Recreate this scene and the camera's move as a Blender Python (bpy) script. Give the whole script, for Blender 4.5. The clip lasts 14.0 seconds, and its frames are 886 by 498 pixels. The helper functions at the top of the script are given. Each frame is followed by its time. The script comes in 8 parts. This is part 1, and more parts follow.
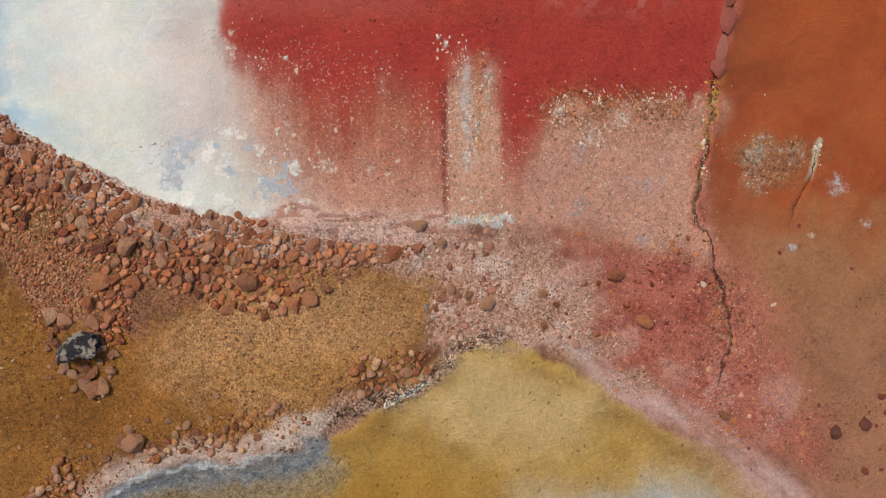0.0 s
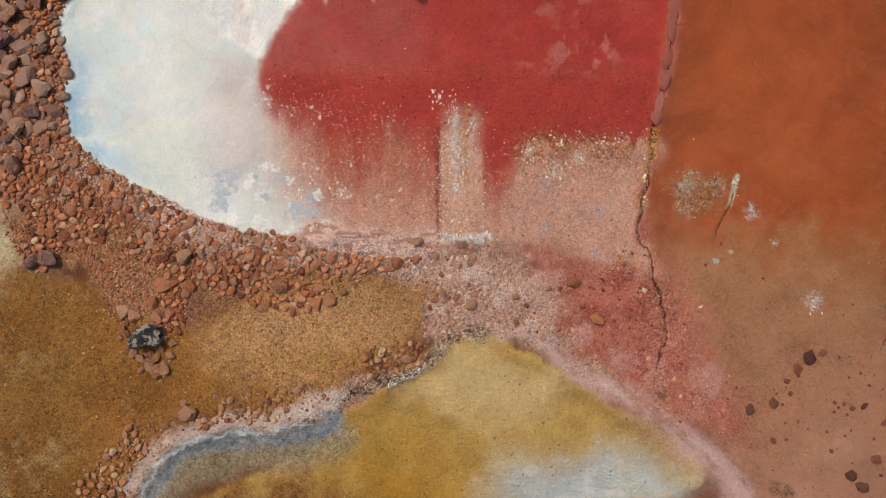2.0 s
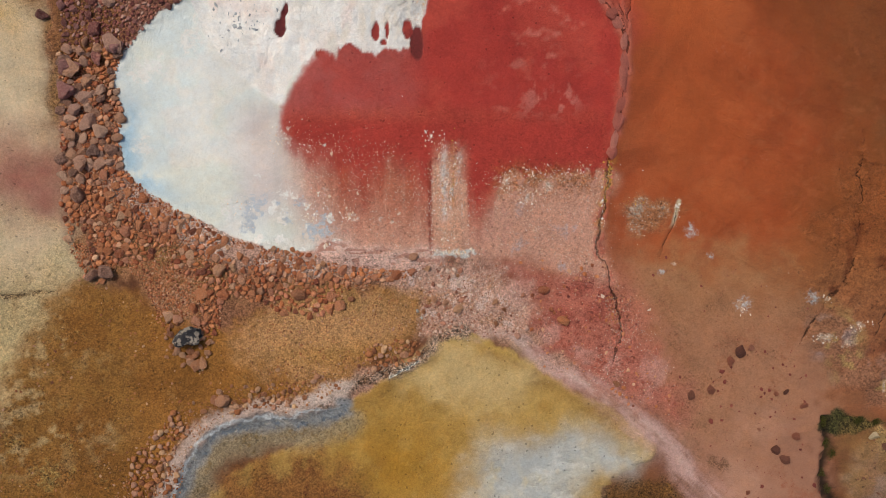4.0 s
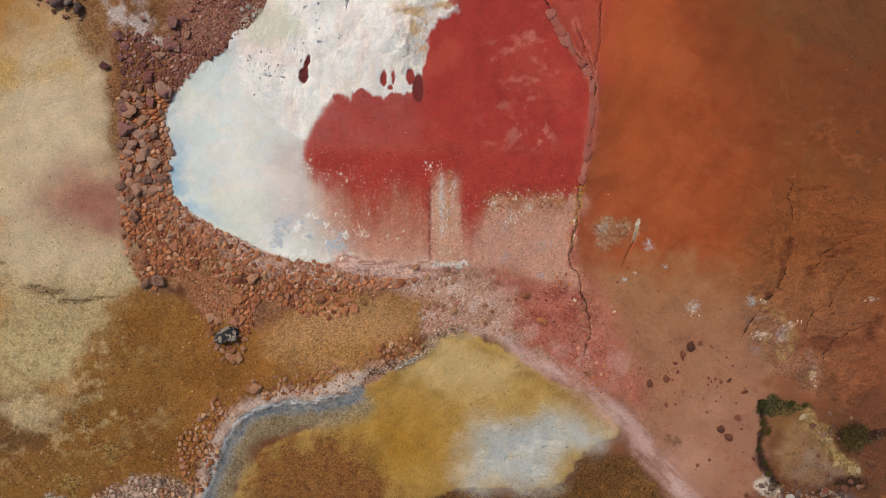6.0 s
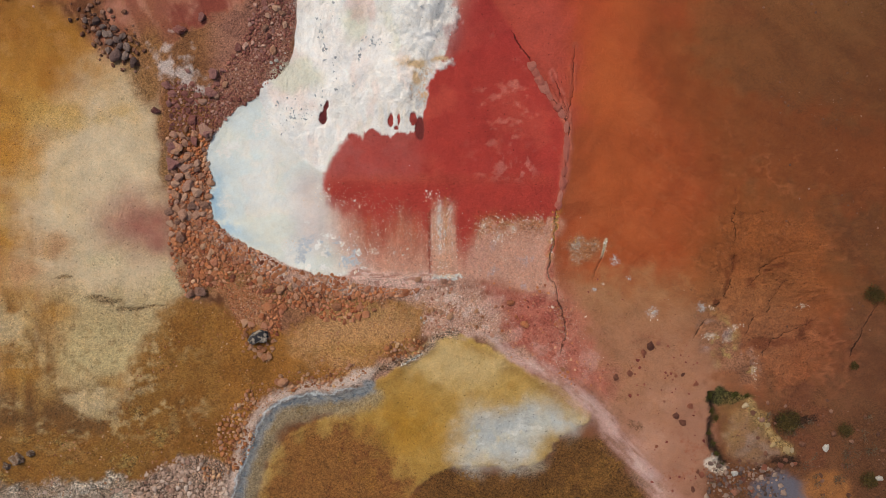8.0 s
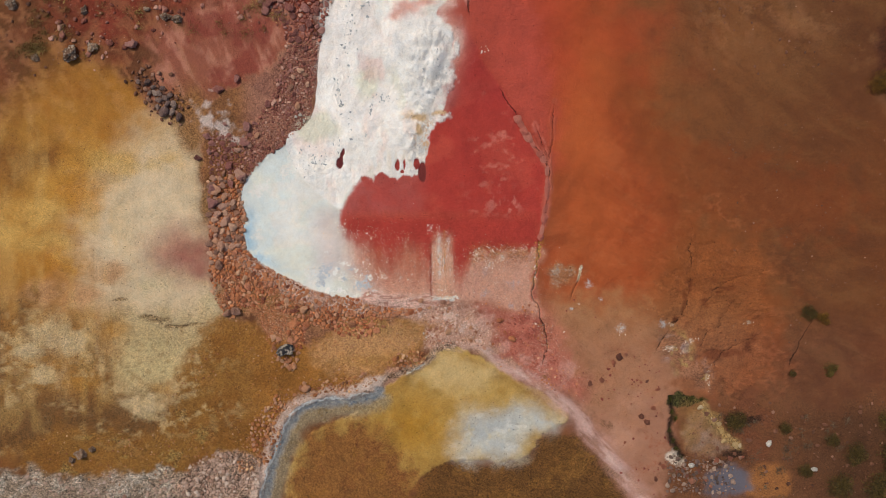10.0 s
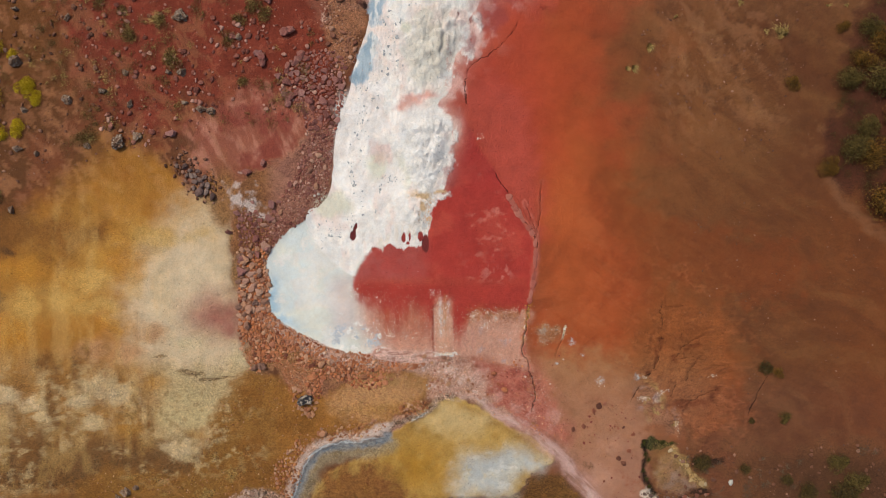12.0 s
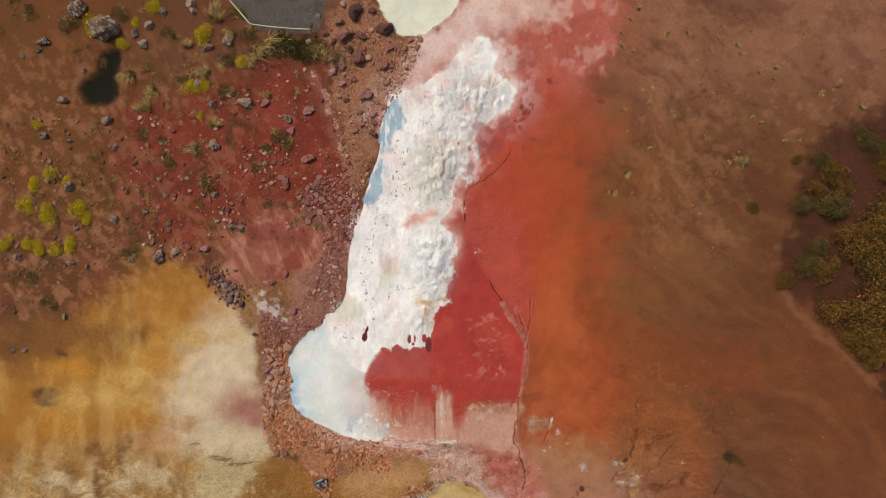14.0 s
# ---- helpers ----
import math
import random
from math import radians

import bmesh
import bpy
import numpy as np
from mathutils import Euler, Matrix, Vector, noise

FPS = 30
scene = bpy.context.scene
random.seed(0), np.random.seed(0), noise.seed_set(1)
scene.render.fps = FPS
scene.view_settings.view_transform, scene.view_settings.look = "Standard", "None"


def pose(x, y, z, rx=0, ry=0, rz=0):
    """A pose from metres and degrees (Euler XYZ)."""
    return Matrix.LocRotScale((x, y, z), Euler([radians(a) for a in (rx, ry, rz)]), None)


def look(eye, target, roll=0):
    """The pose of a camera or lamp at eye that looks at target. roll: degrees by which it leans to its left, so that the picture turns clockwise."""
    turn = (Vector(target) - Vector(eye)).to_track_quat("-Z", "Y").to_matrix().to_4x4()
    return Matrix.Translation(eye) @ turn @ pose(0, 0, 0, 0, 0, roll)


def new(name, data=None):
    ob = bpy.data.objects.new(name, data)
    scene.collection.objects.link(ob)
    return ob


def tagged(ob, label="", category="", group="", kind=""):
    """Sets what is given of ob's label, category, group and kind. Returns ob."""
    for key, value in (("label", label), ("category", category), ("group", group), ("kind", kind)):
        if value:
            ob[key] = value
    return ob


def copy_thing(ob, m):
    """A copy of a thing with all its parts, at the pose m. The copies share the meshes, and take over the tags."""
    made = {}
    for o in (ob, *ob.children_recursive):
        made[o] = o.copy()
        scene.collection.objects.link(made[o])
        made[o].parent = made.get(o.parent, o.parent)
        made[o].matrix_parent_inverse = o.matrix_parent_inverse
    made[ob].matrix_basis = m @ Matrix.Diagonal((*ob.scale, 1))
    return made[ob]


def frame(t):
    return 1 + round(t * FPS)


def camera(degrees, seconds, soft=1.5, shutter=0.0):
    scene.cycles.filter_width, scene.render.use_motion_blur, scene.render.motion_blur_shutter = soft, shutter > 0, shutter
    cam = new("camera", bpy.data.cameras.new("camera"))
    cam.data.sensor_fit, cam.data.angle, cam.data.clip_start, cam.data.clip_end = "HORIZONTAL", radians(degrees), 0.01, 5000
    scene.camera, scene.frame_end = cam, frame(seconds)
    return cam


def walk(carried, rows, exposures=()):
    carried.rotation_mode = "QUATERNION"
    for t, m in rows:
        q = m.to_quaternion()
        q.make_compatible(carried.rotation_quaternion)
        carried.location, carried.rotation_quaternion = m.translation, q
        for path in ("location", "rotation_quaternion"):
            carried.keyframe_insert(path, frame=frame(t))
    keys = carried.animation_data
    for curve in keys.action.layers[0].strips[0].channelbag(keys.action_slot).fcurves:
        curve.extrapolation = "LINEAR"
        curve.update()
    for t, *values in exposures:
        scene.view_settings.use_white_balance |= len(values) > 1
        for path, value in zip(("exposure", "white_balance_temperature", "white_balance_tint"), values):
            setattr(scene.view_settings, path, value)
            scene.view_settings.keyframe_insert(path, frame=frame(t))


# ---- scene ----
cam = camera(70, 14.0, soft=0.5)
PATH = [
    (0, pose(0.000, 0.000, 7.500, -0.01, 0.00, 0.00)),
    (0.5, pose(0.059, 0.024, 7.956, -0.02, -0.00, 0.06)),
    (1, pose(0.088, 0.059, 8.419, -0.02, -0.01, 0.17)),
    (1.5, pose(0.101, 0.107, 8.875, 0.02, 0.02, 0.37)),
    (2, pose(0.108, 0.159, 9.363, 0.06, 0.04, 0.39)),
    (2.5, pose(0.139, 0.205, 9.825, 0.07, 0.03, 0.29)),
    (5, pose(0.278, 0.552, 12.244, -0.01, -0.07, 0.09)),
    (5.5, pose(0.285, 0.612, 12.790, -0.02, -0.05, 0.06)),
    (6, pose(0.295, 0.667, 13.335, -0.04, -0.02, 0.01)),
    (6.5, pose(0.304, 0.744, 13.927, -0.05, -0.01, -0.02)),
    (7, pose(0.315, 0.832, 14.554, -0.06, -0.02, -0.06)),
    (7.5, pose(0.324, 0.931, 15.152, -0.06, -0.06, -0.06)),
    (8, pose(0.329, 1.058, 15.766, -0.10, -0.08, -0.09)),
    (10.5, pose(0.350, 2.133, 19.141, -0.13, -0.09, -0.20)),
    (11, pose(0.352, 2.544, 19.772, -0.06, -0.08, -0.15)),
    (11.5, pose(0.350, 3.099, 20.375, -0.02, -0.04, -0.15)),
    (12, pose(0.351, 3.803, 20.983, 0.04, -0.02, -0.19)),
    (12.5, pose(0.338, 4.597, 21.614, 0.06, 0.04, -0.13)),
    (13, pose(0.332, 5.449, 22.317, 0.07, 0.05, -0.05)),
    (13.5, pose(0.323, 6.398, 23.036, 0.20, 0.03, 0.01)),
    (14, pose(0.324, 7.420, 23.737, 0.32, 0.03, 0.07)),
]
walk(cam, PATH, [(0.0, 0.19, 6850, 7), (2.5, 0.13, 6850, 7), (5.0, 0.01, 6850, 7), (8.0, 0.0, 6850, 7), (11.0, 0.01, 6850, 7), (14.0, 0.06, 6850, 7)])

# ---- sky and sun: bright thin overcast ----
SUN_ELEVATION, SUN_BEARING = 58.0, 315.0
world = bpy.data.worlds.new("sky")
scene.world = world
world.use_nodes = True
wn = world.node_tree.nodes
sky = wn.new("ShaderNodeTexSky")
sky.sky_type, sky.sun_disc = "NISHITA", False
sky.sun_elevation, sky.sun_rotation = radians(SUN_ELEVATION), radians(SUN_BEARING)
sky.dust_density, sky.air_density = 4.0, 1.0
world.node_tree.links.new(sky.outputs[0], wn["Background"].inputs[0])
wn["Background"].inputs[1].default_value = 0.10
sun = new("sun", bpy.data.lights.new("sun", "SUN"))
sun.data.energy, sun.data.angle, sun.data.color = 2.0, radians(9), (1.0, 0.96, 0.9)
sb, se = radians(SUN_BEARING), radians(SUN_ELEVATION)
sun.matrix_world = look((60 * math.sin(sb) * math.cos(se), 60 * math.cos(sb) * math.cos(se), 60 * math.sin(se)), (0, 0, 0))


# ---- materials ----
def tone(r, g, b):
    """Linear base colour from a 0-255 paint-chart value."""
    return tuple(((c / 255 + 0.055) / 1.055) ** 2.4 if c > 10 else c / 255 / 12.92 for c in (r, g, b))


class Nodes:
    """Short hand for building one node material."""

    def __init__(self, name, rough=0.9, spec=0.3):
        self.mat = bpy.data.materials.new(name)
        self.mat.use_nodes = True
        self.t = self.mat.node_tree
        self.b = self.t.nodes["Principled BSDF"]
        self.b.inputs["Roughness"].default_value = rough
        self.b.inputs["Specular IOR Level"].default_value = spec

    def put(self, socket, value):
        if isinstance(value, bpy.types.NodeSocket):
            self.t.links.new(value, socket)
        else:
            socket.default_value = (*value, 1.0) if isinstance(value, tuple) and len(value) == 3 and socket.type == "RGBA" else value

    def noise(self, size, detail=4.0, rough=0.6, vec=None):
        n = self.t.nodes.new("ShaderNodeTexNoise")
        n.inputs["Scale"].default_value, n.inputs["Detail"].default_value, n.inputs["Roughness"].default_value = 1 / size, detail, rough
        if vec is not None:
            self.put(n.inputs["Vector"], vec)
        return n.outputs[0]

    def cells(self, size, out="Distance", feature="F1", vec=None):
        n = self.t.nodes.new("ShaderNodeTexVoronoi")
        n.feature = feature
        n.inputs["Scale"].default_value = 1 / size
        if vec is not None:
            self.put(n.inputs["Vector"], vec)
        return n.outputs[out]

    def place(self, scale=(1, 1, 1)):
        c, m = self.t.nodes.new("ShaderNodeTexCoord"), self.t.nodes.new("ShaderNodeMapping")
        m.inputs["Scale"].default_value = scale
        self.t.links.new(c.outputs["Object"], m.inputs["Vector"])
        return m.outputs[0]

    def attr(self, name, out="Fac"):
        n = self.t.nodes.new("ShaderNodeAttribute")
        n.attribute_name = name
        return n.outputs[out]

    def chance(self, island=False):
        if island:
            return self.t.nodes.new("ShaderNodeNewGeometry").outputs["Random Per Island"]
        return self.t.nodes.new("ShaderNodeObjectInfo").outputs["Random"]

    def math(self, op, a, b=0.0, c=0.0):
        n = self.t.nodes.new("ShaderNodeMath")
        n.operation = op
        for s, v in zip(n.inputs, (a, b, c)):
            self.put(s, v)
        return n.outputs[0]

    def span(self, v, a, b, c=0.0, d=1.0):
        n = self.t.nodes.new("ShaderNodeMapRange")
        n.interpolation_type = "SMOOTHSTEP"
        for s, q in zip(n.inputs, (v, a, b, c, d)):
            self.put(s, q)
        return n.outputs[0]

    def mix(self, f, a, b, blend="MIX"):
        n = self.t.nodes.new("ShaderNodeMix")
        n.data_type, n.blend_type = "RGBA", blend
        self.put(n.inputs[0], f), self.put(n.inputs[6], a), self.put(n.inputs[7], b)
        return n.outputs[2]

    def scaled(self, colour, v):
        n = self.t.nodes.new("ShaderNodeVectorMath")
        n.operation = "SCALE"
        self.put(n.inputs[0], colour), self.put(n.inputs["Scale"], v)
        return n.outputs[0]

    def ramp(self, f, *stops):
        n = self.t.nodes.new("ShaderNodeValToRGB")
        e = n.color_ramp.elements
        while len(e) < len(stops):
            e.new(0.5)
        for k, (p, c) in zip(e, stops):
            k.position, k.color = p, (*c, 1)
        self.put(n.inputs[0], f)
        return n.outputs[0]

    def bump(self, height, strength=0.5, distance=0.02):
        n = self.t.nodes.new("ShaderNodeBump")
        n.inputs["Strength"].default_value, n.inputs["Distance"].default_value = strength, distance
        self.put(n.inputs["Height"], height)
        self.put(self.b.inputs["Normal"], n.outputs[0])

    def done(self, colour, rough=None):
        self.put(self.b.inputs["Base Color"], colour)
        if rough is not None:
            self.put(self.b.inputs["Roughness"], rough)
        return self.mat


def ground_material():
    n = Nodes("mineral_ground", 0.9, 0.25)
    p = n.place()
    grit, fleck, wet, rough = n.attr("grit"), n.attr("fleck"), n.attr("wet"), n.attr("crust")

    def parted(colour):
        s = n.t.nodes.new("ShaderNodeSeparateColor")
        n.t.links.new(colour, s.inputs[0])
        return s.outputs

    def drifted(size, amount):
        """Places pushed about a little, so that nothing runs straight."""
        k = n.t.nodes.new("ShaderNodeTexNoise")
        k.inputs["Scale"].default_value, k.inputs["Detail"].default_value = 1 / size, 3.0
        n.put(k.inputs["Vector"], p)
        m = n.t.nodes.new("ShaderNodeVectorMath")
        m.operation = "MULTIPLY_ADD"
        n.put(m.inputs[0], k.outputs["Color"])
        m.inputs[1].default_value = (amount, amount, 0)
        n.put(m.inputs[2], p)
        return m.outputs[0]

    def about_half(v):
        return n.math("SUBTRACT", v, 0.5)

    loose = drifted(0.05, 0.035)
    fine, mid, wide = n.noise(0.022, 6, 0.75, p), n.noise(0.13, 6, 0.7, p), n.noise(0.9, 4, 0.6, p)
    tiny, small = parted(n.cells(0.012, "Color", vec=loose)), parted(n.cells(0.03, "Color", vec=loose))
    # brightness grain at several sizes: strong on loose grit, faint on smooth mud
    dry = n.math("MULTIPLY_ADD", n.span(wet, 0.0, 0.25), -0.35, 1.0)
    gritty = n.math("MAXIMUM", n.math("MULTIPLY_ADD", grit, 1.3, -0.17), 0.0)
    grain = n.math("MULTIPLY_ADD", n.math("SUBTRACT", tiny[0], 0.5), n.math("MULTIPLY_ADD", gritty, 1.6, n.math("MULTIPLY", dry, 0.14)), 1.0)
    grain = n.math("MULTIPLY_ADD", n.math("SUBTRACT", small[0], 0.5), n.math("MULTIPLY_ADD", gritty, 1.3, 0.05), grain)
    grain = n.math("MULTIPLY_ADD", n.math("SUBTRACT", fine, 0.5), n.math("MULTIPLY_ADD", gritty, 2.2, n.math("MULTIPLY", dry, 0.34)), grain)
    grain = n.math("MULTIPLY_ADD", n.math("SUBTRACT", mid, 0.5), n.math("MULTIPLY_ADD", gritty, 1.1, 0.2), grain)
    coarse, lump = n.noise(0.055, 5, 0.7, drifted(0.2, 0.08)), n.noise(0.45, 5, 0.5, drifted(0.5, 0.3))
    grain = n.math("MULTIPLY_ADD", n.math("SUBTRACT", coarse, 0.5), n.math("MULTIPLY_ADD", gritty, 1.5, n.math("MULTIPLY_ADD", rough, 0.6, 0.08)), grain)
    grain = n.math("MULTIPLY_ADD", n.math("SUBTRACT", lump, 0.5), n.math("MULTIPLY_ADD", rough, 0.4, 0.3), grain)
    # rounded grains of two sizes with dark joints between them
    sand = n.cells(0.026, "Distance", vec=loose)
    pebble = n.cells(0.065, "Distance", vec=loose)
    joint = n.math("MULTIPLY", n.span(sand, 0.42, 0.75), n.math("MULTIPLY", gritty, 0.5))
    stony = n.math("MULTIPLY", n.span(n.noise(0.4, 4, 0.65, p), 0.46, 0.62), gritty)
    joint = n.math("MAXIMUM", joint, n.math("MULTIPLY", n.span(pebble, 0.42, 0.72), n.math("MULTIPLY", stony, 0.5)))
    grain = n.math("MULTIPLY", grain, n.math("SUBTRACT", 1.08, joint))
    grain = n.math("MULTIPLY_ADD", n.math("SUBTRACT", wide, 0.5), 0.3, grain)
    # a second mineral breaks through in ragged patches
    cover = n.attr("cover")
    sway = n.math("MULTIPLY", n.math("MULTIPLY", cover, n.math("SUBTRACT", 1.0, cover)), 13.0)
    ragged = n.math("MULTIPLY_ADD", n.math("SUBTRACT", n.noise(0.075, 8, 0.75, p), 0.5), n.math("MULTIPLY", sway, 0.8), cover)
    colour = n.mix(n.span(ragged, 0.22, 0.78), n.attr("mineral", "Color"), n.attr("overlay", "Color"))
    colour = n.scaled(colour, n.math("MAXIMUM", grain, 0.15))
    # warm and cool drift
    tint = n.mix(n.span(n.noise(0.25, 5, 0.7, p), 0.35, 0.68), (0.99, 1.0, 1.01), (1.03, 0.99, 0.95))
    colour = n.mix(1.0, colour, tint, "MULTIPLY")
    # short dark drying cracks
    seam = n.cells(0.11, "Distance", "DISTANCE_TO_EDGE", vec=drifted(0.09, 0.12))
    seam = n.math("MULTIPLY", n.span(seam, 0.015, 0.07, 1.0, 0.0), n.span(n.noise(0.3, 4, 0.7, p), 0.56, 0.68))
    colour = n.mix(n.math("MULTIPLY", seam, n.math("MULTIPLY_ADD", grit, 0.25, n.math("MULTIPLY", rough, 0.4))), colour, n.scaled(colour, 0.35))
    # open cracks: a dark gap with a thin pale lip
    wander = n.math("MULTIPLY_ADD", about_half(n.noise(0.09, 6, 0.75, p)), 0.09, n.attr("rift"))
    gap = n.attr("gap")
    away = n.math("DIVIDE", n.math("ABSOLUTE", wander), n.math("MAXIMUM", gap, 0.0005))
    lip = n.math("MULTIPLY", n.span(away, 4.5, 1.2), n.span(gap, 0.002, 0.01))
    colour = n.mix(n.math("MULTIPLY", n.math("MULTIPLY", lip, n.span(n.noise(0.12, 4, 0.6, p), 0.4, 0.6)), 0.4), colour, n.scaled(colour, 1.45))
    slot = n.math("MULTIPLY", n.span(away, 1.15, 0.7), n.span(gap, 0.001, 0.004))
    colour = n.mix(n.math("MULTIPLY", slot, n.span(n.noise(0.09, 5, 0.7, p), 0.3, 0.55, 0.35, 0.95)), colour, n.scaled(colour, 0.24))
    # pale salt chips of two sizes, in clusters
    cluster = n.span(n.noise(0.22, 5, 0.75, p), 0.4, 0.66, 0.1, 1.5)
    chance = n.math("MULTIPLY", fleck, cluster)
    little = n.math("GREATER_THAN", n.math("MULTIPLY", chance, 0.10), tiny[1])
    bits = n.cells(0.05, "Color", vec=drifted(0.03, 0.03))
    bits = parted(bits)
    large = n.math("GREATER_THAN", n.math("MULTIPLY", chance, 0.008), bits[1])
    salt = n.math("MAXIMUM", little, n.math("MULTIPLY", large, n.span(fine, 0.36, 0.42)))
    haze = n.math("MULTIPLY", n.span(n.math("MULTIPLY_ADD", chance, 0.12, n.noise(0.06, 6, 0.8, p)), 0.6, 0.78), n.math("MINIMUM", fleck, 0.6))
    colour = n.mix(haze, colour, tone(206, 178, 156))
    colour = n.mix(n.math("MULTIPLY", salt, 0.85), colour, n.mix(tiny[2], tone(232, 196, 160), tone(222, 214, 204)))
    # dark grains
    dark = n.math("MULTIPLY", n.math("GREATER_THAN", n.math("MULTIPLY_ADD", rough, 0.014, n.math("MULTIPLY_ADD", grit, 0.09, -0.017)), small[1]), 0.7)
    colour = n.mix(dark, colour, n.scaled(colour, 0.4))
    def about(v, middle=0.5):
        return n.math("SUBTRACT", v, middle)

    relief = n.math("MULTIPLY", about(fine), n.math("MULTIPLY_ADD", grit, 1.5, n.math("MULTIPLY", dry, 0.7)))
    relief = n.math("MULTIPLY_ADD", about(mid), n.math("MULTIPLY_ADD", rough, 2.6, 0.7), relief)
    relief = n.math("MULTIPLY_ADD", about(small[0]), n.math("MULTIPLY", grit, 0.5), relief)
    relief = n.math("MULTIPLY_ADD", salt, 0.3, relief)
    relief = n.math("MULTIPLY_ADD", about(coarse), n.math("MULTIPLY_ADD", rough, 1.4, n.math("MULTIPLY", dry, 0.4)), relief)
    relief = n.math("MULTIPLY_ADD", about(sand, 0.4), n.math("MULTIPLY", grit, -0.8), relief)
    relief = n.math("MULTIPLY_ADD", about(pebble, 0.4), n.math("MULTIPLY", stony, -1.8), relief)
    relief = n.math("MULTIPLY_ADD", n.math("MULTIPLY", seam, n.math("MAXIMUM", rough, grit)), -0.6, relief)
    relief = n.math("MULTIPLY_ADD", slot, -1.2, relief)
    n.bump(relief, 0.9, 0.034)
    return n.done(colour, n.math("MULTIPLY_ADD", wet, -0.5, 0.92))


def stone_material(name, *stops, island=False, lichen=0.0, dust=0.0, spots=0.2):
    """Worn stone: the stops run from the darkest kind to the palest, one picked for each stone."""
    n = Nodes(name, 0.85, 0.3)
    p = n.place()
    r = n.chance(island)
    if len(stops) == 3:
        stops = (stops[0], stops[1], stops[1], stops[2])
    colour = n.ramp(r, *((k / (len(stops) - 1), c) for k, c in enumerate(stops)))
    speck = n.noise(0.014, 6, 0.75, p)
    patch = n.noise(0.07, 5, 0.65, p)
    colour = n.scaled(colour, n.math("ADD", n.math("MULTIPLY_ADD", speck, 1.3, 0.0), n.math("MULTIPLY_ADD", patch, 1.1, -0.2)))
    main = stops[len(stops) // 2]
    colour = n.mix(n.math("MULTIPLY", n.span(n.noise(0.05, 6, 0.75, p), 0.5, 0.66), 0.45), colour, n.scaled(main, 1.3))
    if dust:
        colour = n.mix(n.math("MULTIPLY", n.span(n.noise(0.16, 5, 0.7, p), 0.42, 0.62), dust), colour, tone(196, 158, 138))
    if lichen:
        spot = n.span(n.noise(spots, 7, 0.65, p), 0.62 - lichen * 0.18, 0.66 - lichen * 0.14)
        colour = n.mix(spot, colour, n.mix(speck, tone(132, 116, 102), tone(208, 194, 178)))
        pit = n.span(n.noise(spots * 0.45, 3, 0.5, p), 0.32, 0.38, 1.0, 0.0)
        colour = n.mix(n.math("MULTIPLY", pit, 0.8), colour, tone(28, 24, 22))
    n.bump(n.math("ADD", speck, n.math("MULTIPLY", patch, 2.2)), 1.0, 0.022)
    return n.done(colour)


def leaf_material(name, low, high, island=True):
    n = Nodes(name, 0.75, 0.2)
    colour = n.ramp(n.chance(island), (0.0, low), (1.0, high))
    colour = n.scaled(colour, n.math("MULTIPLY_ADD", n.noise(0.3, 3), 0.7, 0.65))
    return n.done(colour)


M_GROUND = ground_material()
M_RUST = stone_material("rust_stone", tone(116, 60, 46), tone(170, 96, 62), tone(194, 118, 74), tone(204, 134, 92), tone(192, 124, 94), tone(218, 172, 138), dust=0.2)
M_TAN_BITS = stone_material("tan_gravel", tone(100, 58, 46), tone(152, 102, 80), tone(190, 150, 126), island=True)
M_RUST_BITS = stone_material("rust_gravel", tone(116, 60, 46), tone(170, 96, 62), tone(194, 118, 74), tone(204, 134, 92), tone(192, 124, 94), tone(218, 172, 138), island=True)
M_MAUVE_BITS = stone_material("mauve_gravel", tone(100, 52, 48), tone(142, 84, 74), tone(166, 104, 88), tone(156, 108, 100), tone(206, 164, 144), island=True)
M_OCHRE_BITS = stone_material("ochre_gravel", tone(112, 68, 46), tone(160, 98, 62), tone(184, 124, 82), tone(172, 128, 108), tone(212, 170, 128), island=True)
M_PALE_BITS = stone_material("pale_gravel", tone(126, 72, 58), tone(178, 118, 94), tone(192, 142, 120), tone(206, 166, 148), tone(222, 196, 178), island=True)
M_SOIL_BITS = stone_material("soil_gravel", tone(78, 50, 38), tone(118, 78, 60), tone(160, 120, 100), island=True)
M_SOIL_ROSE = stone_material("rose_gravel", tone(92, 48, 40), tone(128, 74, 62), tone(158, 104, 90), tone(196, 152, 136), island=True)
M_CHALK_BITS = stone_material("chalk_rubble", tone(146, 106, 88), tone(192, 160, 142), tone(214, 194, 180), island=True)
M_MAUVE = stone_material("mauve_stone", tone(98, 52, 50), tone(138, 80, 74), tone(158, 98, 88), tone(150, 102, 98), tone(182, 132, 122), dust=0.2)
M_BROWN = stone_material("brown_stone", tone(112, 82, 74), tone(164, 114, 90), tone(196, 144, 112), tone(180, 138, 122), tone(214, 170, 142), dust=0.35)
M_UMBER = stone_material("umber_stone", tone(78, 50, 44), tone(116, 76, 64), tone(152, 106, 92))
M_OCHRE = stone_material("ochre_stone", tone(150, 94, 66), tone(178, 114, 76), tone(194, 138, 100), tone(184, 132, 104), tone(208, 160, 120), dust=0.2)
M_DARK = stone_material("dark_stone", tone(96, 58, 46), tone(124, 78, 62), tone(154, 92, 70), tone(166, 112, 90))
M_GREY = stone_material("grey_stone", tone(84, 64, 60), tone(118, 92, 86), tone(140, 116, 106), tone(164, 140, 128))
M_GREY_BITS = stone_material("grey_gravel", tone(70, 56, 52), tone(112, 88, 80), tone(138, 112, 100), tone(172, 146, 128), island=True)
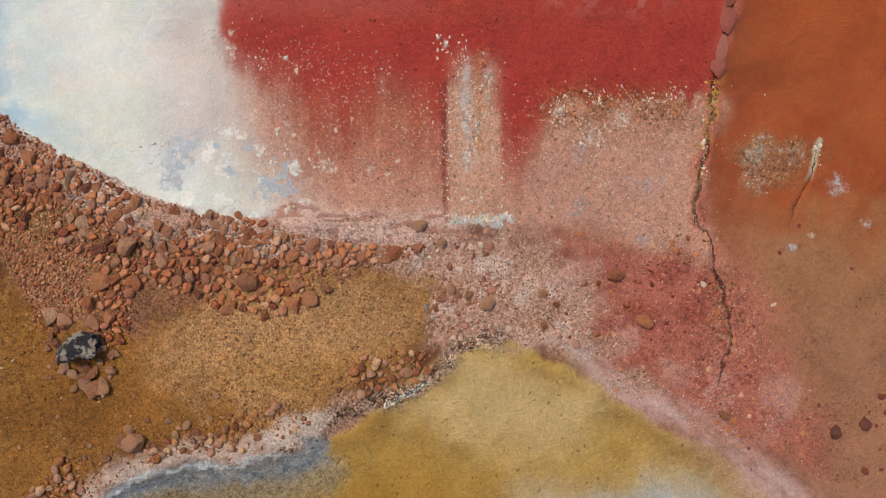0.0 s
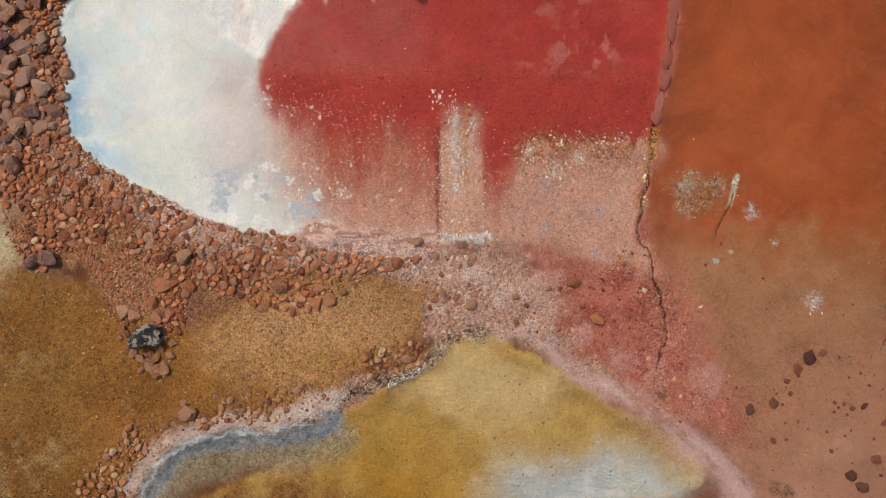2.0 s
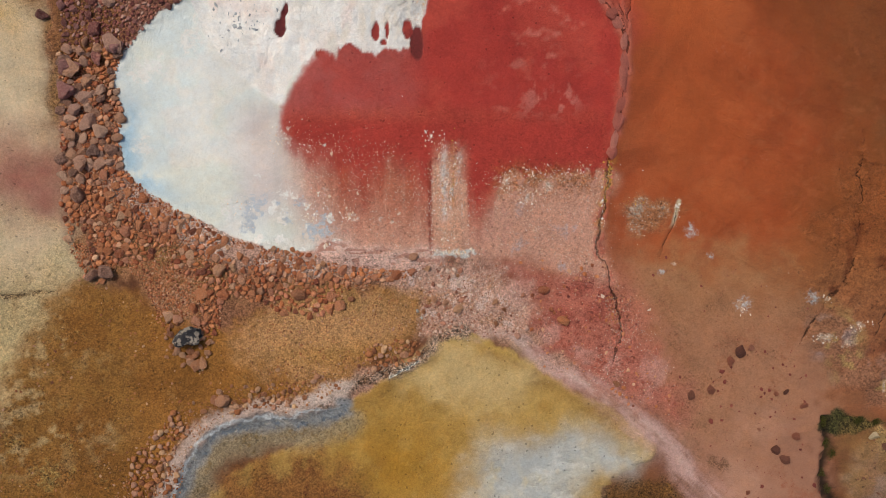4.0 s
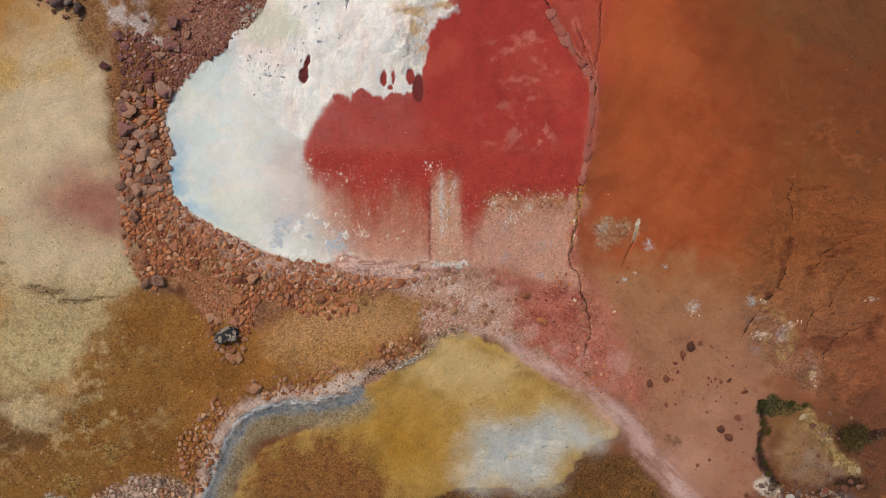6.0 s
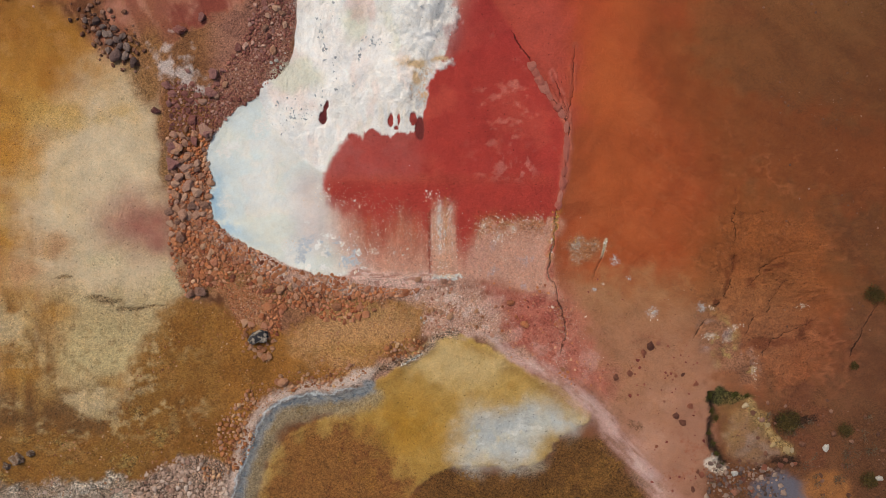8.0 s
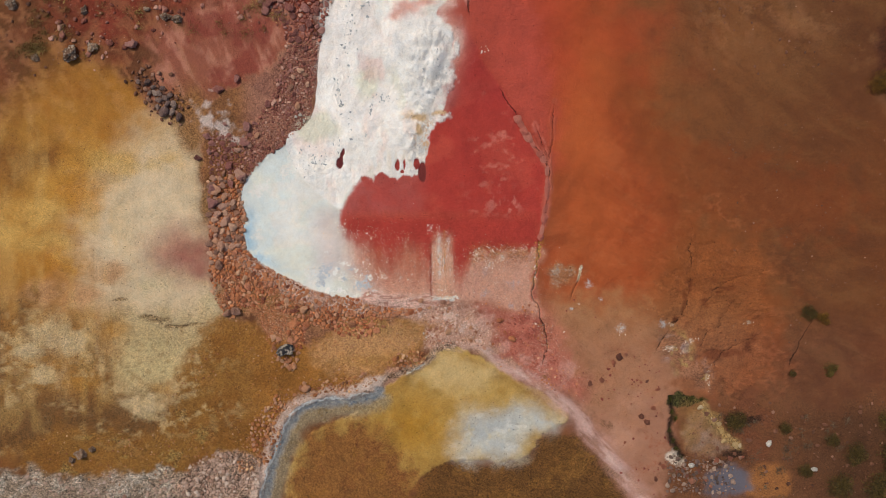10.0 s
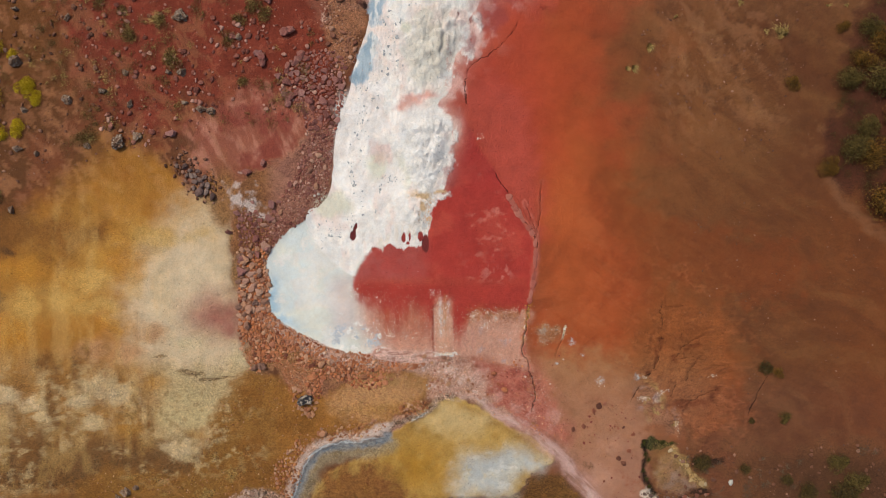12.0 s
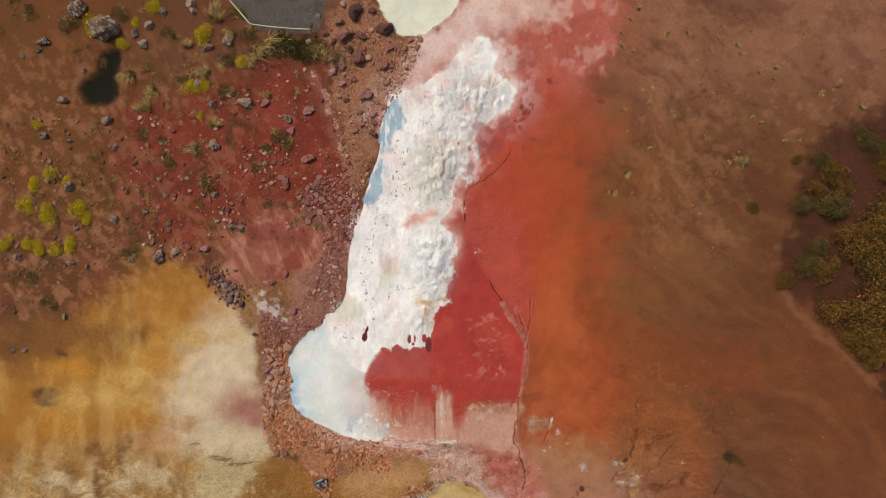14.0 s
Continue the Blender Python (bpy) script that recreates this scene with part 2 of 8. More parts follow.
M_CLAY = stone_material("clay_slab", tone(160, 82, 68), tone(182, 102, 88), tone(196, 124, 108))
M_LAVA = stone_material("lava_stone", tone(88, 62, 48), tone(126, 96, 76), tone(168, 136, 112), lichen=0.6, spots=0.12)
M_GLASSY = stone_material("glassy_lava", tone(58, 56, 60), tone(68, 66, 70), tone(80, 76, 78), lichen=0.7, spots=0.22)
M_MAROON_BITS = stone_material("maroon_grit", tone(104, 48, 42), tone(130, 64, 54), tone(150, 84, 70), island=True)
M_STRAWSTONE = stone_material("straw_stone", tone(150, 118, 72), tone(190, 156, 104), tone(206, 178, 134), tone(198, 182, 160))
M_WHITE = stone_material("white_stone", tone(190, 180, 168), tone(214, 206, 196), tone(226, 220, 212))
M_SALT = stone_material("salt_flake", tone(214, 176, 142), tone(234, 206, 176), tone(240, 224, 206), tone(232, 226, 222), tone(246, 238, 228), island=True)
M_PIT_SPOT = stone_material("pit_spot", tone(150, 152, 156), tone(178, 180, 182), tone(200, 200, 200), island=True)
M_SULPHUR = stone_material("sulphur_flake", tone(176, 122, 44), tone(206, 158, 66), tone(220, 186, 120), island=True)
M_MOSS = leaf_material("yellow_moss", tone(164, 138, 20), tone(222, 196, 48))
M_STRAW = leaf_material("dry_grass", tone(136, 108, 60), tone(204, 176, 112))
M_OLIVE = leaf_material("olive_leaves", tone(88, 70, 38), tone(136, 110, 64))
M_HEATH = leaf_material("heath_leaves", tone(50, 36, 16), tone(148, 108, 44))
M_HEATH_GREEN = leaf_material("green_heath_leaves", tone(48, 42, 20), tone(124, 104, 54))
M_SCRUB = leaf_material("scrub_leaves", tone(44, 38, 20), tone(104, 84, 44))
M_TWIG = leaf_material("grey_twigs", tone(70, 56, 44), tone(120, 104, 84))
M_SEDGE = leaf_material("green_sedge", tone(46, 46, 18), tone(88, 84, 36))
M_ROPE = Nodes("rope", 0.8)
M_ROPE = M_ROPE.done(M_ROPE.mix(M_ROPE.noise(0.02), tone(200, 180, 140), tone(226, 212, 182)))
M_STAKE = Nodes("stake_metal", 0.5)
M_STAKE = M_STAKE.done(M_STAKE.mix(M_STAKE.noise(0.03), tone(92, 86, 80), tone(130, 124, 116)))


# ---- plan: outlines of the ground's colour fields, x and y in metres ----
ZONES = {}
ZONES["red_soil"] = [(-11.00, 12.65), (-9.00, 12.89), (-6.76, 14.34), (-5.13, 14.46), (-3.50, 12.74), (-3.10, 9.86), (-3.94, 7.98), (-7.02, 8.39),
    (-9.06, 7.35), (-10.65, 8.38), (-11.22, 10.42)]
ZONES["pink_slope"] = [(-7.74, 7.77), (-6.61, 8.70), (-5.17, 9.18), (-3.83, 8.40), (-3.42, 6.94), (-3.74, 5.37), (-4.78, 4.43), (-6.02, 4.33), (-6.64,
    5.07), (-7.65, 6.32)]
ZONES["yellow_ground"] = [(-17.77, 3.54), (-15.54, 3.50), (-13.63, 3.78), (-12.46, 5.10), (-10.67, 6.73), (-9.16, 6.98), (-8.06, 5.69), (-7.05, 5.17),
    (-6.69, 3.39), (-6.82, 0.88), (-6.15, 0.03), (-6.05, -3.35), (-17.79, -3.28)]
ZONES["cream_ground"] = [(-9.08, 3.92), (-8.14, 5.01), (-7.08, 5.02), (-6.50, 3.53), (-6.32, 1.88), (-6.14, 0.64), (-5.94, -0.05), (-6.89, -0.53),
    (-7.44, -1.43), (-8.77, -1.41), (-9.54, -0.31), (-9.64, 1.61), (-9.55, 3.10)]
ZONES["pale_olive"] = [(-8.74, 0.65), (-7.01, 0.92), (-6.08, 0.22), (-6.63, -0.60), (-7.31, -1.71), (-7.86, -2.81), (-8.66, -3.35), (-9.18, -2.51),
    (-9.55, -1.13)]
ZONES["maroon_blot"] = [(-8.00, 1.61), (-7.59, 2.16), (-6.99, 2.36), (-6.32, 2.02), (-6.26, 1.33), (-6.54, 0.92), (-7.14, 1.13)]
ZONES["brown_flat"] = [(-6.56, -0.47), (-5.94, -0.12), (-4.72, -0.62), (-3.34, -0.63), (-1.67, 0.04), (-0.27, 0.12), (0.26, -0.43), (-0.10, -1.06),
    (-0.98, -1.65), (-1.68, -2.07), (-2.24, -2.46), (-3.91, -2.48), (-4.47, -3.14), (-4.89, -3.98), (-5.31, -4.68), (-6.40, -4.32), (-7.07, -4.64),
    (-8.42, -5.02), (-10.38, -4.82), (-11.40, -4.64), (-11.39, -3.69), (-9.58, -3.33), (-8.40, -3.56), (-7.53, -3.09), (-7.18, -1.85)]
ZONES["tan_flat"] = [(-3.00, -0.79), (-2.41, -0.26), (-1.48, -0.26), (-0.62, -0.19), (-0.16, -0.66), (-0.36, -1.20), (-1.23, -1.39), (-1.76, -1.99),
    (-2.68, -1.85), (-3.33, -1.38)]
ZONES["belt_ground"] = [(-6.41, 5.03), (-5.86, 6.26), (-4.63, 6.81), (-3.94, 7.63), (-3.06, 7.64), (-3.14, 6.29), (-3.56, 5.05), (-4.94, 4.29),
    (-5.41, 3.33), (-5.27, 1.82), (-4.43, 1.05), (-3.06, 0.39), (-1.67, 0.32), (-0.27, 0.20), (0.01, -0.08), (-1.67, -0.28), (-2.79, -0.49), (-3.62,
    -0.97), (-4.72, -0.76), (-4.99, -0.20), (-5.94, 0.02), (-6.26, 1.33), (-6.32, 2.57)]
ZONES["saddle"] = [(-1.35, 0.30), (-0.56, 0.28), (0.11, 0.24), (0.97, 0.14), (1.51, -0.13), (1.88, -0.73), (1.51, -1.13), (0.78, -1.06), (0.11,
    -1.10), (-0.16, -1.06), (-0.09, -0.53), (-0.43, -0.26), (-0.96, -0.06)]
ZONES["red_pink"] = [(0.90, 0.07), (2.10, 0.27), (2.93, 0.30), (3.30, -0.06), (3.71, -0.79), (4.05, -1.53), (4.47, -2.41), (4.01, -2.55), (3.46,
    -2.21), (2.79, -1.97), (2.12, -1.67), (1.64, -1.00), (1.77, -0.39)]
ZONES["pool_bulb"] = [(-2.19, 4.79), (-2.60, 5.61), (-3.14, 6.15), (-3.35, 5.53), (-3.63, 5.05), (-4.39, 4.64), (-4.87, 4.29), (-5.28, 3.74), (-5.44,
    3.26), (-5.31, 2.85), (-5.36, 2.37), (-5.27, 1.82), (-4.97, 1.47), (-4.43, 1.12), (-3.74, 0.77), (-3.06, 0.48), (-2.22, 0.36), (-1.39, 0.35),
    (0.01, 0.37), (0.02, 1.88), (-0.82, 3.00), (-1.92, 3.69), (-2.19, 4.38)]
ZONES["tongue"] = [(0.22, 14.02), (-1.12, 13.26), (-1.64, 12.75), (-2.02, 11.92), (-2.10, 11.00), (-2.48, 9.86), (-2.69, 9.03), (-2.98, 8.19), (-3.17,
    7.36), (-3.28, 6.31), (-3.53, 5.37), (-4.16, 4.74), (-3.54, 3.80), (-2.71, 2.95), (-2.45, 3.37), (-2.12, 3.71), (-1.66, 3.96), (-0.40, 3.96),
    (-0.10, 4.42), (-0.02, 5.05), (0.34, 5.69), (0.44, 6.42), (0.65, 7.36), (0.71, 8.09), (0.23, 8.51), (0.64, 9.14), (0.75, 9.76), (1.22, 10.69),
    (1.43, 11.62), (2.09, 12.30), (2.77, 12.95), (2.83, 13.57), (2.39, 14.18), (2.18, 14.99), (1.66, 15.28), (0.84, 14.75)]
ZONES["crimson"] = [(-2.56, 2.52), (-2.52, 2.90), (-2.27, 3.41), (-1.92, 3.82), (-1.51, 4.03), (-0.95, 4.07), (-0.19, 3.94), (-0.09, 4.45), (-0.05,
    5.07), (0.30, 5.68), (0.51, 6.30), (0.58, 7.11), (0.75, 8.06), (1.06, 8.06), (1.55, 7.11), (2.03, 6.43), (2.52, 5.61), (2.80, 5.06), (3.15, 4.51),
    (3.37, 4.17), (3.42, 3.13), (3.30, 2.57), (3.17, 1.91), (2.81, 1.85), (1.97, 1.74), (1.27, 1.85), (0.71, 1.60), (-0.12, 2.00), (-0.96, 2.13),
    (-1.70, 2.22), (-2.25, 2.36)]
ZONES["salmon"] = [(-2.62, 2.44), (-1.65, 2.44), (0.02, 2.37), (1.41, 1.88), (3.16, 1.81), (3.07, 1.18), (3.00, 0.48), (3.24, -0.22), (2.54, -0.08),
    (1.70, 0.20), (0.57, 0.31), (-1.67, 0.35), (-2.36, 0.49)]
ZONES["red_strip"] = [(1.13, 9.00), (1.55, 7.11), (2.03, 6.43), (2.52, 5.61), (2.80, 5.06), (3.15, 4.51), (3.37, 4.17), (3.49, 4.92), (3.55, 5.88),
    (3.34, 7.10), (2.78, 8.99)]
ZONES["red_north"] = [(0.44, 6.53), (0.75, 8.41), (1.27, 10.49), (1.68, 11.83), (2.81, 12.75), (2.90, 14.18), (4.75, 13.96), (3.95, 12.13), (3.35,
    9.86), (3.57, 7.37), (3.80, 5.06), (3.38, 4.22), (2.54, 5.27), (1.70, 6.11)]
ZONES["pink_north"] = [(-0.71, 14.39), (0.01, 15.20), (0.63, 16.21), (1.45, 17.82), (4.91, 17.78), (6.55, 16.56), (6.37, 14.75), (4.77, 12.94), (3.34,
    11.52), (2.30, 11.93), (2.81, 13.16), (2.28, 14.99), (1.46, 15.20), (0.02, 13.77)]
ZONES["pale_north"] = [(-0.98, 13.98), (-0.71, 15.00), (0.01, 15.50), (1.25, 16.61), (1.65, 17.62), (3.90, 17.60), (4.32, 15.99), (2.69, 15.40),
    (1.66, 15.30), (0.63, 14.59), (-0.40, 13.57)]
ZONES["orange_core"] = [(3.40, 6.56), (3.49, 4.37), (3.45, 2.99), (3.26, 1.88), (3.17, 0.90), (3.38, -0.65), (4.23, -0.65), (5.48, -0.37), (6.16,
    0.62), (6.56, 2.15), (6.18, 4.08), (5.41, 5.86), (4.44, 6.69)]
ZONES["orange_wide"] = [(3.47, 7.91), (3.40, 5.74), (3.38, -0.65), (4.51, -1.50), (5.91, -1.49), (8.01, -2.62), (9.50, -1.76), (10.01, -0.08), (9.43,
    1.58), (7.91, 2.97), (6.64, 5.31), (5.93, 7.08), (5.10, 8.16)]
ZONES["orange_north"] = [(1.06, 8.82), (1.48, 9.86), (2.82, 10.90), (4.78, 11.92), (5.01, 8.83), (5.25, 5.91), (6.52, 3.39), (5.91, 2.12), (4.02,
    2.10), (3.48, 5.06), (2.74, 6.74), (1.69, 7.37)]
ZONES["brown_band"] = [(5.02, 8.41), (6.07, 6.33), (6.92, 5.07), (10.01, 4.26), (12.04, 3.44), (11.67, 2.18), (8.60, 2.56), (6.73, 3.39), (5.67,
    5.07)]
ZONES["rough_orange"] = [(7.30, 1.82), (8.51, 2.00), (9.54, 1.47), (9.57, -0.28), (9.43, -2.05), (8.05, -2.41), (6.82, -1.35), (6.63, -0.29)]
ZONES["pink_clay"] = [(4.94, -1.78), (5.91, -1.28), (6.68, -1.42), (6.97, -2.62), (7.12, -3.76), (7.09, -4.62), (6.80, -5.48), (5.95, -5.48), (5.09,
    -4.06), (4.66, -2.92)]
ZONES["lobe"] = [(-1.29, -2.25), (-0.58, -1.69), (-0.05, -1.34), (0.57, -1.04), (1.36, -1.35), (2.42, -2.01), (3.30, -2.49), (3.98, -3.05), (3.93,
    -3.31), (3.22, -3.67), (2.74, -4.31), (2.07, -4.45), (0.82, -4.41), (-0.24, -4.81), (-0.78, -5.61), (-1.84, -7.20), (-3.60, -7.17), (-4.26,
    -5.55), (-4.07, -4.49), (-3.58, -3.65), (-2.70, -3.23), (-1.82, -2.85), (-1.47, -2.48)]
ZONES["lobe_tip"] = [(-0.56, -1.87), (-0.03, -1.53), (0.51, -1.33), (1.18, -1.47), (1.78, -1.80), (1.45, -2.41), (0.78, -2.28), (0.11, -2.14)]
ZONES["lobe_brown"] = [(-3.85, -4.32), (-3.58, -3.61), (-2.53, -3.36), (-1.30, -3.64), (-0.77, -4.36), (-0.51, -5.08), (-1.13, -6.68), (-4.30, -6.61),
    (-4.11, -5.20)]
ZONES["brown_south"] = [(-0.24, -4.87), (0.82, -4.48), (2.07, -4.53), (2.78, -4.38), (3.27, -3.71), (4.19, -3.67), (4.90, -4.39), (5.79, -5.64),
    (5.27, -7.26), (-0.43, -7.23)]
ZONES["white_lobe"] = [(0.91, -3.30), (1.53, -2.95), (2.24, -2.92), (3.39, -3.08), (3.75, -3.28), (3.13, -3.63), (2.63, -4.28), (1.89, -4.36), (0.91,
    -4.30), (0.79, -3.84)]
ZONES["grey_path"] = [(-8.14, 17.75), (-7.45, 16.60), (-6.61, 15.60), (-4.47, 15.44), (-3.99, 16.40), (-3.88, 17.81)]
ZONES["milky_pool"] = [(-2.20, 17.82), (-2.08, 16.51), (-1.63, 15.71), (-1.33, 15.36), (-0.60, 15.36), (-0.09, 15.57), (0.63, 16.17), (0.94, 16.82),
    (0.94, 17.82)]
ZONES["gravel_north"] = [(-3.89, 15.79), (-2.65, 17.62), (-2.15, 16.61), (-1.43, 15.36), (-0.50, 15.20), (-0.98, 13.98), (-1.43, 12.95), (-2.06,
    11.72), (-2.69, 9.65), (-3.31, 10.48), (-3.50, 12.94), (-3.80, 14.37)]
ZONES["dark_hollow"] = [(-11.95, 14.55), (-11.46, 14.76), (-11.33, 14.26), (-11.47, 13.66), (-11.32, 13.15), (-11.78, 12.74), (-12.46, 12.79),
    (-12.75, 13.23), (-12.55, 13.63), (-12.16, 13.84)]
ZONES["heath_soil"] = [(12.56, 6.76), (12.91, 8.40), (13.60, 11.23), (15.10, 12.01), (17.54, 11.76), (17.95, 1.07), (16.19, 2.47), (14.98, 4.10),
    (13.58, 5.53)]
ZONES["rock_bank"] = [(-7.15, -5.33), (-7.01, -4.64), (-6.26, -4.17), (-5.44, -4.08), (-4.96, -4.33), (-5.03, -4.97), (-5.11, -5.53)]
ZONES["white_bank"] = [(-14.25, -4.18), (-12.99, -4.49), (-11.38, -4.46), (-9.74, -4.69), (-7.21, -4.59), (-7.22, -6.00), (-14.26, -5.71)]
ZONES["scrub_se"] = [(7.71, -3.12), (8.74, -2.41), (9.95, -2.75), (11.49, -3.09), (13.96, -2.35), (15.34, -3.72), (15.42, -6.54), (8.61, -6.70),
    (7.02, -5.27)]
ZONES["blue_puddle"] = [(8.05, -5.04), (8.25, -4.68), (8.87, -4.57), (9.22, -4.74), (9.27, -5.31), (8.05, -5.47)]
ZONES["orange_pit"] = [(9.26, -4.74), (9.69, -4.45), (10.38, -4.72), (10.40, -5.43), (9.27, -5.45)]
ZONES["gully_clay"] = [(7.46, -3.19), (8.09, -3.04), (8.44, -3.61), (8.72, -4.03), (8.17, -4.25), (7.55, -4.19)]
ZONES["white_chip"] = [(6.85, -4.26), (7.17, -4.16), (7.41, -4.40), (7.27, -4.59), (6.99, -4.50)]
ZONES["green_strip"] = [(6.90, -2.70), (7.11, -2.48), (8.08, -2.58), (8.01, -2.70), (7.32, -2.84)]
ZONES["grey_flake"] = [(3.44, 1.11), (3.93, 1.32), (4.28, 1.25), (4.14, 0.90), (3.94, 0.62), (3.52, 0.69)]
ZONES["lilac_crust"] = [(6.60, -0.79), (7.56, -0.65), (7.71, -1.35), (8.07, -1.77), (8.01, -2.34), (7.59, -2.05), (6.74, -1.28)]
ZONES["bed_south"] = [(-6.27, 1.19), (-5.27, 1.77), (-4.43, 1.08), (-3.06, 0.41), (-1.67, 0.29), (-0.34, 0.20), (-0.20, -0.01), (-1.53, -0.21),
    (-1.67, -0.63), (-2.37, -0.63), (-2.99, -0.49), (-3.62, -0.41), (-3.69, -0.97), (-4.04, -1.18), (-4.72, -0.90), (-4.92, -0.20), (-5.40, 0.22),
    (-5.74, -0.19), (-6.01, 0.22)]
ZONES["bed_west"] = [(-6.33, 3.74), (-5.41, 3.88), (-5.44, 3.26), (-5.32, 2.85), (-5.37, 2.37), (-5.27, 1.75), (-6.20, 1.06), (-6.32, 1.88)]
ZONES["bed_northwest"] = [(-6.14, 5.03), (-5.20, 4.77), (-4.65, 5.59), (-4.10, 6.14), (-3.95, 7.50), (-3.06, 7.64), (-3.14, 6.29), (-3.56, 5.05),
    (-4.87, 4.29), (-5.35, 3.74), (-6.30, 3.80)]
ZONES["bed_north"] = [(-5.61, 4.43), (-4.36, 6.31), (-4.04, 7.98), (-4.76, 8.61), (-4.65, 9.85), (-3.51, 10.27), (-2.89, 9.86), (-2.79, 9.03), (-3.21,
    7.36), (-3.32, 6.10), (-3.64, 5.37), (-4.99, 4.43)]
ZONES["bed_stream"] = [(-4.74, -2.86), (-4.19, -2.44), (-3.63, -2.10), (-3.07, -1.96), (-2.24, -1.97), (-1.40, -1.62), (-0.83, -1.34), (-0.27, -1.20),
    (-0.13, -1.42), (-0.98, -1.77), (-1.68, -1.97), (-2.24, -2.32), (-3.63, -2.55), (-4.19, -3.08), (-4.47, -3.85), (-4.89, -4.40), (-5.58, -4.67),
    (-5.30, -3.69)]
ZONES["stony_west"] = [(-15.45, 11.37), (-14.30, 12.39), (-11.01, 11.44), (-9.66, 7.35), (-11.66, 6.32), (-13.62, 5.92), (-15.53, 5.12), (-17.40,
    4.34), (-17.30, 12.32)]
ZONES["tan_clay"] = [(2.97, 0.01), (4.09, 0.27), (5.73, 0.14), (6.73, -0.79), (6.65, -2.40), (4.82, -3.09), (4.27, -2.41), (3.59, -1.33), (3.31,
    -0.53)]
ZONES["red_base"] = [(-1.87, 3.79), (-1.65, 6.73), (-1.44, 8.82), (-1.02, 10.48), (-0.61, 12.55), (0.64, 14.18), (2.29, 14.38), (2.71, 12.54), (1.68,
    10.49), (1.27, 7.99), (1.91, 6.32), (0.65, 3.79)]
ZONES["stony_slope"] = [(-17.57, 17.42), (-8.54, 17.74), (-7.56, 15.95), (-6.76, 15.15), (-3.69, 15.09), (-3.49, 14.17), (-3.30, 12.54), (-4.35,
    7.98), (-7.23, 7.98), (-9.06, 7.15), (-11.66, 6.94), (-13.61, 6.13), (-17.76, 5.14)]
ZONES["blue_upper"] = [(-1.43, 12.99), (-1.05, 12.29), (-1.43, 11.8), (-1.61, 11.19), (-1.96, 11.09), (-2.05, 11.8), (-1.85, 12.48)]
ZONES["blue_lower"] = [(-1.96, 10.82), (-1.77, 10.63), (-1.87, 9.89), (-2.09, 9.37), (-2.56, 9.06), (-2.5, 9.68), (-2.22, 10.51)]
LINES = {}
LINES["crack_main"] = [(2.03, 6.43), (2.27, 5.95), (2.52, 5.61), (2.80, 5.06), (3.15, 4.58), (3.37, 4.17), (3.42, 3.68), (3.39, 3.13), (3.32, 2.57),
    (3.18, 1.88), (3.09, 1.39), (3.03, 0.97), (2.96, 0.55), (3.16, 0.06), (3.27, -0.44), (3.41, -1.00), (3.28, -1.64)]
LINES["crack_north"] = [(3.59, 6.02), (3.54, 5.33), (3.52, 4.78), (3.38, 4.17)]
LINES["crack_flake"] = [(4.38, 1.25), (4.30, 0.90), (4.16, 0.55), (4.05, 0.20)]
LINES["crack_east"] = [(7.58, 2.56), (7.53, 1.59), (7.54, 0.75), (7.35, -0.08), (7.08, -0.44), (6.67, -0.93), (6.49, -1.35)]
LINES["crack_east_two"] = [(9.44, 1.03), (8.63, 0.82), (8.16, 0.47), (7.83, -0.01)]
LINES["crack_far"] = [(11.02, -0.27), (10.61, -0.98), (10.36, -1.69)]
LINES["crack_red"] = [(2.92, 11.27), (2.51, 10.69), (1.89, 10.17), (1.27, 9.76), (1.10, 9.24), (1.17, 8.41)]
LINES["crack_slab"] = [(3.02, 5.35), (3.2, 4.95), (3.33, 4.6), (3.4, 4.3)]
LINES["crack_low"] = [(8.9, 0.35), (8.55, -0.1), (8.35, -0.5), (8.0, -0.75), (7.75, -1.1)]
LINES["crack_rough"] = [(9.6, -0.55), (9.25, -0.9), (8.8, -1.05), (8.4, -1.35), (8.15, -1.75)]
LINES["stream"] = [(-1.47, -2.47), (-2.24, -2.63), (-3.01, -2.71), (-3.68, -2.87), (-4.08, -3.32), (-4.36, -3.99), (-4.62, -4.69), (-4.83, -5.53)]
LINES["lobe_rim_west"] = [(-1.89, -2.33), (-1.63, -2.10), (-1.23, -1.93), (-0.89, -1.83), (-0.63, -1.76), (-0.26, -1.60), (0.04, -1.33), (0.31,
    -1.12), (0.64, -1.05)]
LINES["lobe_rim_east"] = [(0.74, -1.07), (1.63, -1.21), (2.05, -1.61), (2.76, -1.99), (3.53, -2.49), (4.24, -3.03), (4.81, -3.84), (5.52, -4.70),
    (6.23, -5.63)]
LINES["dark_gully"] = [(6.98, -2.60), (7.07, -3.05), (7.00, -3.55), (7.14, -3.97), (7.37, -4.44)]
LINES["yellow_ridge"] = [(7.94, -2.83), (8.23, -3.26), (8.51, -3.68), (8.93, -3.96)]
LINES["bracket_base"] = [(0.09, 0.30), (0.31, 0.32), (0.57, 0.35), (0.77, 0.36)]
LINES["bracket_side"] = [(0.05, 0.34), (0.03, 0.93), (0.01, 1.46), (-0.01, 1.92)]
LINES["pool_shore"] = [(-1.81, 0.40), (-1.22, 0.28), (-0.56, 0.24), (0.04, 0.28)]
LINES["heath_edge"] = [(12.78, 5.94), (13.80, 4.71), (15.00, 3.69), (16.19, 2.47)]
LINES["pale_scar"] = [(-4.73, 13.86), (-4.12, 13.15), (-3.75, 12.33), (-3.57, 11.26)]
BLOTS = {}
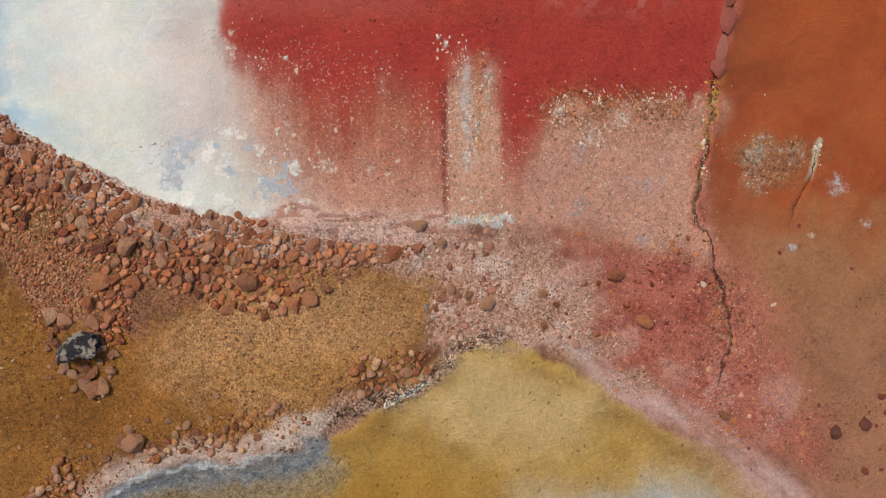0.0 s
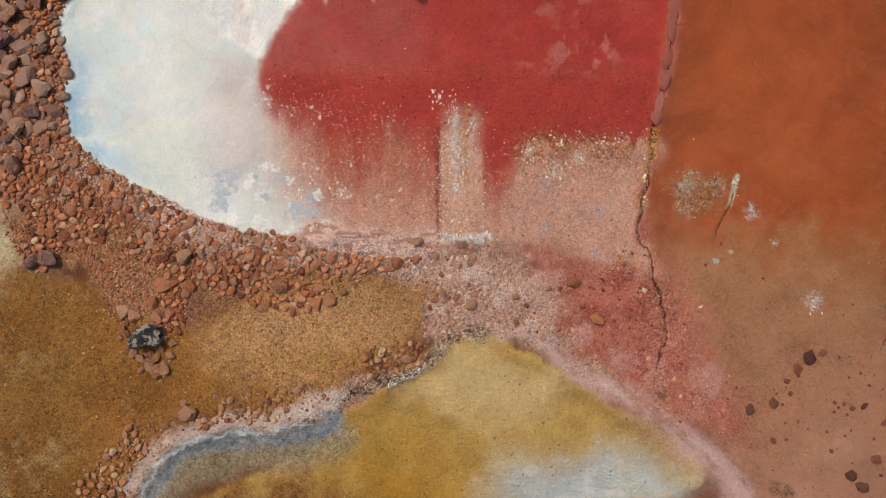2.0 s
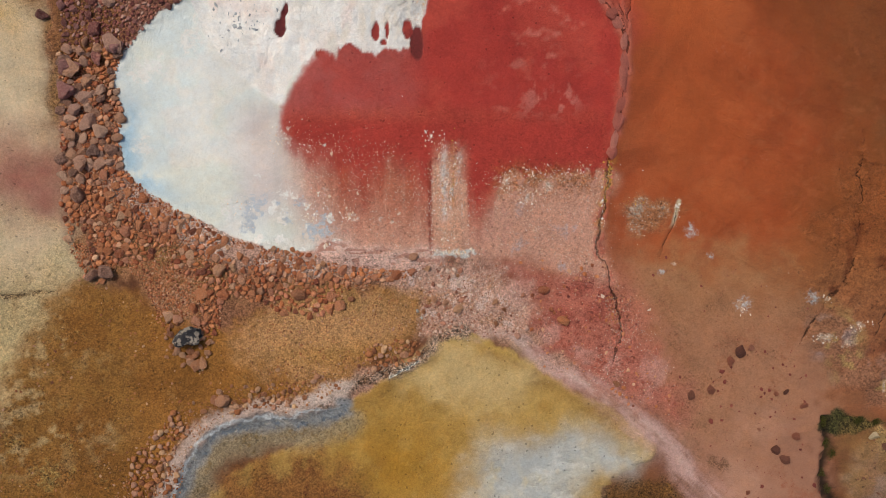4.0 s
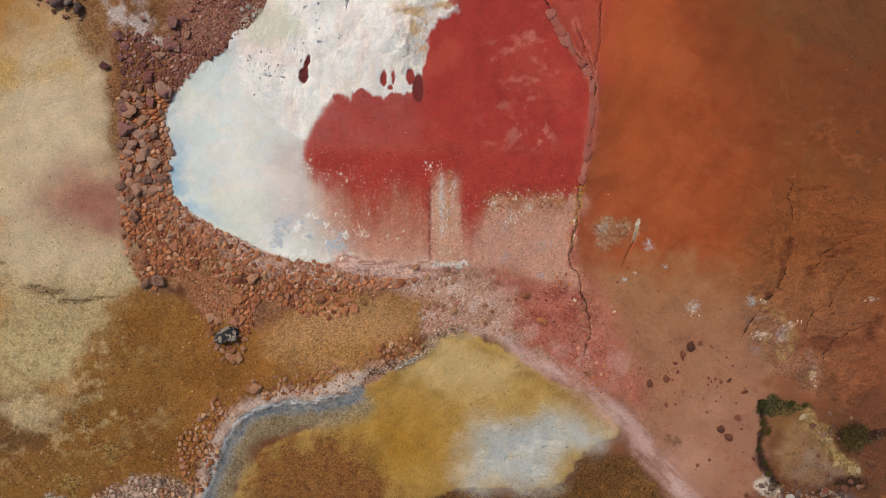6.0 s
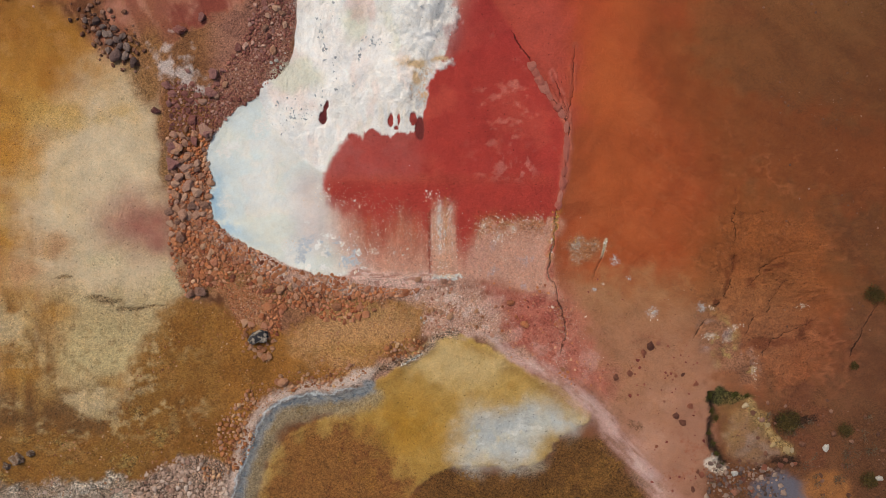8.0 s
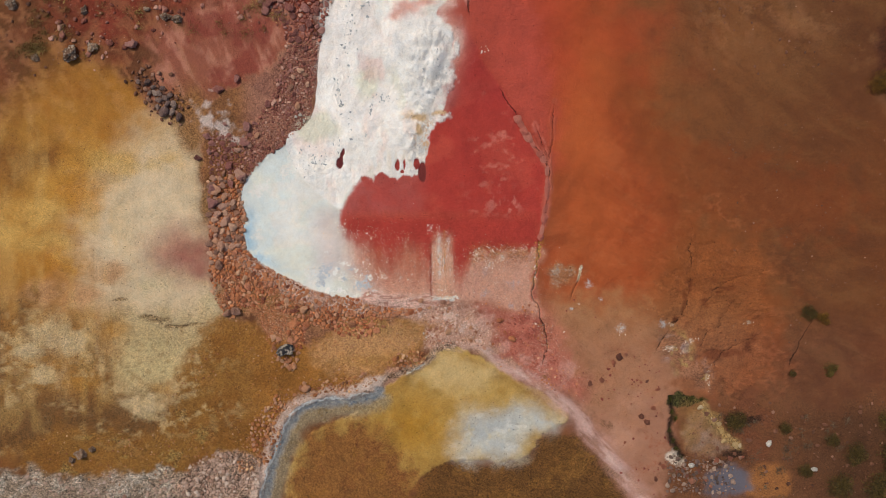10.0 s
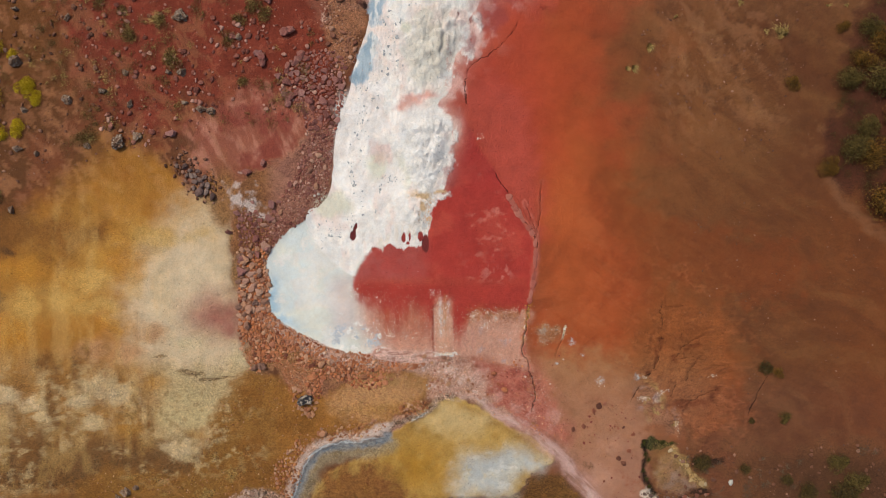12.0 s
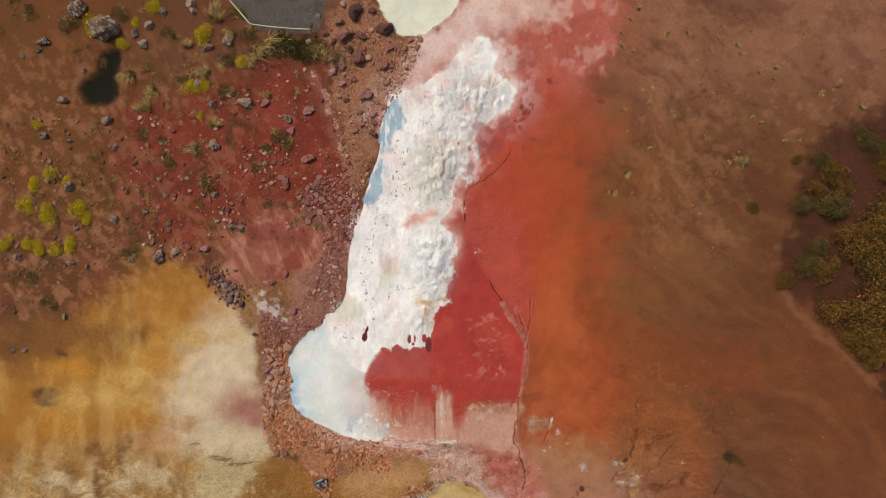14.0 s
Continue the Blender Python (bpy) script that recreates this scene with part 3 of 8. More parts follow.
BLOTS["west_brown"] = [(-12.72, 4.26, 3.25, 0.71), (-10.46, 4.35, 1.11, 0.51), (-13.97, 4.06, 1.16, 0.81), (-12.44, 3.44, 0.59, 0.31)]
BLOTS["west_shade"] = [(-13.95, 2.28, 0.58, 0.30), (-13.45, 3.75, 0.24, 0.13), (-14.05, 1.97, 0.48, 0.16)]
BLOTS["west_gold"] = [(-10.30, 1.35, 0.71, 0.41), (-12.73, 3.13, 1.08, 0.46), (-9.87, 3.42, 0.91, 0.62), (-13.53, 1.20, 0.78, 0.60), (-13.74, 3.34,
    0.58, 0.30), (-9.96, 4.14, 0.61, 0.51)]
BLOTS["west_straw"] = [(-11.87, 2.30, 0.89, 0.51), (-10.99, 1.98, 0.80, 0.41), (-13.04, 2.11, 0.59, 0.51), (-10.97, 2.91, 0.80, 0.41), (-8.66, 4.24,
    1.33, 0.41)]
BLOTS["west_cream"] = [(-7.97, 2.89, 1.44, 0.93), (-8.69, 1.64, 1.02, 0.82), (-7.28, 0.48, 1.24, 0.57), (-7.65, 3.61, 1.03, 0.52), (-8.90, 0.60, 0.71,
    0.51), (-8.30, 0.28, 0.82, 0.41)]
BLOTS["west_rose"] = [(-10.81, 0.53, 0.70, 0.46), (-9.81, 0.51, 0.71, 0.36), (-9.10, 1.23, 0.51, 0.41)]
BLOTS["runnel"] = [(-12.15, -1.09, 0.22, 1.71), (-11.45, 0.03, 0.18, 0.71), (-11.82, -1.93, 0.50, 0.50), (-12.48, 0.25, 0.30, 0.30), (-11.20, 0.54,
    0.12, 0.41), (-9.53, -1.16, 0.18, 0.61), (-9.13, -1.80, 0.14, 0.51)]
BLOTS["west_crust"] = [(-13.55, -0.75, 0.87, 0.30), (-10.62, -0.72, 0.90, 0.41), (-11.03, -1.80, 0.50, 0.25), (-12.45, -1.50, 0.29, 0.14), (-8.23,
    -2.66, 0.51, 0.41), (-14.05, -2.37, 0.27, 0.40), (-9.93, -0.99, 0.56, 0.29), (-7.18, -2.47, 0.13, 0.29), (-12.98, -1.07, 0.59, 0.20), (-11.32,
    -1.12, 0.40, 0.20)]
BLOTS["west_low"] = [(-12.80, -2.52, 1.08, 0.80), (-11.04, -2.99, 1.50, 0.75), (-9.34, -3.05, 0.91, 0.71), (-8.13, -3.50, 1.23, 0.41)]
BLOTS["gold_low"] = [(-9.94, -1.98, 0.71, 0.31), (-10.53, -1.55, 0.22, 0.24), (-9.02, -0.54, 0.41, 0.29), (-7.81, -2.19, 0.41, 0.16), (-11.31, -0.29,
    0.20, 0.20)]
BLOTS["olive_cream"] = [(-7.91, -0.98, 0.82, 0.31), (-7.60, -1.62, 0.62, 0.36), (-8.72, -1.60, 0.51, 0.41)]
BLOTS["smear"] = [(-7.80, -0.25, 0.39, 0.09), (-8.10, -0.14, 0.21, 0.07), (-6.67, -0.34, 0.29, 0.04), (-7.29, -0.38, 0.41, 0.04), (-8.76, 0.34, 0.26,
    0.05)]
BLOTS["pits"] = [(3.35, 12.61, 0.16, 0.12), (3.2, 12.75, 0.08, 0.1), (3.5, 12.85, 0.12, 0.06), (3.12, 11.98, 0.1, 0.14), (3.0, 12.25, 0.08, 0.07), (3.22, 12.3, 0.1, 0.06), (4.21, 13.69, 0.12, 0.1), (4.0, 13.45, 0.06, 0.06), (6.09, 12.96, 0.16, 0.1), (3.6, 11.6, 0.12, 0.04), (0.9, 11.4, 0.07, 0.06), (1.3, 11.2, 0.07, 0.1), (1.3, 10.6, 0.05, 0.06)]
BLOTS["tongue_white"] = [(-2.49, 8.30, 0.56, 0.67), (-2.72, 7.19, 0.56, 0.67), (-1.82, 7.75, 0.67, 0.67), (-0.69, 12.26, 0.67, 0.54), (0.42, 12.26,
    0.78, 0.54), (-1.70, 9.19, 0.45, 0.44), (-1.16, 6.08, 0.68, 0.67), (-2.28, 5.85, 0.67, 0.67), (-0.70, 8.08, 0.67, 0.33), (0.19, 8.30, 0.45, 0.33)]
BLOTS["tongue_grey"] = [(-0.36, 10.40, 0.50, 0.82), (0.20, 10.62, 0.50, 0.66), (-0.14, 9.41, 0.40, 0.33), (0.19, 9.74, 0.45, 0.44), (-0.25, 11.28,
    0.45, 0.33)]
BLOTS["tongue_pink"] = [(-0.68, 8.72, 0.36, 0.27), (-0.87, 8.48, 0.27, 0.20), (-0.26, 8.85, 0.45, 0.15)]
BLOTS["tongue_green"] = [(-0.80, 11.00, 0.25, 0.24), (-1.81, 6.47, 0.43, 0.42), (-1.72, 6.75, 0.34, 0.33), (-3.29, 5.29, 0.67, 0.45)]
BLOTS["mound"] = [(-0.37, 7.08, 0.90, 0.83), (0.24, 7.86, 0.31, 0.40), (-0.26, 6.30, 0.67, 0.33), (-0.71, 7.64, 0.56, 0.44)]
BLOTS["tongue_tan"] = [(-0.27, 5.60, 0.41, 0.13), (0.18, 5.68, 0.20, 0.10), (-0.31, 5.18, 0.11, 0.22)]
BLOTS["mauve_mud"] = [(1.86, 11.49, 0.55, 0.65), (1.64, 12.03, 0.33, 0.32), (2.63, 12.03, 0.44, 0.54), (1.31, 10.50, 0.22, 0.44), (0.63, 6.30, 0.22,
    0.56)]
BLOTS["salt_chip"] = [(0.72, 9.43, 0.04, 0.04), (0.35, 5.85, 0.11, 0.09), (-0.47, 11.22, 0.14, 0.11)]
BLOTS["finger"] = [(-1.17, 4.38, 0.06, 0.30), (-0.98, 4.30, 0.06, 0.26), (-0.72, 4.38, 0.06, 0.30), (-0.57, 4.26, 0.06, 0.24), (-0.36, 4.43, 0.06,
    0.30), (-1.47, 4.17, 0.09, 0.21), (-1.69, 3.99, 0.11, 0.21)]
BLOTS["orange_salt"] = [(5.49, -0.52, 0.06, 0.08), (7.02, -0.46, 0.06, 0.05), (7.55, -0.90, 0.11, 0.06), (6.94, -1.14, 0.23, 0.13), (7.41, -1.25,
    0.15, 0.10), (8.02, -2.00, 0.03, 0.13), (5.91, -0.23, 0.04, 0.03), (6.32, 0.01, 0.03, 0.04), (9.23, -0.38, 0.12, 0.08), (4.34, 0.14, 0.05, 0.04)]
BLOTS["orange_fault"] = [(7.52, 0.68, 0.08, 0.23), (7.38, 0.13, 0.08, 0.31), (7.16, -0.31, 0.08, 0.16), (7.99, 0.21, 0.10, 0.13), (8.60, 0.64, 0.30,
    0.06), (8.45, 0.52, 0.15, 0.06), (9.39, -0.81, 0.15, 0.24), (8.33, -1.29, 0.75, 0.14), (9.25, -1.05, 0.09, 0.24)]
BLOTS["gully_shade"] = [(8.83, -3.19, 0.38, 0.21), (9.30, -3.26, 0.22, 0.11), (8.86, -4.23, 0.30, 0.16), (8.32, -4.47, 0.30, 0.13)]
BLOTS["gully_olive"] = [(7.59, -3.04, 0.31, 0.48), (8.07, -3.44, 0.23, 0.24), (7.53, -3.60, 0.23, 0.32), (8.22, -3.11, 0.15, 0.16)]
BLOTS["east_soil"] = [(9.28, -2.63, 0.52, 0.32), (9.68, -3.10, 0.30, 0.32), (9.62, -4.13, 0.45, 0.40), (9.15, -3.74, 0.38, 0.24)]
BLOTS["margin"] = [(-6.53, 5.63, 0.43, 0.89), (-6.41, 4.25, 0.30, 1.02), (-7.02, 5.87, 0.37, 0.51), (-6.39, 3.12, 0.20, 0.76), (-6.79, 5.00, 0.38,
    0.63)]
BLOTS["grit_patch"] = [(4.72, -1.89, 0.28, 0.29), (4.35, -0.89, 0.14, 0.50), (5.27, -1.46, 0.16, 0.17), (4.97, -2.32, 0.21, 0.14), (4.02, -0.61, 0.21,
    0.21)]
BLOTS["bend_crust"] = [(-1.72, -2.1, 0.3, 0.12), (-1.95, -2.25, 0.25, 0.12), (-1.5, -1.98, 0.15, 0.08)]
BLOTS["bend_blue"] = [(-1.5, -2.32, 0.16, 0.16), (-1.75, -2.46, 0.22, 0.12)]
BLOTS["rim_ground"] = [(1.6, -1.15, 0.45, 0.22), (-1.35, -2.12, 0.4, 0.22), (-0.9, -1.78, 0.45, 0.18), (0.9, -1.05, 0.55, 0.14), (2.2, -1.65, 0.4, 0.2)]
BLOTS["white_patch"] = [(-6.22, 5.62, 0.3, 0.42), (-6.0, 5.2, 0.2, 0.22), (-5.55, 4.95, 0.3, 0.3)]
BLOTS["tongue_blush"] = [(0.3, 13.7, 0.5, 0.4), (1.2, 12.6, 0.4, 0.35), (-0.6, 13.3, 0.5, 0.3), (0.95, 11.4, 0.3, 0.5), (0.6, 14.4, 0.6, 0.3), (0.75, 9.1, 0.25, 0.3), (-1.6, 6.9, 0.4, 0.5), (1.8, 13.6, 0.4, 0.3)]
BLOTS["tongue_edge"] = [(0.75, 7.5, 0.16, 0.4), (0.6, 6.6, 0.16, 0.3), (1.5, 11.2, 0.2, 0.3), (2.3, 12.8, 0.3, 0.25), (2.6, 13.4, 0.25, 0.25), (1.2, 10.2, 0.2, 0.3), (1.6, 14.9, 0.3, 0.25), (0.4, 5.6, 0.2, 0.15)]
BLOTS["red_glow"] = [(3.3, 9.2, 1.2, 2.2), (2.6, 10.6, 1.0, 1.6), (3.9, 6.6, 0.7, 1.4)]
BLOTS["orange_glow"] = [(4.3, 5.2, 0.9, 1.9), (4.6, 2.8, 1.0, 1.2), (4.9, 7.2, 0.7, 1.2)]
BLOTS["clay_pale"] = [(5.8, -2.6, 0.5, 0.7), (5.6, -3.8, 0.5, 0.5), (4.3, -0.2, 0.5, 0.3)]
BLOTS["clay_grit"] = [(4.9, -1.9, 0.35, 0.3), (5.35, -1.35, 0.28, 0.25), (4.4, -1.0, 0.2, 0.4), (4.7, -2.6, 0.3, 0.25), (5.1, -0.6, 0.3, 0.15), (5.0, -3.3, 0.25, 0.3), (6.0, -1.5, 0.3, 0.15)]
BLOTS["fan_stain"] = [(2.7, -0.25, 0.3, 0.25), (2.95, -0.75, 0.28, 0.2), (2.35, -0.8, 0.3, 0.2), (3.15, -0.45, 0.12, 0.3)]
BLOTS["fan_pale"] = [(2.2, -1.05, 0.2, 0.14), (3.25, -1.6, 0.16, 0.2), (2.75, -1.45, 0.2, 0.1), (3.95, -1.75, 0.2, 0.35), (1.6, -0.35, 0.3, 0.25)]
BLOTS["red_wide"] = [(4.05, 9.86, 2.26, 2.07), (5.06, 11.92, 1.63, 2.04), (5.52, 7.99, 1.64, 1.25)]
BLOTS["rose_wide"] = [(4.42, 14.17, 1.83, 1.21), (6.24, 15.66, 1.40, 0.89), (3.18, 15.39, 1.22, 0.80)]

# ---- the ground: one sheet, finer under the low part of the flight ----
def steps(bounds, far, grow=1.35):
    """Coordinates with the given spacings between bounds, then widening steps out to far."""
    v = []
    for (a, s), (b, _) in zip(bounds, bounds[1:]):
        v += list(np.linspace(a, b, max(2, int(round((b - a) / s))), endpoint=False))
    v.append(bounds[-1][0])
    d, low, high = 0.12, [], []
    while v[-1] + sum(high) < far:
        high.append(d)
        d *= grow
    d = 0.12
    while -v[0] + sum(low) < far:
        low.append(d)
        d *= grow
    return np.concatenate([(v[0] - np.cumsum(low))[::-1], v, v[-1] + np.cumsum(high)]).astype(np.float64)


XS = steps([(-18.2, 0.08), (-8.6, 0.034), (-5.5, 0.019), (5.6, 0.034), (9.0, 0.08), (18.4, 0)], 1500)
YS = steps([(-6.8, 0.05), (-4.6, 0.034), (-3.1, 0.019), (3.0, 0.034), (6.6, 0.055), (19.0, 0)], 1500)
X, Y = np.meshgrid(XS, YS)
TABLE = np.random.RandomState(7).permutation(256)
VALUE = np.random.RandomState(8).rand(256).astype(np.float32)


def fbm(x, y, size, octaves=4, seed=0, keep=0.55):
    """Layered value noise, about 0 to 1."""
    total, amp, norm, f = 0.0, 1.0, 0.0, 1.0 / size
    for o in range(octaves):
        u, v = x * f + 37.1 * o + seed * 11.7, y * f + 91.3 * o + seed * 5.3
        iu, iv = np.floor(u).astype(np.int64), np.floor(v).astype(np.int64)
        a, b = u - iu, v - iv
        a, b = a * a * (3 - 2 * a), b * b * (3 - 2 * b)
        r0, r1 = TABLE[iv & 255], TABLE[(iv + 1) & 255]
        g = [VALUE[TABLE[(iu + i + r) & 255]] for r in (r0, r1) for i in (0, 1)]
        total = total + amp * ((g[0] * (1 - a) + g[1] * a) * (1 - b) + (g[2] * (1 - a) + g[3] * a) * b)
        norm, amp, f = norm + amp, amp * keep, f * 2.03
    return total / norm


def ease(v, a, b):
    q = np.clip((v - a) / (b - a), 0, 1)
    return q * q * (3 - 2 * q)


def lay(x, y):
    """The lie of the land: a shallow dish that climbs gently to the north."""
    u, v = np.clip(x, -18, 18) / 10, np.clip(y, -7, 20) / 10
    return -0.127 * u + 0.302 * v + 0.313 * u * u + 0.107 * u * v + 0.074 * v * v + 0.06


def rounded(pts, closed, k=4):
    """A smooth line through the given points."""
    p, out = np.array(pts), []
    n = len(p)
    for i in range(n if closed else n - 1):
        a, b, c, d = (p[(i + j) % n] if closed else p[min(max(i + j, 0), n - 1)] for j in (-1, 0, 1, 2))
        for q in np.arange(k) / k:
            out.append(0.5 * (2 * b + (c - a) * q + (2 * a - 5 * b + 4 * c - d) * q * q + (3 * b - a - 3 * c + d) * q ** 3))
    if not closed:
        out.append(p[-1])
    return np.array(out)


def offset(pts, closed, x, y):
    """Distance to a line, or signed distance to an outline (negative inside)."""
    best, odd = np.full(x.shape, 1e9), np.zeros(x.shape, bool)
    m = len(pts)
    for i in range(m if closed else m - 1):
        (ax, ay), (bx, by) = pts[i], pts[(i + 1) % m]
        ex, ey = bx - ax, by - ay
        wx, wy = x - ax, y - ay
        t = np.clip((wx * ex + wy * ey) / (ex * ex + ey * ey + 1e-12), 0, 1)
        best = np.minimum(best, (wx - t * ex) ** 2 + (wy - t * ey) ** 2)
        if closed and abs(ey) > 1e-12:
            odd ^= ((ay > y) != (by > y)) & (x < ax + (y - ay) * ex / ey)
    d = np.sqrt(best)
    return np.where(odd, -d, d) if closed else d


class Patch:
    """The part of the sheet round an outline or a line, with x, y and the distance d there."""

    def __init__(self, pts, closed=True, reach=0.6, warp=0.08, size=0.5, seed=1, keep=0.65):
        p = rounded(pts, closed)
        (x0, y0), (x1, y1) = p.min(0) - reach - warp, p.max(0) + reach + warp
        i0, i1 = np.searchsorted(XS, (x0, x1))
        j0, j1 = np.searchsorted(YS, (y0, y1))
        self.s = (slice(j0, j1), slice(i0, i1))
        self.x, self.y = X[self.s], Y[self.s]
        wx = self.x + warp * 2.4 * (fbm(self.x, self.y, size, 4, seed, keep) - 0.5)
        wy = self.y + warp * 2.4 * (fbm(self.x, self.y, size, 4, seed + 9, keep) - 0.5)
        self.wx, self.wy = wx, wy
        self.d = offset(p, closed, wx, wy)

    def fill(self, soft):
        return 1 - ease(self.d, -soft, soft)

    def noise(self, size, octaves=4, seed=3, sx=1.0, sy=1.0):
        return fbm(self.x * sx, self.y * sy, size, octaves, seed)


def sided(pts, x, y):
    """Distance to a line, negative on its left, and how near the middle of its length (0 at both ends, 1 inside)."""
    best, sign, run = np.full(x.shape, 1e9), np.ones(x.shape), np.zeros(x.shape)
    long = np.concatenate([[0], np.cumsum(np.hypot(*np.diff(pts, axis=0).T))])
    for i in range(len(pts) - 1):
        (ax, ay), (bx, by) = pts[i], pts[i + 1]
        ex, ey = bx - ax, by - ay
        wx, wy = x - ax, y - ay
        t = np.clip((wx * ex + wy * ey) / (ex * ex + ey * ey + 1e-12), 0, 1)
        q = (wx - t * ex) ** 2 + (wy - t * ey) ** 2
        near = q < best
        best = np.where(near, q, best)
        sign = np.where(near, np.where(ex * wy - ey * wx > 0, -1.0, 1.0), sign)
        run = np.where(near, long[i] + t * (long[i + 1] - long[i]), run)
    return np.sqrt(best) * sign, np.clip(np.minimum(run, long[-1] - run) / 0.25, 0, 1)


C = np.zeros(X.shape + (3,))
OVER = np.zeros(X.shape + (3,))
H, GRIT, FLECK, WET, CRUST, COVER = (np.zeros(X.shape) for _ in range(6))
GRIT += 0.19
RIFT, GAP = np.ones(X.shape), np.zeros(X.shape)


def paint(p, m, colour, grit=None, fleck=None, wet=None, crust=None, lift=0.0):
    s = p.s if p is not None else (slice(None), slice(None))
    m = np.clip(m, 0, 1)
    if colour is not None:
        C[s] = C[s] * (1 - m[..., None]) + np.array(tone(*colour)) * m[..., None]
        COVER[s] *= 1 - m
    for field, v in ((GRIT, grit), (FLECK, fleck), (WET, wet), (CRUST, crust)):
        if v is not None:
            field[s] = field[s] * (1 - m) + v * m
    H[s] += lift * m


def stain(p, m, colour, **k):
    """A second mineral over the first; m is how much of the ground it covers, in ragged patches."""
    m = np.clip(m, 0, 1)
    more = m > COVER[p.s]
    OVER[p.s] = np.where(more[..., None], np.array(tone(*colour)), OVER[p.s])
    COVER[p.s] = np.maximum(COVER[p.s], m)
    if k:
        paint(p, m, None, **k)


def area(name, soft, colour, amount=1.0, warp=0.1, size=0.5, seed=1, rag=0.0, **k):
    p = Patch(ZONES[name], True, soft + 0.3, warp, size, seed)
    m = p.fill(soft)
    if rag:
        m = ease(m + rag * 1.6 * (p.noise(0.3, 6, seed + 70) - 0.5), 0.5 - 0.5 * (1 - 0.7 * rag), 0.5 + 0.5 * (1 - 0.7 * rag)) * (m > 0.002)
    m = m * amount
    paint(p, m, colour, **k)
    return p, m


def shifted(pts, far):
    """A line moved sideways: to its right for far above nought, as one walks along it."""
    q = rounded(pts, False)
    d = np.gradient(q, axis=0)
    d /= np.linalg.norm(d, axis=1)[:, None] + 1e-9
    return q + far * np.stack([d[:, 1], -d[:, 0]], 1)


def trail(name, width, soft, colour, amount=1.0, warp=0.04, size=0.2, seed=1, **k):
    p = Patch(LINES[name] if isinstance(name, str) else name, False, width + soft + 0.2, warp, size, seed)
    m = (1 - ease(p.d, width - soft, width + soft)) * amount
    paint(p, m, colour, **k)
    return p, m


def dabs(name, colour, amount=1.0, rag=0.7, size=0.5, sx=1.0, sy=1.0, seed=1, over=False, fade=(0.18, 0.78), **k):
    """Blots of a mineral with frayed edges round the given centres (x, y, half width, half height)."""
    b = np.array(BLOTS[name])
    edge = 1.6 * b[:, 2:].max()
    pts = [(b[:, 0].min() - edge, b[:, 1].min() - edge), (b[:, 0].max() + edge, b[:, 1].min() - edge), (b[:, 0].max() + edge, b[:, 1].max() + edge)]
    p = Patch(pts + [(pts[0][0], pts[2][1])], True, 0.1, 0.0)
    e = 1.5 * b[:, 2:].mean() * rag
    x = p.x + e * (p.noise(size * 1.5, 5, seed + 200) - 0.5)
    y = p.y + e * (p.noise(size * 1.5, 5, seed + 201) - 0.5)
    m = 0 * p.x
    for cx, cy, rx, ry in BLOTS[name]:
        m = np.maximum(m, np.exp(-((x - cx) / rx) ** 2 - ((y - cy) / ry) ** 2))
    m = ease(m + rag * (p.noise(size, 6, seed + 202, sx, sy) - 0.5), *fade) * (m > 0.03) * amount
    if over:
        stain(p, m, colour, **k)
    else:
        paint(p, m, colour, **k)
    return p, m


# soil of the whole slope
n1, n2, n3 = fbm(X, Y, 5.0, 5, 1), fbm(X, Y, 1.3, 5, 2), fbm(X, Y, 0.35, 4, 3)
slant = fbm(0.82 * X - 0.57 * Y, 3.2 * (0.57 * X + 0.82 * Y), 3.0, 6, 4)
C[:] = tone(101, 62, 40)
paint(None, ease(slant, 0.45, 0.66) * 0.8, (112, 73, 48))
paint(None, ease(slant, 0.5, 0.3) * ease(n1, 0.35, 0.6) * 0.6, (87, 48, 31))
paint(None, ease(n2, 0.5, 0.7) * 0.5, (100, 60, 40))
paint(None, ease(np.abs(X - 5.5), 5.5, 2.0) * (0.5 + 0.5 * ease(slant, 0.35, 0.6)) * 0.8, (126, 80, 52))
paint(None, ease(X, 10, 16) * 0.5, (96, 58, 36))
paint(None, ease(X, -7, -13) * 0.85, (98, 62, 34))
paint(None, ease(n2, 0.55, 0.72) * ease(X, -6, -9) * 0.7, (118, 66, 42))
paint(None, ease(X + 0.8 * (n1 - 0.5) * 4, -9.5, -12.5) * ease(Y, 7.5, 10.5) * 0.7, (108, 66, 32))
dash = fbm(1.8 * X + 1.0 * Y, 0.9 * Y - 0.5 * X, 0.42, 4, 5)
paint(None, ease(dash, 0.58, 0.68) * ease(X, -6.0, -8) * ease(Y, 3.6, 5.0) * ease(Y, 15, 12) * 0.6, (158, 108, 74))
paint(None, ease(X + 0.3 * Y, 10, 15) * ease(Y, 8, 3) * 0.8, (112, 62, 36))
mott = ease(dash, 0.46, 0.62) * ease(np.abs(X - 9.3), 2.6, 1.2) * ease(np.abs(Y - 11.0), 4.5, 2.5)
paint(None, mott * 0.5, (140, 96, 72), grit=0.2)
paint(None, ease(Y, 11.5, 15) * ease(X, 5.5, 8) * (0.6 + 0.4 * ease(n2, 0.35, 0.6)) * 0.8, (142, 96, 72), grit=0.22)
bendx, bendy = X + 3.0 * (fbm(X, Y, 4.0, 3, 132) - 0.5), Y + 3.0 * (fbm(X, Y, 4.0, 3, 133) - 0.5)
brush = fbm(0.78 * bendx - 0.62 * bendy, 3.0 * (0.62 * bendx + 0.78 * bendy), 1.3, 7, 130, 0.65)
paint(None, ease(X, 3.5, 5.5) * ease(brush, 0.5, 0.7) * 0.25, (128, 86, 56))
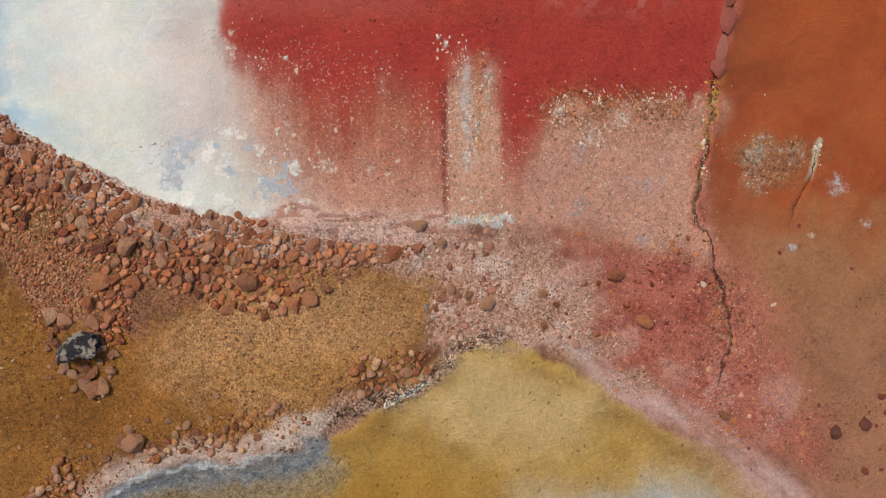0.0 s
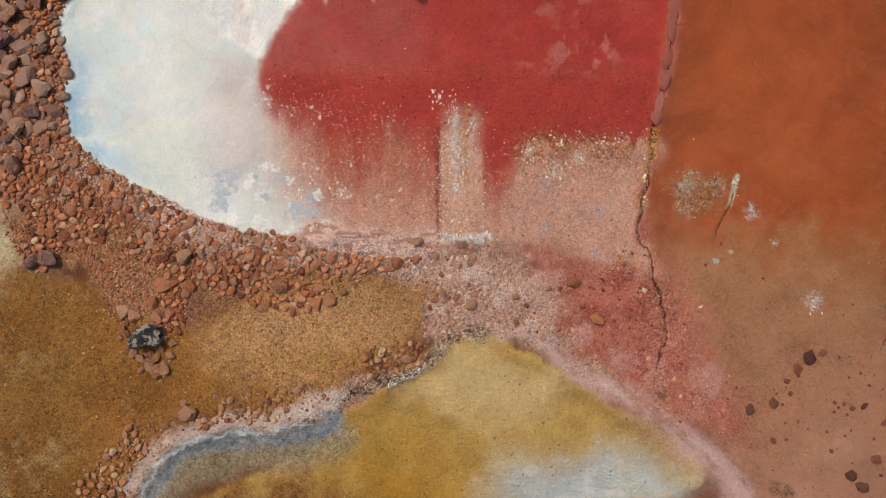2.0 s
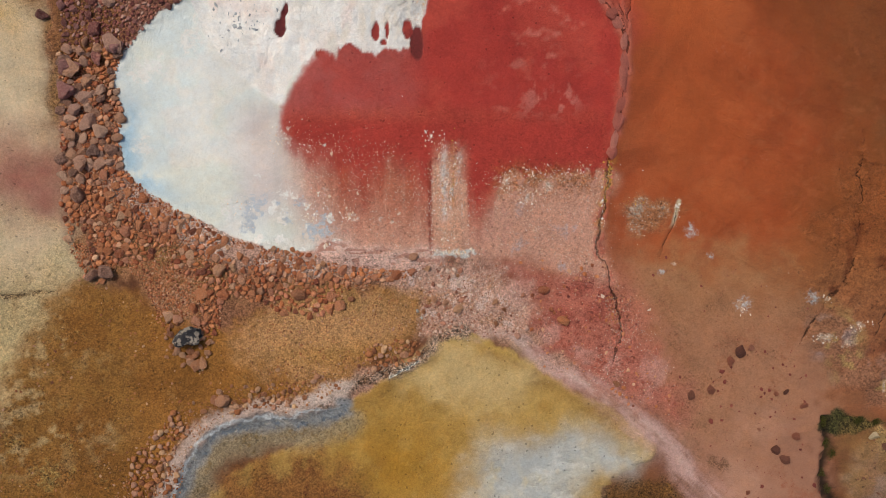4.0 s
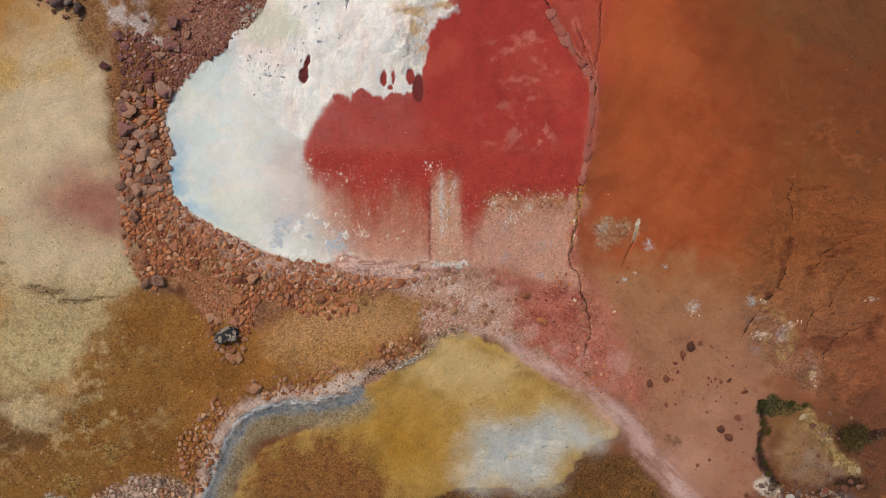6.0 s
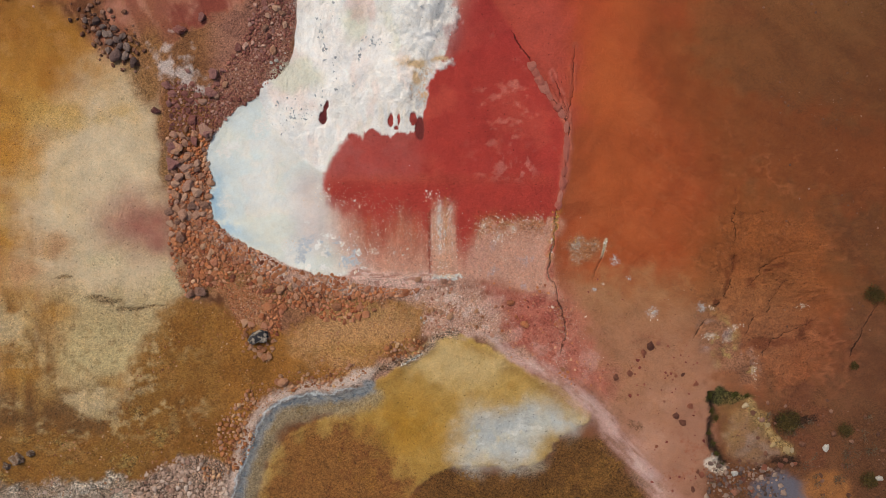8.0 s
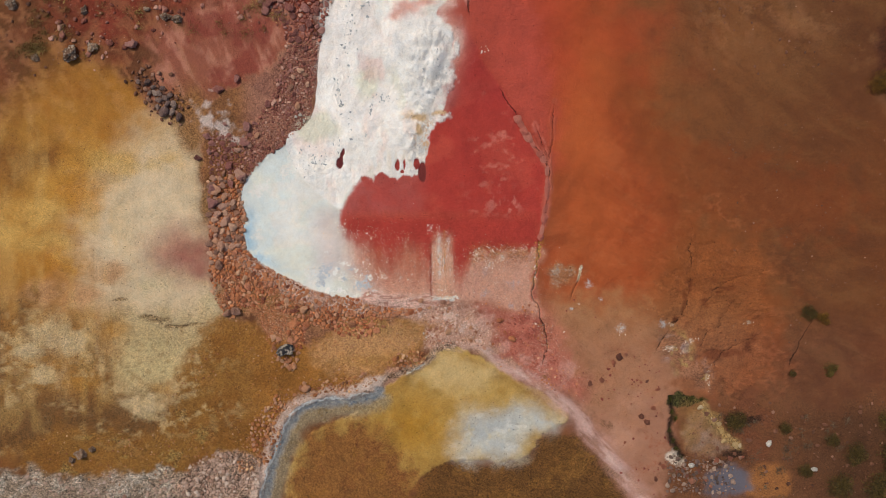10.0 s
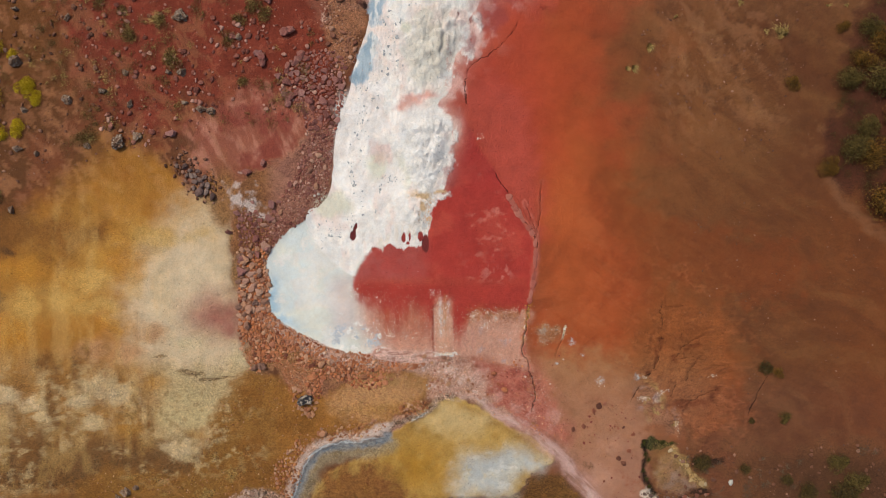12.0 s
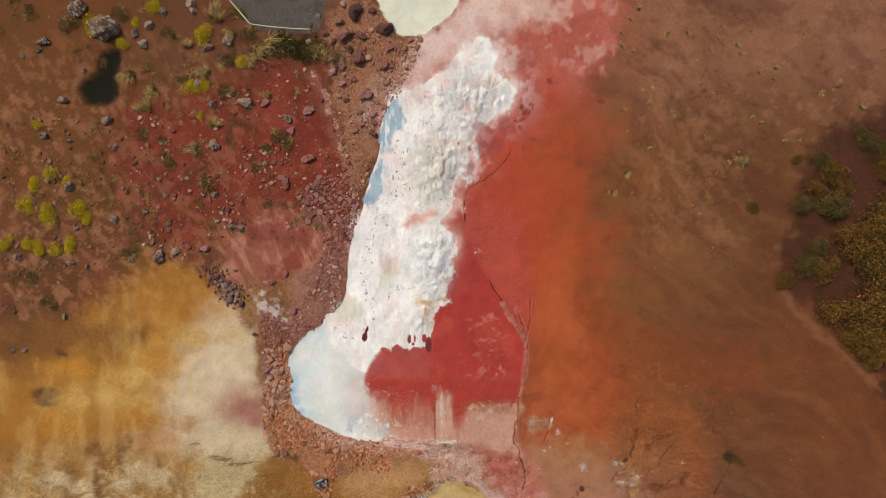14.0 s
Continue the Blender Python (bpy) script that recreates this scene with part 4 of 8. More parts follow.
paint(None, ease(X, 3.5, 5.5) * ease(brush, 0.48, 0.34) * 0.45, (92, 54, 36))
fleece = fbm(1.3 * X + 0.8 * Y, 1.2 * Y - 0.5 * X, 0.34, 5, 162, 0.6)
slope = ease(X, 6.5, 8.5) * ease(Y, 6.0, 9.0)
paint(None, slope * ease(fleece, 0.54, 0.66) * ease(n2, 0.42, 0.58) * 0.45, (146, 104, 76), grit=0.3)
paint(None, slope * ease(fleece, 0.42, 0.32) * ease(n2, 0.56, 0.42) * 0.5, (84, 54, 38), grit=0.3)
H += 0.05 * slope * (fleece - 0.5)
H += 0.10 * ease(X, 3.5, 6) * ease(Y, 8, 3) * (np.abs(2 * slant - 1) - 0.15)
H += 0.10 * (n1 - 0.5) + 0.05 * (n2 - 0.5) + 0.03 * (n3 - 0.5) + 0.05 * (slant - 0.5)

# west side: red soil, pink bank, ochre and cream flats
p, m = area("red_soil", 1.7, (118, 50, 35), 0.95, 0.5, 1.5, rag=0.5, grit=0.26)
paint(p, m * ease(p.noise(0.7, 6, 6), 0.48, 0.66) * 0.7, (134, 60, 44))
stain(p, m * ease(p.noise(0.3, 5, 86), 0.58, 0.68) * 0.5, (150, 82, 62))
p, m = area("pink_slope", 0.7, (146, 86, 68), 0.95, 0.25, 0.8, rag=0.6, grit=0.2)
paint(p, m * ease(fbm(2.0 * p.x + 0.9 * p.y, 0.5 * p.y - 0.2 * p.x, 0.5, 6, 7), 0.44, 0.64) * 0.75, (184, 126, 106))
paint(p, m * ease(p.noise(0.7, 5, 8), 0.52, 0.66) * 0.8, (128, 58, 48))
petal = fbm(1.9 * X + 1.1 * Y, 1.0 * Y - 0.6 * X, 0.5, 4, 5)
paint(None, ease(petal, 0.55, 0.63) * ease(X, -5.5, -7.5) * ease(Y, 3.6, 5.0) * ease(Y, 16, 14) * 0.45, (150, 100, 70))
p = Patch(ZONES["yellow_ground"], True, 2.0, 0.35, 1.2)
crisp = ease(p.x, -9.6, -8.0)
m = p.fill(0.4) * crisp + p.fill(1.7) * (1 - crisp)
m = ease(m + 0.5 * (p.noise(0.4, 6, 71) - 0.5), 0.12, 0.88)
paint(p, m, (160, 108, 44), grit=0.2)
paint(p, m * ease(petal[p.s], 0.55, 0.63) * ease(p.x, -7.5, -9.0) * ease(p.y, 3.2, 4.5) * 0.5, (178, 128, 76))
core = np.exp(-((p.x + 10.2) / 3.4) ** 2 - ((p.y - 3.6) / 2.0) ** 2)
paint(p, m * core * (0.5 + 0.5 * ease(p.noise(1.4, 6, 9), 0.35, 0.65)), (186, 138, 66))
paint(p, m * ease(p.noise(0.9, 6, 10), 0.5, 0.68) * 0.6, (156, 100, 36))
paint(p, m * ease(p.x, -8.5, -6.8) * ease(p.y, 6.6, 4.8) * 0.8, (196, 166, 122))
p, m = area("cream_ground", 1.7, (208, 186, 154), 0.95, 0.35, 1.0, rag=0.25, grit=0.18, crust=0.5)
stain(p, m * ease(p.noise(0.25, 6, 12), 0.48, 0.66) * 0.45, (208, 186, 158))
stain(p, m * ease(p.noise(0.18, 5, 87), 0.55, 0.66) * 0.4, (188, 160, 126))
p, m = area("pale_olive", 0.8, (198, 180, 138), 0.95, 0.4, 0.8, rag=0.6, grit=0.35, crust=0.4)
stain(p, m * ease(p.noise(0.3, 6, 13), 0.5, 0.64) * 0.4, (164, 138, 92))
# weathered lower slope: pale crusts broken by brown runnels
dabs("west_brown", (128, 84, 40), 0.85, 0.9, 0.7, 1.0, 0.6, 1, fade=(0.0, 1.0), grit=0.3)
dabs("west_gold", (182, 126, 48), 0.8, 0.8, 0.6, 1.0, 0.7, 2, fade=(0.0, 1.0), grit=0.3)
dabs("west_straw", (200, 160, 90), 0.75, 0.9, 0.6, 1.0, 0.8, 3, fade=(0.0, 1.0), grit=0.3)
dabs("west_cream", (208, 188, 158), 0.95, 0.7, 0.5, 1.0, 1.0, 4, fade=(0.0, 1.0), grit=0.14, crust=0.6)
dabs("west_cream", (218, 192, 156), 0.3, 1.2, 0.2, 1.0, 1.0, 5)
p = Patch(ZONES["yellow_ground"], True, 0.2, 0.2, 0.6)
low = p.fill(0.3) * ease(p.y, 0.9, -0.6) * (0.25 + 0.75 * ease(p.x + 0.8 * (p.noise(0.8, 4, 182) - 0.5), -8.0, -9.6))
runnel = p.noise(0.8, 6, 11, 1.6, 0.4)
paint(p, low * 0.85, (166, 122, 70), grit=0.35, crust=0.3)
paint(p, low * ease(runnel, 0.44, 0.66) * 0.65, (136, 92, 44), grit=0.4)
paint(p, low * ease(p.noise(0.7, 6, 134, 1.4, 0.5), 0.46, 0.66) * 0.6, (200, 172, 126), crust=0.6)
paint(p, p.fill(0.3) * ease(p.y + 0.8 * (runnel - 0.5), -2.0, -3.2) * 0.85, (112, 76, 40), grit=0.5)
dabs("west_low", (112, 78, 44), 0.9, 0.9, 0.6, 1.4, 0.5, 6, fade=(0.0, 1.0), grit=0.3)
dabs("olive_cream", (196, 176, 130), 0.8, 0.9, 0.5, 1.0, 0.8, 7, fade=(0.0, 1.0), grit=0.3)
dabs("west_rose", (186, 140, 100), 0.8, 0.9, 0.5, 1.0, 0.8, 8, fade=(0.0, 1.0), grit=0.3)
dabs("gold_low", (178, 124, 46), 0.5, 0.8, 0.5, 1.4, 0.6, 9, fade=(0.0, 1.0), grit=0.3)
dabs("west_crust", (200, 174, 132), 0.8, 1.4, 0.35, 1.0, 0.8, 10, grit=0.3, crust=1.0, lift=0.03)
dabs("west_crust", (214, 192, 156), 0.4, 1.2, 0.25, 1.0, 0.7, 11)
dabs("runnel", (118, 78, 36), 0.85, 0.9, 0.4, 1.6, 0.4, 12, fade=(0.0, 1.0), grit=0.3, crust=0.3)
# shadowed patches at the west edge, their dark put into the soil colour
dabs("west_shade", (88, 60, 38), 0.8, 0.9, 0.4, 1.0, 1.0, 13, grit=0.3)
p = Patch(ZONES["yellow_ground"], True, 0.2, 0.2, 0.6)
wash = p.noise(0.9, 6, 135, 2.0, 0.55)
bare = p.fill(0.4) * ease(p.x, -8.0, -9.5)
paint(p, bare * ease(wash, 0.52, 0.7) * 0.3, (206, 168, 104))
paint(p, bare * ease(wash, 0.46, 0.32) * 0.3, (142, 94, 42))
area("maroon_blot", 0.7, (152, 88, 78), 0.9, 0.25, 0.6)
p, m = area("brown_flat", 0.5, (156, 105, 49), 0.97, 0.3, 0.8, rag=0.5, grit=0.36)
paint(p, m * ease(p.x + 0.8 * (p.noise(0.9, 5, 183) - 0.5), -4.4, -6.0) * 0.65, (132, 96, 46))
paint(p, m * ease(p.noise(0.8, 6, 15), 0.45, 0.66) * 0.8, (134, 88, 38))
stain(p, m * ease(p.noise(0.4, 6, 90), 0.52, 0.68) * 0.5, (156, 110, 60))
stain(p, m * ease(p.noise(0.6, 6, 16), 0.5, 0.68) * ease(p.x, -4.5, -7) * 0.55, (162, 134, 80), grit=0.8, crust=0.5)
p = Patch(ZONES["yellow_ground"], True, 0.2, 0.2, 0.6)
scab, field = p.noise(0.2, 7, 165, 1.0, 1.2), p.noise(1.1, 4, 166)
rim = p.fill(0.4) * ease(p.y, 0.8, -0.8)
paint(p, rim * ease(scab, 0.46, 0.66) * ease(field, 0.44, 0.6) * 0.5, (206, 180, 134), crust=0.6)
paint(p, rim * ease(scab, 0.48, 0.34) * ease(field, 0.58, 0.42) * 0.35, (128, 88, 44), grit=0.45)
dabs("smear", (142, 114, 80), 0.7, 0.8, 0.25, 0.6, 1.6, 14, grit=0.8, lift=-0.02)
p, m = area("tan_flat", 0.7, (192, 144, 98), 0.95, 0.2, 0.6, rag=0.5, grit=0.38)
stain(p, m * ease(p.noise(0.3, 6, 17), 0.5, 0.66) * 0.4, (164, 116, 66), grit=0.5)
paint(p, m * np.exp(-((p.x + 1.4) / 1.5) ** 2 - ((p.y + 1.5) / 0.25) ** 2) * 0.6, (166, 122, 54))
paint(p, m * np.exp(-((p.x + 0.5) / 0.5) ** 2 - ((p.y + 0.55) / 0.5) ** 2) * 0.5, (136, 100, 58))
p, m = area("white_bank", 0.3, (176, 154, 134), 0.95, 0.2, 0.4, rag=0.8, grit=0.9, fleck=0.4, crust=0.9, lift=0.04)
stain(p, m * ease(p.noise(0.3, 6, 122), 0.4, 0.6) * 0.65, (208, 194, 178))
p, m = area("rock_bank", 0.25, (186, 154, 134), 0.95, 0.15, 0.3, rag=0.8, grit=0.9, fleck=0.4, crust=1.0, lift=0.05)
stain(p, m * ease(p.noise(0.2, 5, 91), 0.52, 0.62) * 0.7, (134, 108, 92))

dabs("margin", (150, 106, 62), 0.85, 0.8, 0.4, 1.0, 0.7, 35, fade=(0.0, 0.9), grit=0.5)
# gravel belts
p, m = area("belt_ground", 0.35, (170, 120, 84), 0.95, 0.2, 0.4, rag=0.7, grit=0.42, crust=0.8, lift=0.02)
stain(p, m * ease(p.noise(0.45, 6, 18), 0.48, 0.6) * 0.36, (194, 156, 130), grit=0.6)
stain(p, m * ease(p.noise(0.3, 5, 92), 0.56, 0.66) * 0.7, (140, 98, 60))
# dark gaps among clustered stones: contact shade put into the ground colour
paint(p, m * ease(p.y, 2.2, 1.6) * ease(fbm(p.x, p.y, 0.8, 3, 51), 0.46, 0.52) * 0.8, (146, 98, 74))
paint(p, m * ease(p.y, 2.6, 4.4) * 0.8, (166, 116, 100))
# the same contact shade painted under the north bank's stone clusters
paint(p, m * ease(p.y, 2.6, 4.4) * ease(fbm(p.x, p.y, 0.8, 3, 48), 0.42, 0.5) * 0.6, (142, 94, 80))
paint(p, m * ease(p.x, -2.6, -3.4) * ease(p.y, 1.2, 2.0) * ease(p.y, 4.0, 3.0) * 0.6, (176, 134, 116))
paint(p, m * ease(p.x, -4.9, -5.6) * ease(p.y, 2.4, 3.4) * 0.8, (136, 90, 46))
p, m = area("gravel_north", 0.45, (164, 112, 82), 0.95, 0.3, 0.6, rag=0.6, grit=0.4, crust=0.6)
dabs("white_patch", (206, 190, 184), 0.85, 1.7, 0.22, 1.0, 1.0, 45, fade=(0.3, 0.9), grit=0.3, crust=0.6)

# the east side: orange and red clay
p, m = area("orange_wide", 1.8, (130, 71, 40), 0.95, 0.5, 1.4, rag=0.4, grit=0.13)
paint(p, m * ease(p.noise(1.2, 6, 20), 0.48, 0.66) * 0.7, (124, 64, 36))
glow = np.exp(-((X - 5.2) / 3.0) ** 2 - ((Y - 3.5) / 5.0) ** 2)
paint(None, glow * (0.6 + 0.4 * ease(brush, 0.4, 0.6)) * ease(X, 3.2, 4.2) * 0.55, (140, 78, 44))
p, m = area("orange_north", 2.2, (138, 62, 38), 0.95, 0.5, 1.2, rag=0.2, grit=0.13)
paint(p, m * ease(p.noise(0.9, 6, 21), 0.46, 0.66) * 0.8, (152, 76, 42))
p, m = area("orange_core", 1.6, (154, 74, 43), 0.95, 0.3, 1.0, rag=0.15, grit=0.13)
paint(p, m * ease(p.noise(0.7, 6, 22), 0.5, 0.68) * 0.6, (148, 64, 36))
stain(p, m * ease(p.noise(0.4, 6, 93), 0.56, 0.68) * 0.35, (170, 96, 64))
paint(p, m * ease(brush[p.s], 0.5, 0.64) * 0.4, (164, 90, 58))
g = slant[p.s]
paint(p, m * ease(g, 0.5, 0.66) * 0.5, (132, 58, 34))
sweep = fbm(0.72 * bendx + 0.69 * bendy, 2.6 * (0.69 * bendx - 0.72 * bendy), 1.5, 6, 175, 0.6)
warm = ease(X, 2.6, 3.6) * ease(X + 0.15 * Y, 8.0, 5.0) * ease(Y, -1.5, 1.0) * ease(Y, 14.5, 12.0)
paint(None, warm * ease(sweep, 0.5, 0.66) * 0.45, (166, 84, 50))
paint(None, warm * ease(sweep, 0.48, 0.34) * 0.45, (122, 56, 32))
p, m = area("brown_band", 1.2, (122, 62, 35), 0.6, 0.4, 1.0, rag=0.6)
p, m = area("rough_orange", 0.6, (148, 86, 52), 0.6, 0.3, 0.6, rag=0.8, grit=0.35, crust=1.0)
stain(p, m * ease(p.noise(0.3, 6, 23), 0.5, 0.62) * 0.5, (132, 70, 40))
stain(p, m * ease(p.noise(0.25, 6, 94), 0.55, 0.68) * 0.45, (172, 112, 76))
H[p.s] += m * 0.2 * (np.abs(2 * p.noise(0.7, 6, 123) - 1) - 0.2)
p = Patch([(3.0, -2.4), (8.5, -2.4), (8.5, 1.6), (3.0, 1.6)], True, 0.8, 0.3, 0.8)
paint(p, p.fill(0.8) * ease(p.y + 0.6 * (p.noise(0.9, 5, 137) - 0.5), 1.1, -0.6) * 0.6, (150, 100, 70))
p = Patch([(3.4, -2.6), (10.5, -2.6), (10.5, 3.2), (6.5, 3.8), (3.4, 2.2)], True, 0.8, 0.3, 0.8)
torn = p.fill(0.8)
ridge = 1 - np.abs(2 * fbm(p.x, p.y, 0.9, 6, 169, 0.6) - 1)
place = ease(p.noise(1.4, 4, 170), 0.5, 0.66) * ease(p.x, 5.0, 7.5)
H[p.s] += torn * place * 0.018 * ease(ridge, 0.86, 0.97)
paint(p, torn * place * ease(ridge, 0.9, 0.98) * 0.22, (188, 116, 80), crust=0.6)
paint(p, torn * ease(p.noise(0.12, 5, 171), 0.6, 0.68) * 0.14, (112, 58, 36))
paint(p, torn * ease(p.noise(0.14, 5, 172), 0.6, 0.7) * 0.14, (172, 106, 74))
p, m = area("lilac_crust", 0.5, (166, 118, 92), 0.6, 0.25, 0.4, rag=0.5, crust=1.0, grit=0.5)
paint(p, m * ease(p.noise(0.35, 6, 24), 0.52, 0.66), (160, 146, 146))
paint(p, m * ease(p.noise(0.3, 6, 25), 0.58, 0.7), (186, 160, 96))
p, m = area("pink_clay", 0.7, (156, 110, 88), 0.95, 0.2, 0.6, rag=0.5, grit=0.1)
stain(p, m * ease(p.noise(0.4, 6, 26), 0.5, 0.66) * 0.5, (148, 94, 72))

dabs("clay_pale", (186, 140, 116), 0.6, 0.8, 0.5, 1.0, 1.0, 50, fade=(0.0, 1.0), grit=0.14)
dabs("clay_grit", (134, 94, 68), 0.75, 1.4, 0.16, 1.0, 1.0, 51, fade=(0.2, 0.9), grit=0.55, crust=0.6)
dabs("grit_patch", (118, 84, 58), 0.5, 1.4, 0.2, 1.0, 1.0, 36, over=True, grit=0.6)
# pale mud between the stones along the pool's south shore
p = Patch(ZONES["pool_bulb"], True, 1.2, 0.15, 0.3, 4)
mud = ease(p.d, 0.62, 0.25) * ease(p.y, 1.9, 1.2) * ease(p.x, -0.4, -1.2) * (p.d > -0.1)
paint(p, mud * 0.85, (196, 158, 142), grit=0.4)
stain(p, mud * ease(p.noise(0.4, 5, 126), 0.35, 0.6) * 0.7, (210, 182, 168), grit=0.5)
paint(p, ease(p.d, 1.3, 0.7) * ease(p.d, 0.4, 0.8) * ease(p.y, 0.8, 0.3) * ease(p.x, -0.6, -1.4) * ease(p.noise(0.5, 5, 128), 0.4, 0.6) * 0.7, (166, 128, 80))

# the red mud flat
p, m = area("pink_north", 0.9, (168, 84, 70), 0.95, 0.35, 0.8, rag=0.6, grit=0.25)
paint(p, m * ease(p.noise(1.2, 6, 27), 0.45, 0.65) * 0.7, (188, 116, 100))
paint(p, m * ease(p.noise(0.4, 6, 127), 0.5, 0.66) * ease(p.y, 13.0, 14.5) * 0.6, (212, 172, 160))
p, m = area("pale_north", 0.8, (208, 172, 158), 0.9, 0.25, 0.5, rag=0.5, grit=0.2)
paint(p, m * ease(p.noise(0.5, 6, 138), 0.4, 0.62) * 0.6, (224, 200, 194))
p, m = area("red_base", 0.8, (160, 64, 54), 0.95, 0.25, 0.8, rag=0.4, grit=0.18)
p, m = area("red_north", 1.0, (164, 62, 48), 0.95, 0.25, 0.8, rag=0.3, grit=0.16, crust=0.15)
paint(p, m * ease(p.noise(0.6, 6, 28), 0.48, 0.68) * 0.5, (144, 48, 42))
dabs("red_glow", (172, 70, 46), 0.7, 0.6, 0.8, 1.0, 0.7, 48, fade=(0.0, 1.0))
dabs("orange_glow", (172, 86, 50), 0.6, 0.6, 0.8, 1.0, 0.7, 49, fade=(0.0, 1.0))
dabs("red_wide", (160, 68, 44), 0.6, 0.7, 0.8, 1.0, 1.0, 37, fade=(0.0, 1.0))
dabs("rose_wide", (172, 90, 72), 0.6, 0.8, 0.6, 1.0, 1.0, 38, fade=(0.0, 1.0))
p, m = area("red_strip", 0.7, (174, 76, 62), 0.8, 0.1, 0.4, rag=0.4, grit=0.13, crust=0.7)
p, m = area("tan_clay", 1.5, (160, 112, 84), 0.9, 0.25, 0.6, rag=0.5, grit=0.2)
stain(p, m * ease(p.noise(0.4, 6, 117), 0.46, 0.62) * 0.4, (152, 98, 72))
p, m = area("red_pink", 0.8, (180, 106, 90), 0.9, 0.25, 0.5, rag=0.25, grit=0.28, fleck=0.1)
stain(p, m * ease(p.noise(0.35, 6, 29), 0.48, 0.64) * 0.5, (160, 82, 66), grit=0.4)
stain(p, m * ease(p.noise(0.3, 6, 95), 0.58, 0.68) * 0.35, (194, 142, 124))
p, m = area("salmon", 0.3, (194, 144, 124), 1.0, 0.12, 0.4, rag=0.3, grit=0.27, fleck=0.4)
stain(p, m * ease(p.noise(0.3, 5, 30, 2.2, 0.35), 0.5, 0.7) * 0.5, (194, 140, 124))
# the white pool with its blue rim
p = Patch(ZONES["pool_bulb"], True, 0.6, 0.06, 0.2, 4)
shore = p.fill(0.03)
drift = p.x + 0.35 * (p.noise(0.6, 5, 46, 1.0, 0.5) - 0.5) + 0.45 * (p.y - 1.5)
clear = 1 - ease(drift, -3.4, -1.5) * ease(p.y, 3.3, 2.6) * (1 - 0.55 * ease(p.y, 1.5, 2.5))
m = shore * clear
paint(p, m, (206, 209, 205), grit=0.02, fleck=0.0, wet=0.25, crust=0.0)
paint(p, m * ease(p.x, -2.8, -4.2) * 0.6, (196, 206, 207))
paint(p, shore * np.exp(-((p.x + 2.95 - 0.2 * (p.noise(0.5, 4, 160) - 0.5)) / 0.5) ** 2) * ease(p.y, 0.6, 1.4) * ease(p.y, 3.2, 2.5) * 0.55, (206, 184, 180))
H[p.s] -= 0.03 * p.fill(0.3)
paint(p, m * ease(p.noise(0.9, 5, 42), 0.45, 0.68) * 0.7, (208, 208, 196))
stain(p, m * ease(p.noise(0.5, 6, 43), 0.52, 0.68) * 0.6, (214, 212, 208))
paint(p, m * ease(p.noise(0.7, 5, 100), 0.55, 0.7) * 0.35, (220, 208, 200))
rim = shore * np.exp(-((p.d + 0.10) / 0.2) ** 2) * ease(p.y, 3.2, 2.6) * ease(p.y, 0.9, 1.7) * ease(p.x, -2.4, -3.2)
paint(p, rim * ease(p.noise(0.3, 6, 44), 0.36, 0.6) * 0.85, (150, 182, 202))
foot = shore * ease(p.y, 1.9, 0.9) * ease(p.x, -3.6, -3.0) * ease(p.x, -1.2, -1.9)
stain(p, foot * ease(p.noise(0.22, 6, 45), 0.48, 0.6) * 0.7, (172, 180, 190), grit=0.15, fleck=0.4)
stain(p, foot * ease(p.noise(0.2, 6, 101), 0.55, 0.64) * 0.9, (222, 219, 214), crust=0.3)
paint(p, shore * np.exp(-((p.d + 0.07) / 0.09) ** 2) * ease(p.x, -3.4, -2.6) * ease(p.x, -1.75, -1.95) * ease(p.noise(0.15, 5, 47), 0.4, 0.55) * ease(p.y, 1.4, 1.0), (218, 214, 206), crust=0.6, lift=0.01)
p, m = area("crimson", 0.09, (166, 58, 50), 1.0, 0.06, 0.25, grit=0.17, fleck=0.0, crust=0.25)
paint(p, m * ease(p.noise(0.8, 6, 31), 0.5, 0.68) * 0.6, (178, 74, 60))
smudge = ease(fbm(p.x, 1.5 * p.y, 0.28, 6, 32, 0.6), 0.54, 0.72) * ease(p.noise(1.1, 3, 150), 0.4, 0.6)
paint(p, m * smudge * ease(p.y, 2.0, 2.6) * ease(p.x, 0.7, 1.5) * 0.75, (194, 112, 98))
scuff = sum(np.exp(-((p.x - cx) / 0.22) ** 2 - ((p.y - cy) / 0.3) ** 2) for cx, cy in ((1.65, 2.55), (1.85, 3.05), (2.3, 2.72), (2.45, 3.15)))
paint(p, m * np.clip(scuff, 0, 1) * ease(p.noise(0.14, 6, 185), 0.52, 0.64) * 0.7, (198, 122, 110), crust=0.4)
paint(p, m * ease(p.noise(0.5, 5, 151, 1.0, 0.4), 0.5, 0.7) * 0.35, (142, 44, 40))
paint(p, m * ease(p.x, 0.1, -0.5) * ease(p.y, 4.6, 4.0) * (0.5 + 0.4 * ease(p.noise(0.35, 6, 186), 0.36, 0.62)), (164, 80, 74))
paint(p, m * ease(p.y, 5.2, 6.4) * 0.5, (146, 44, 44))
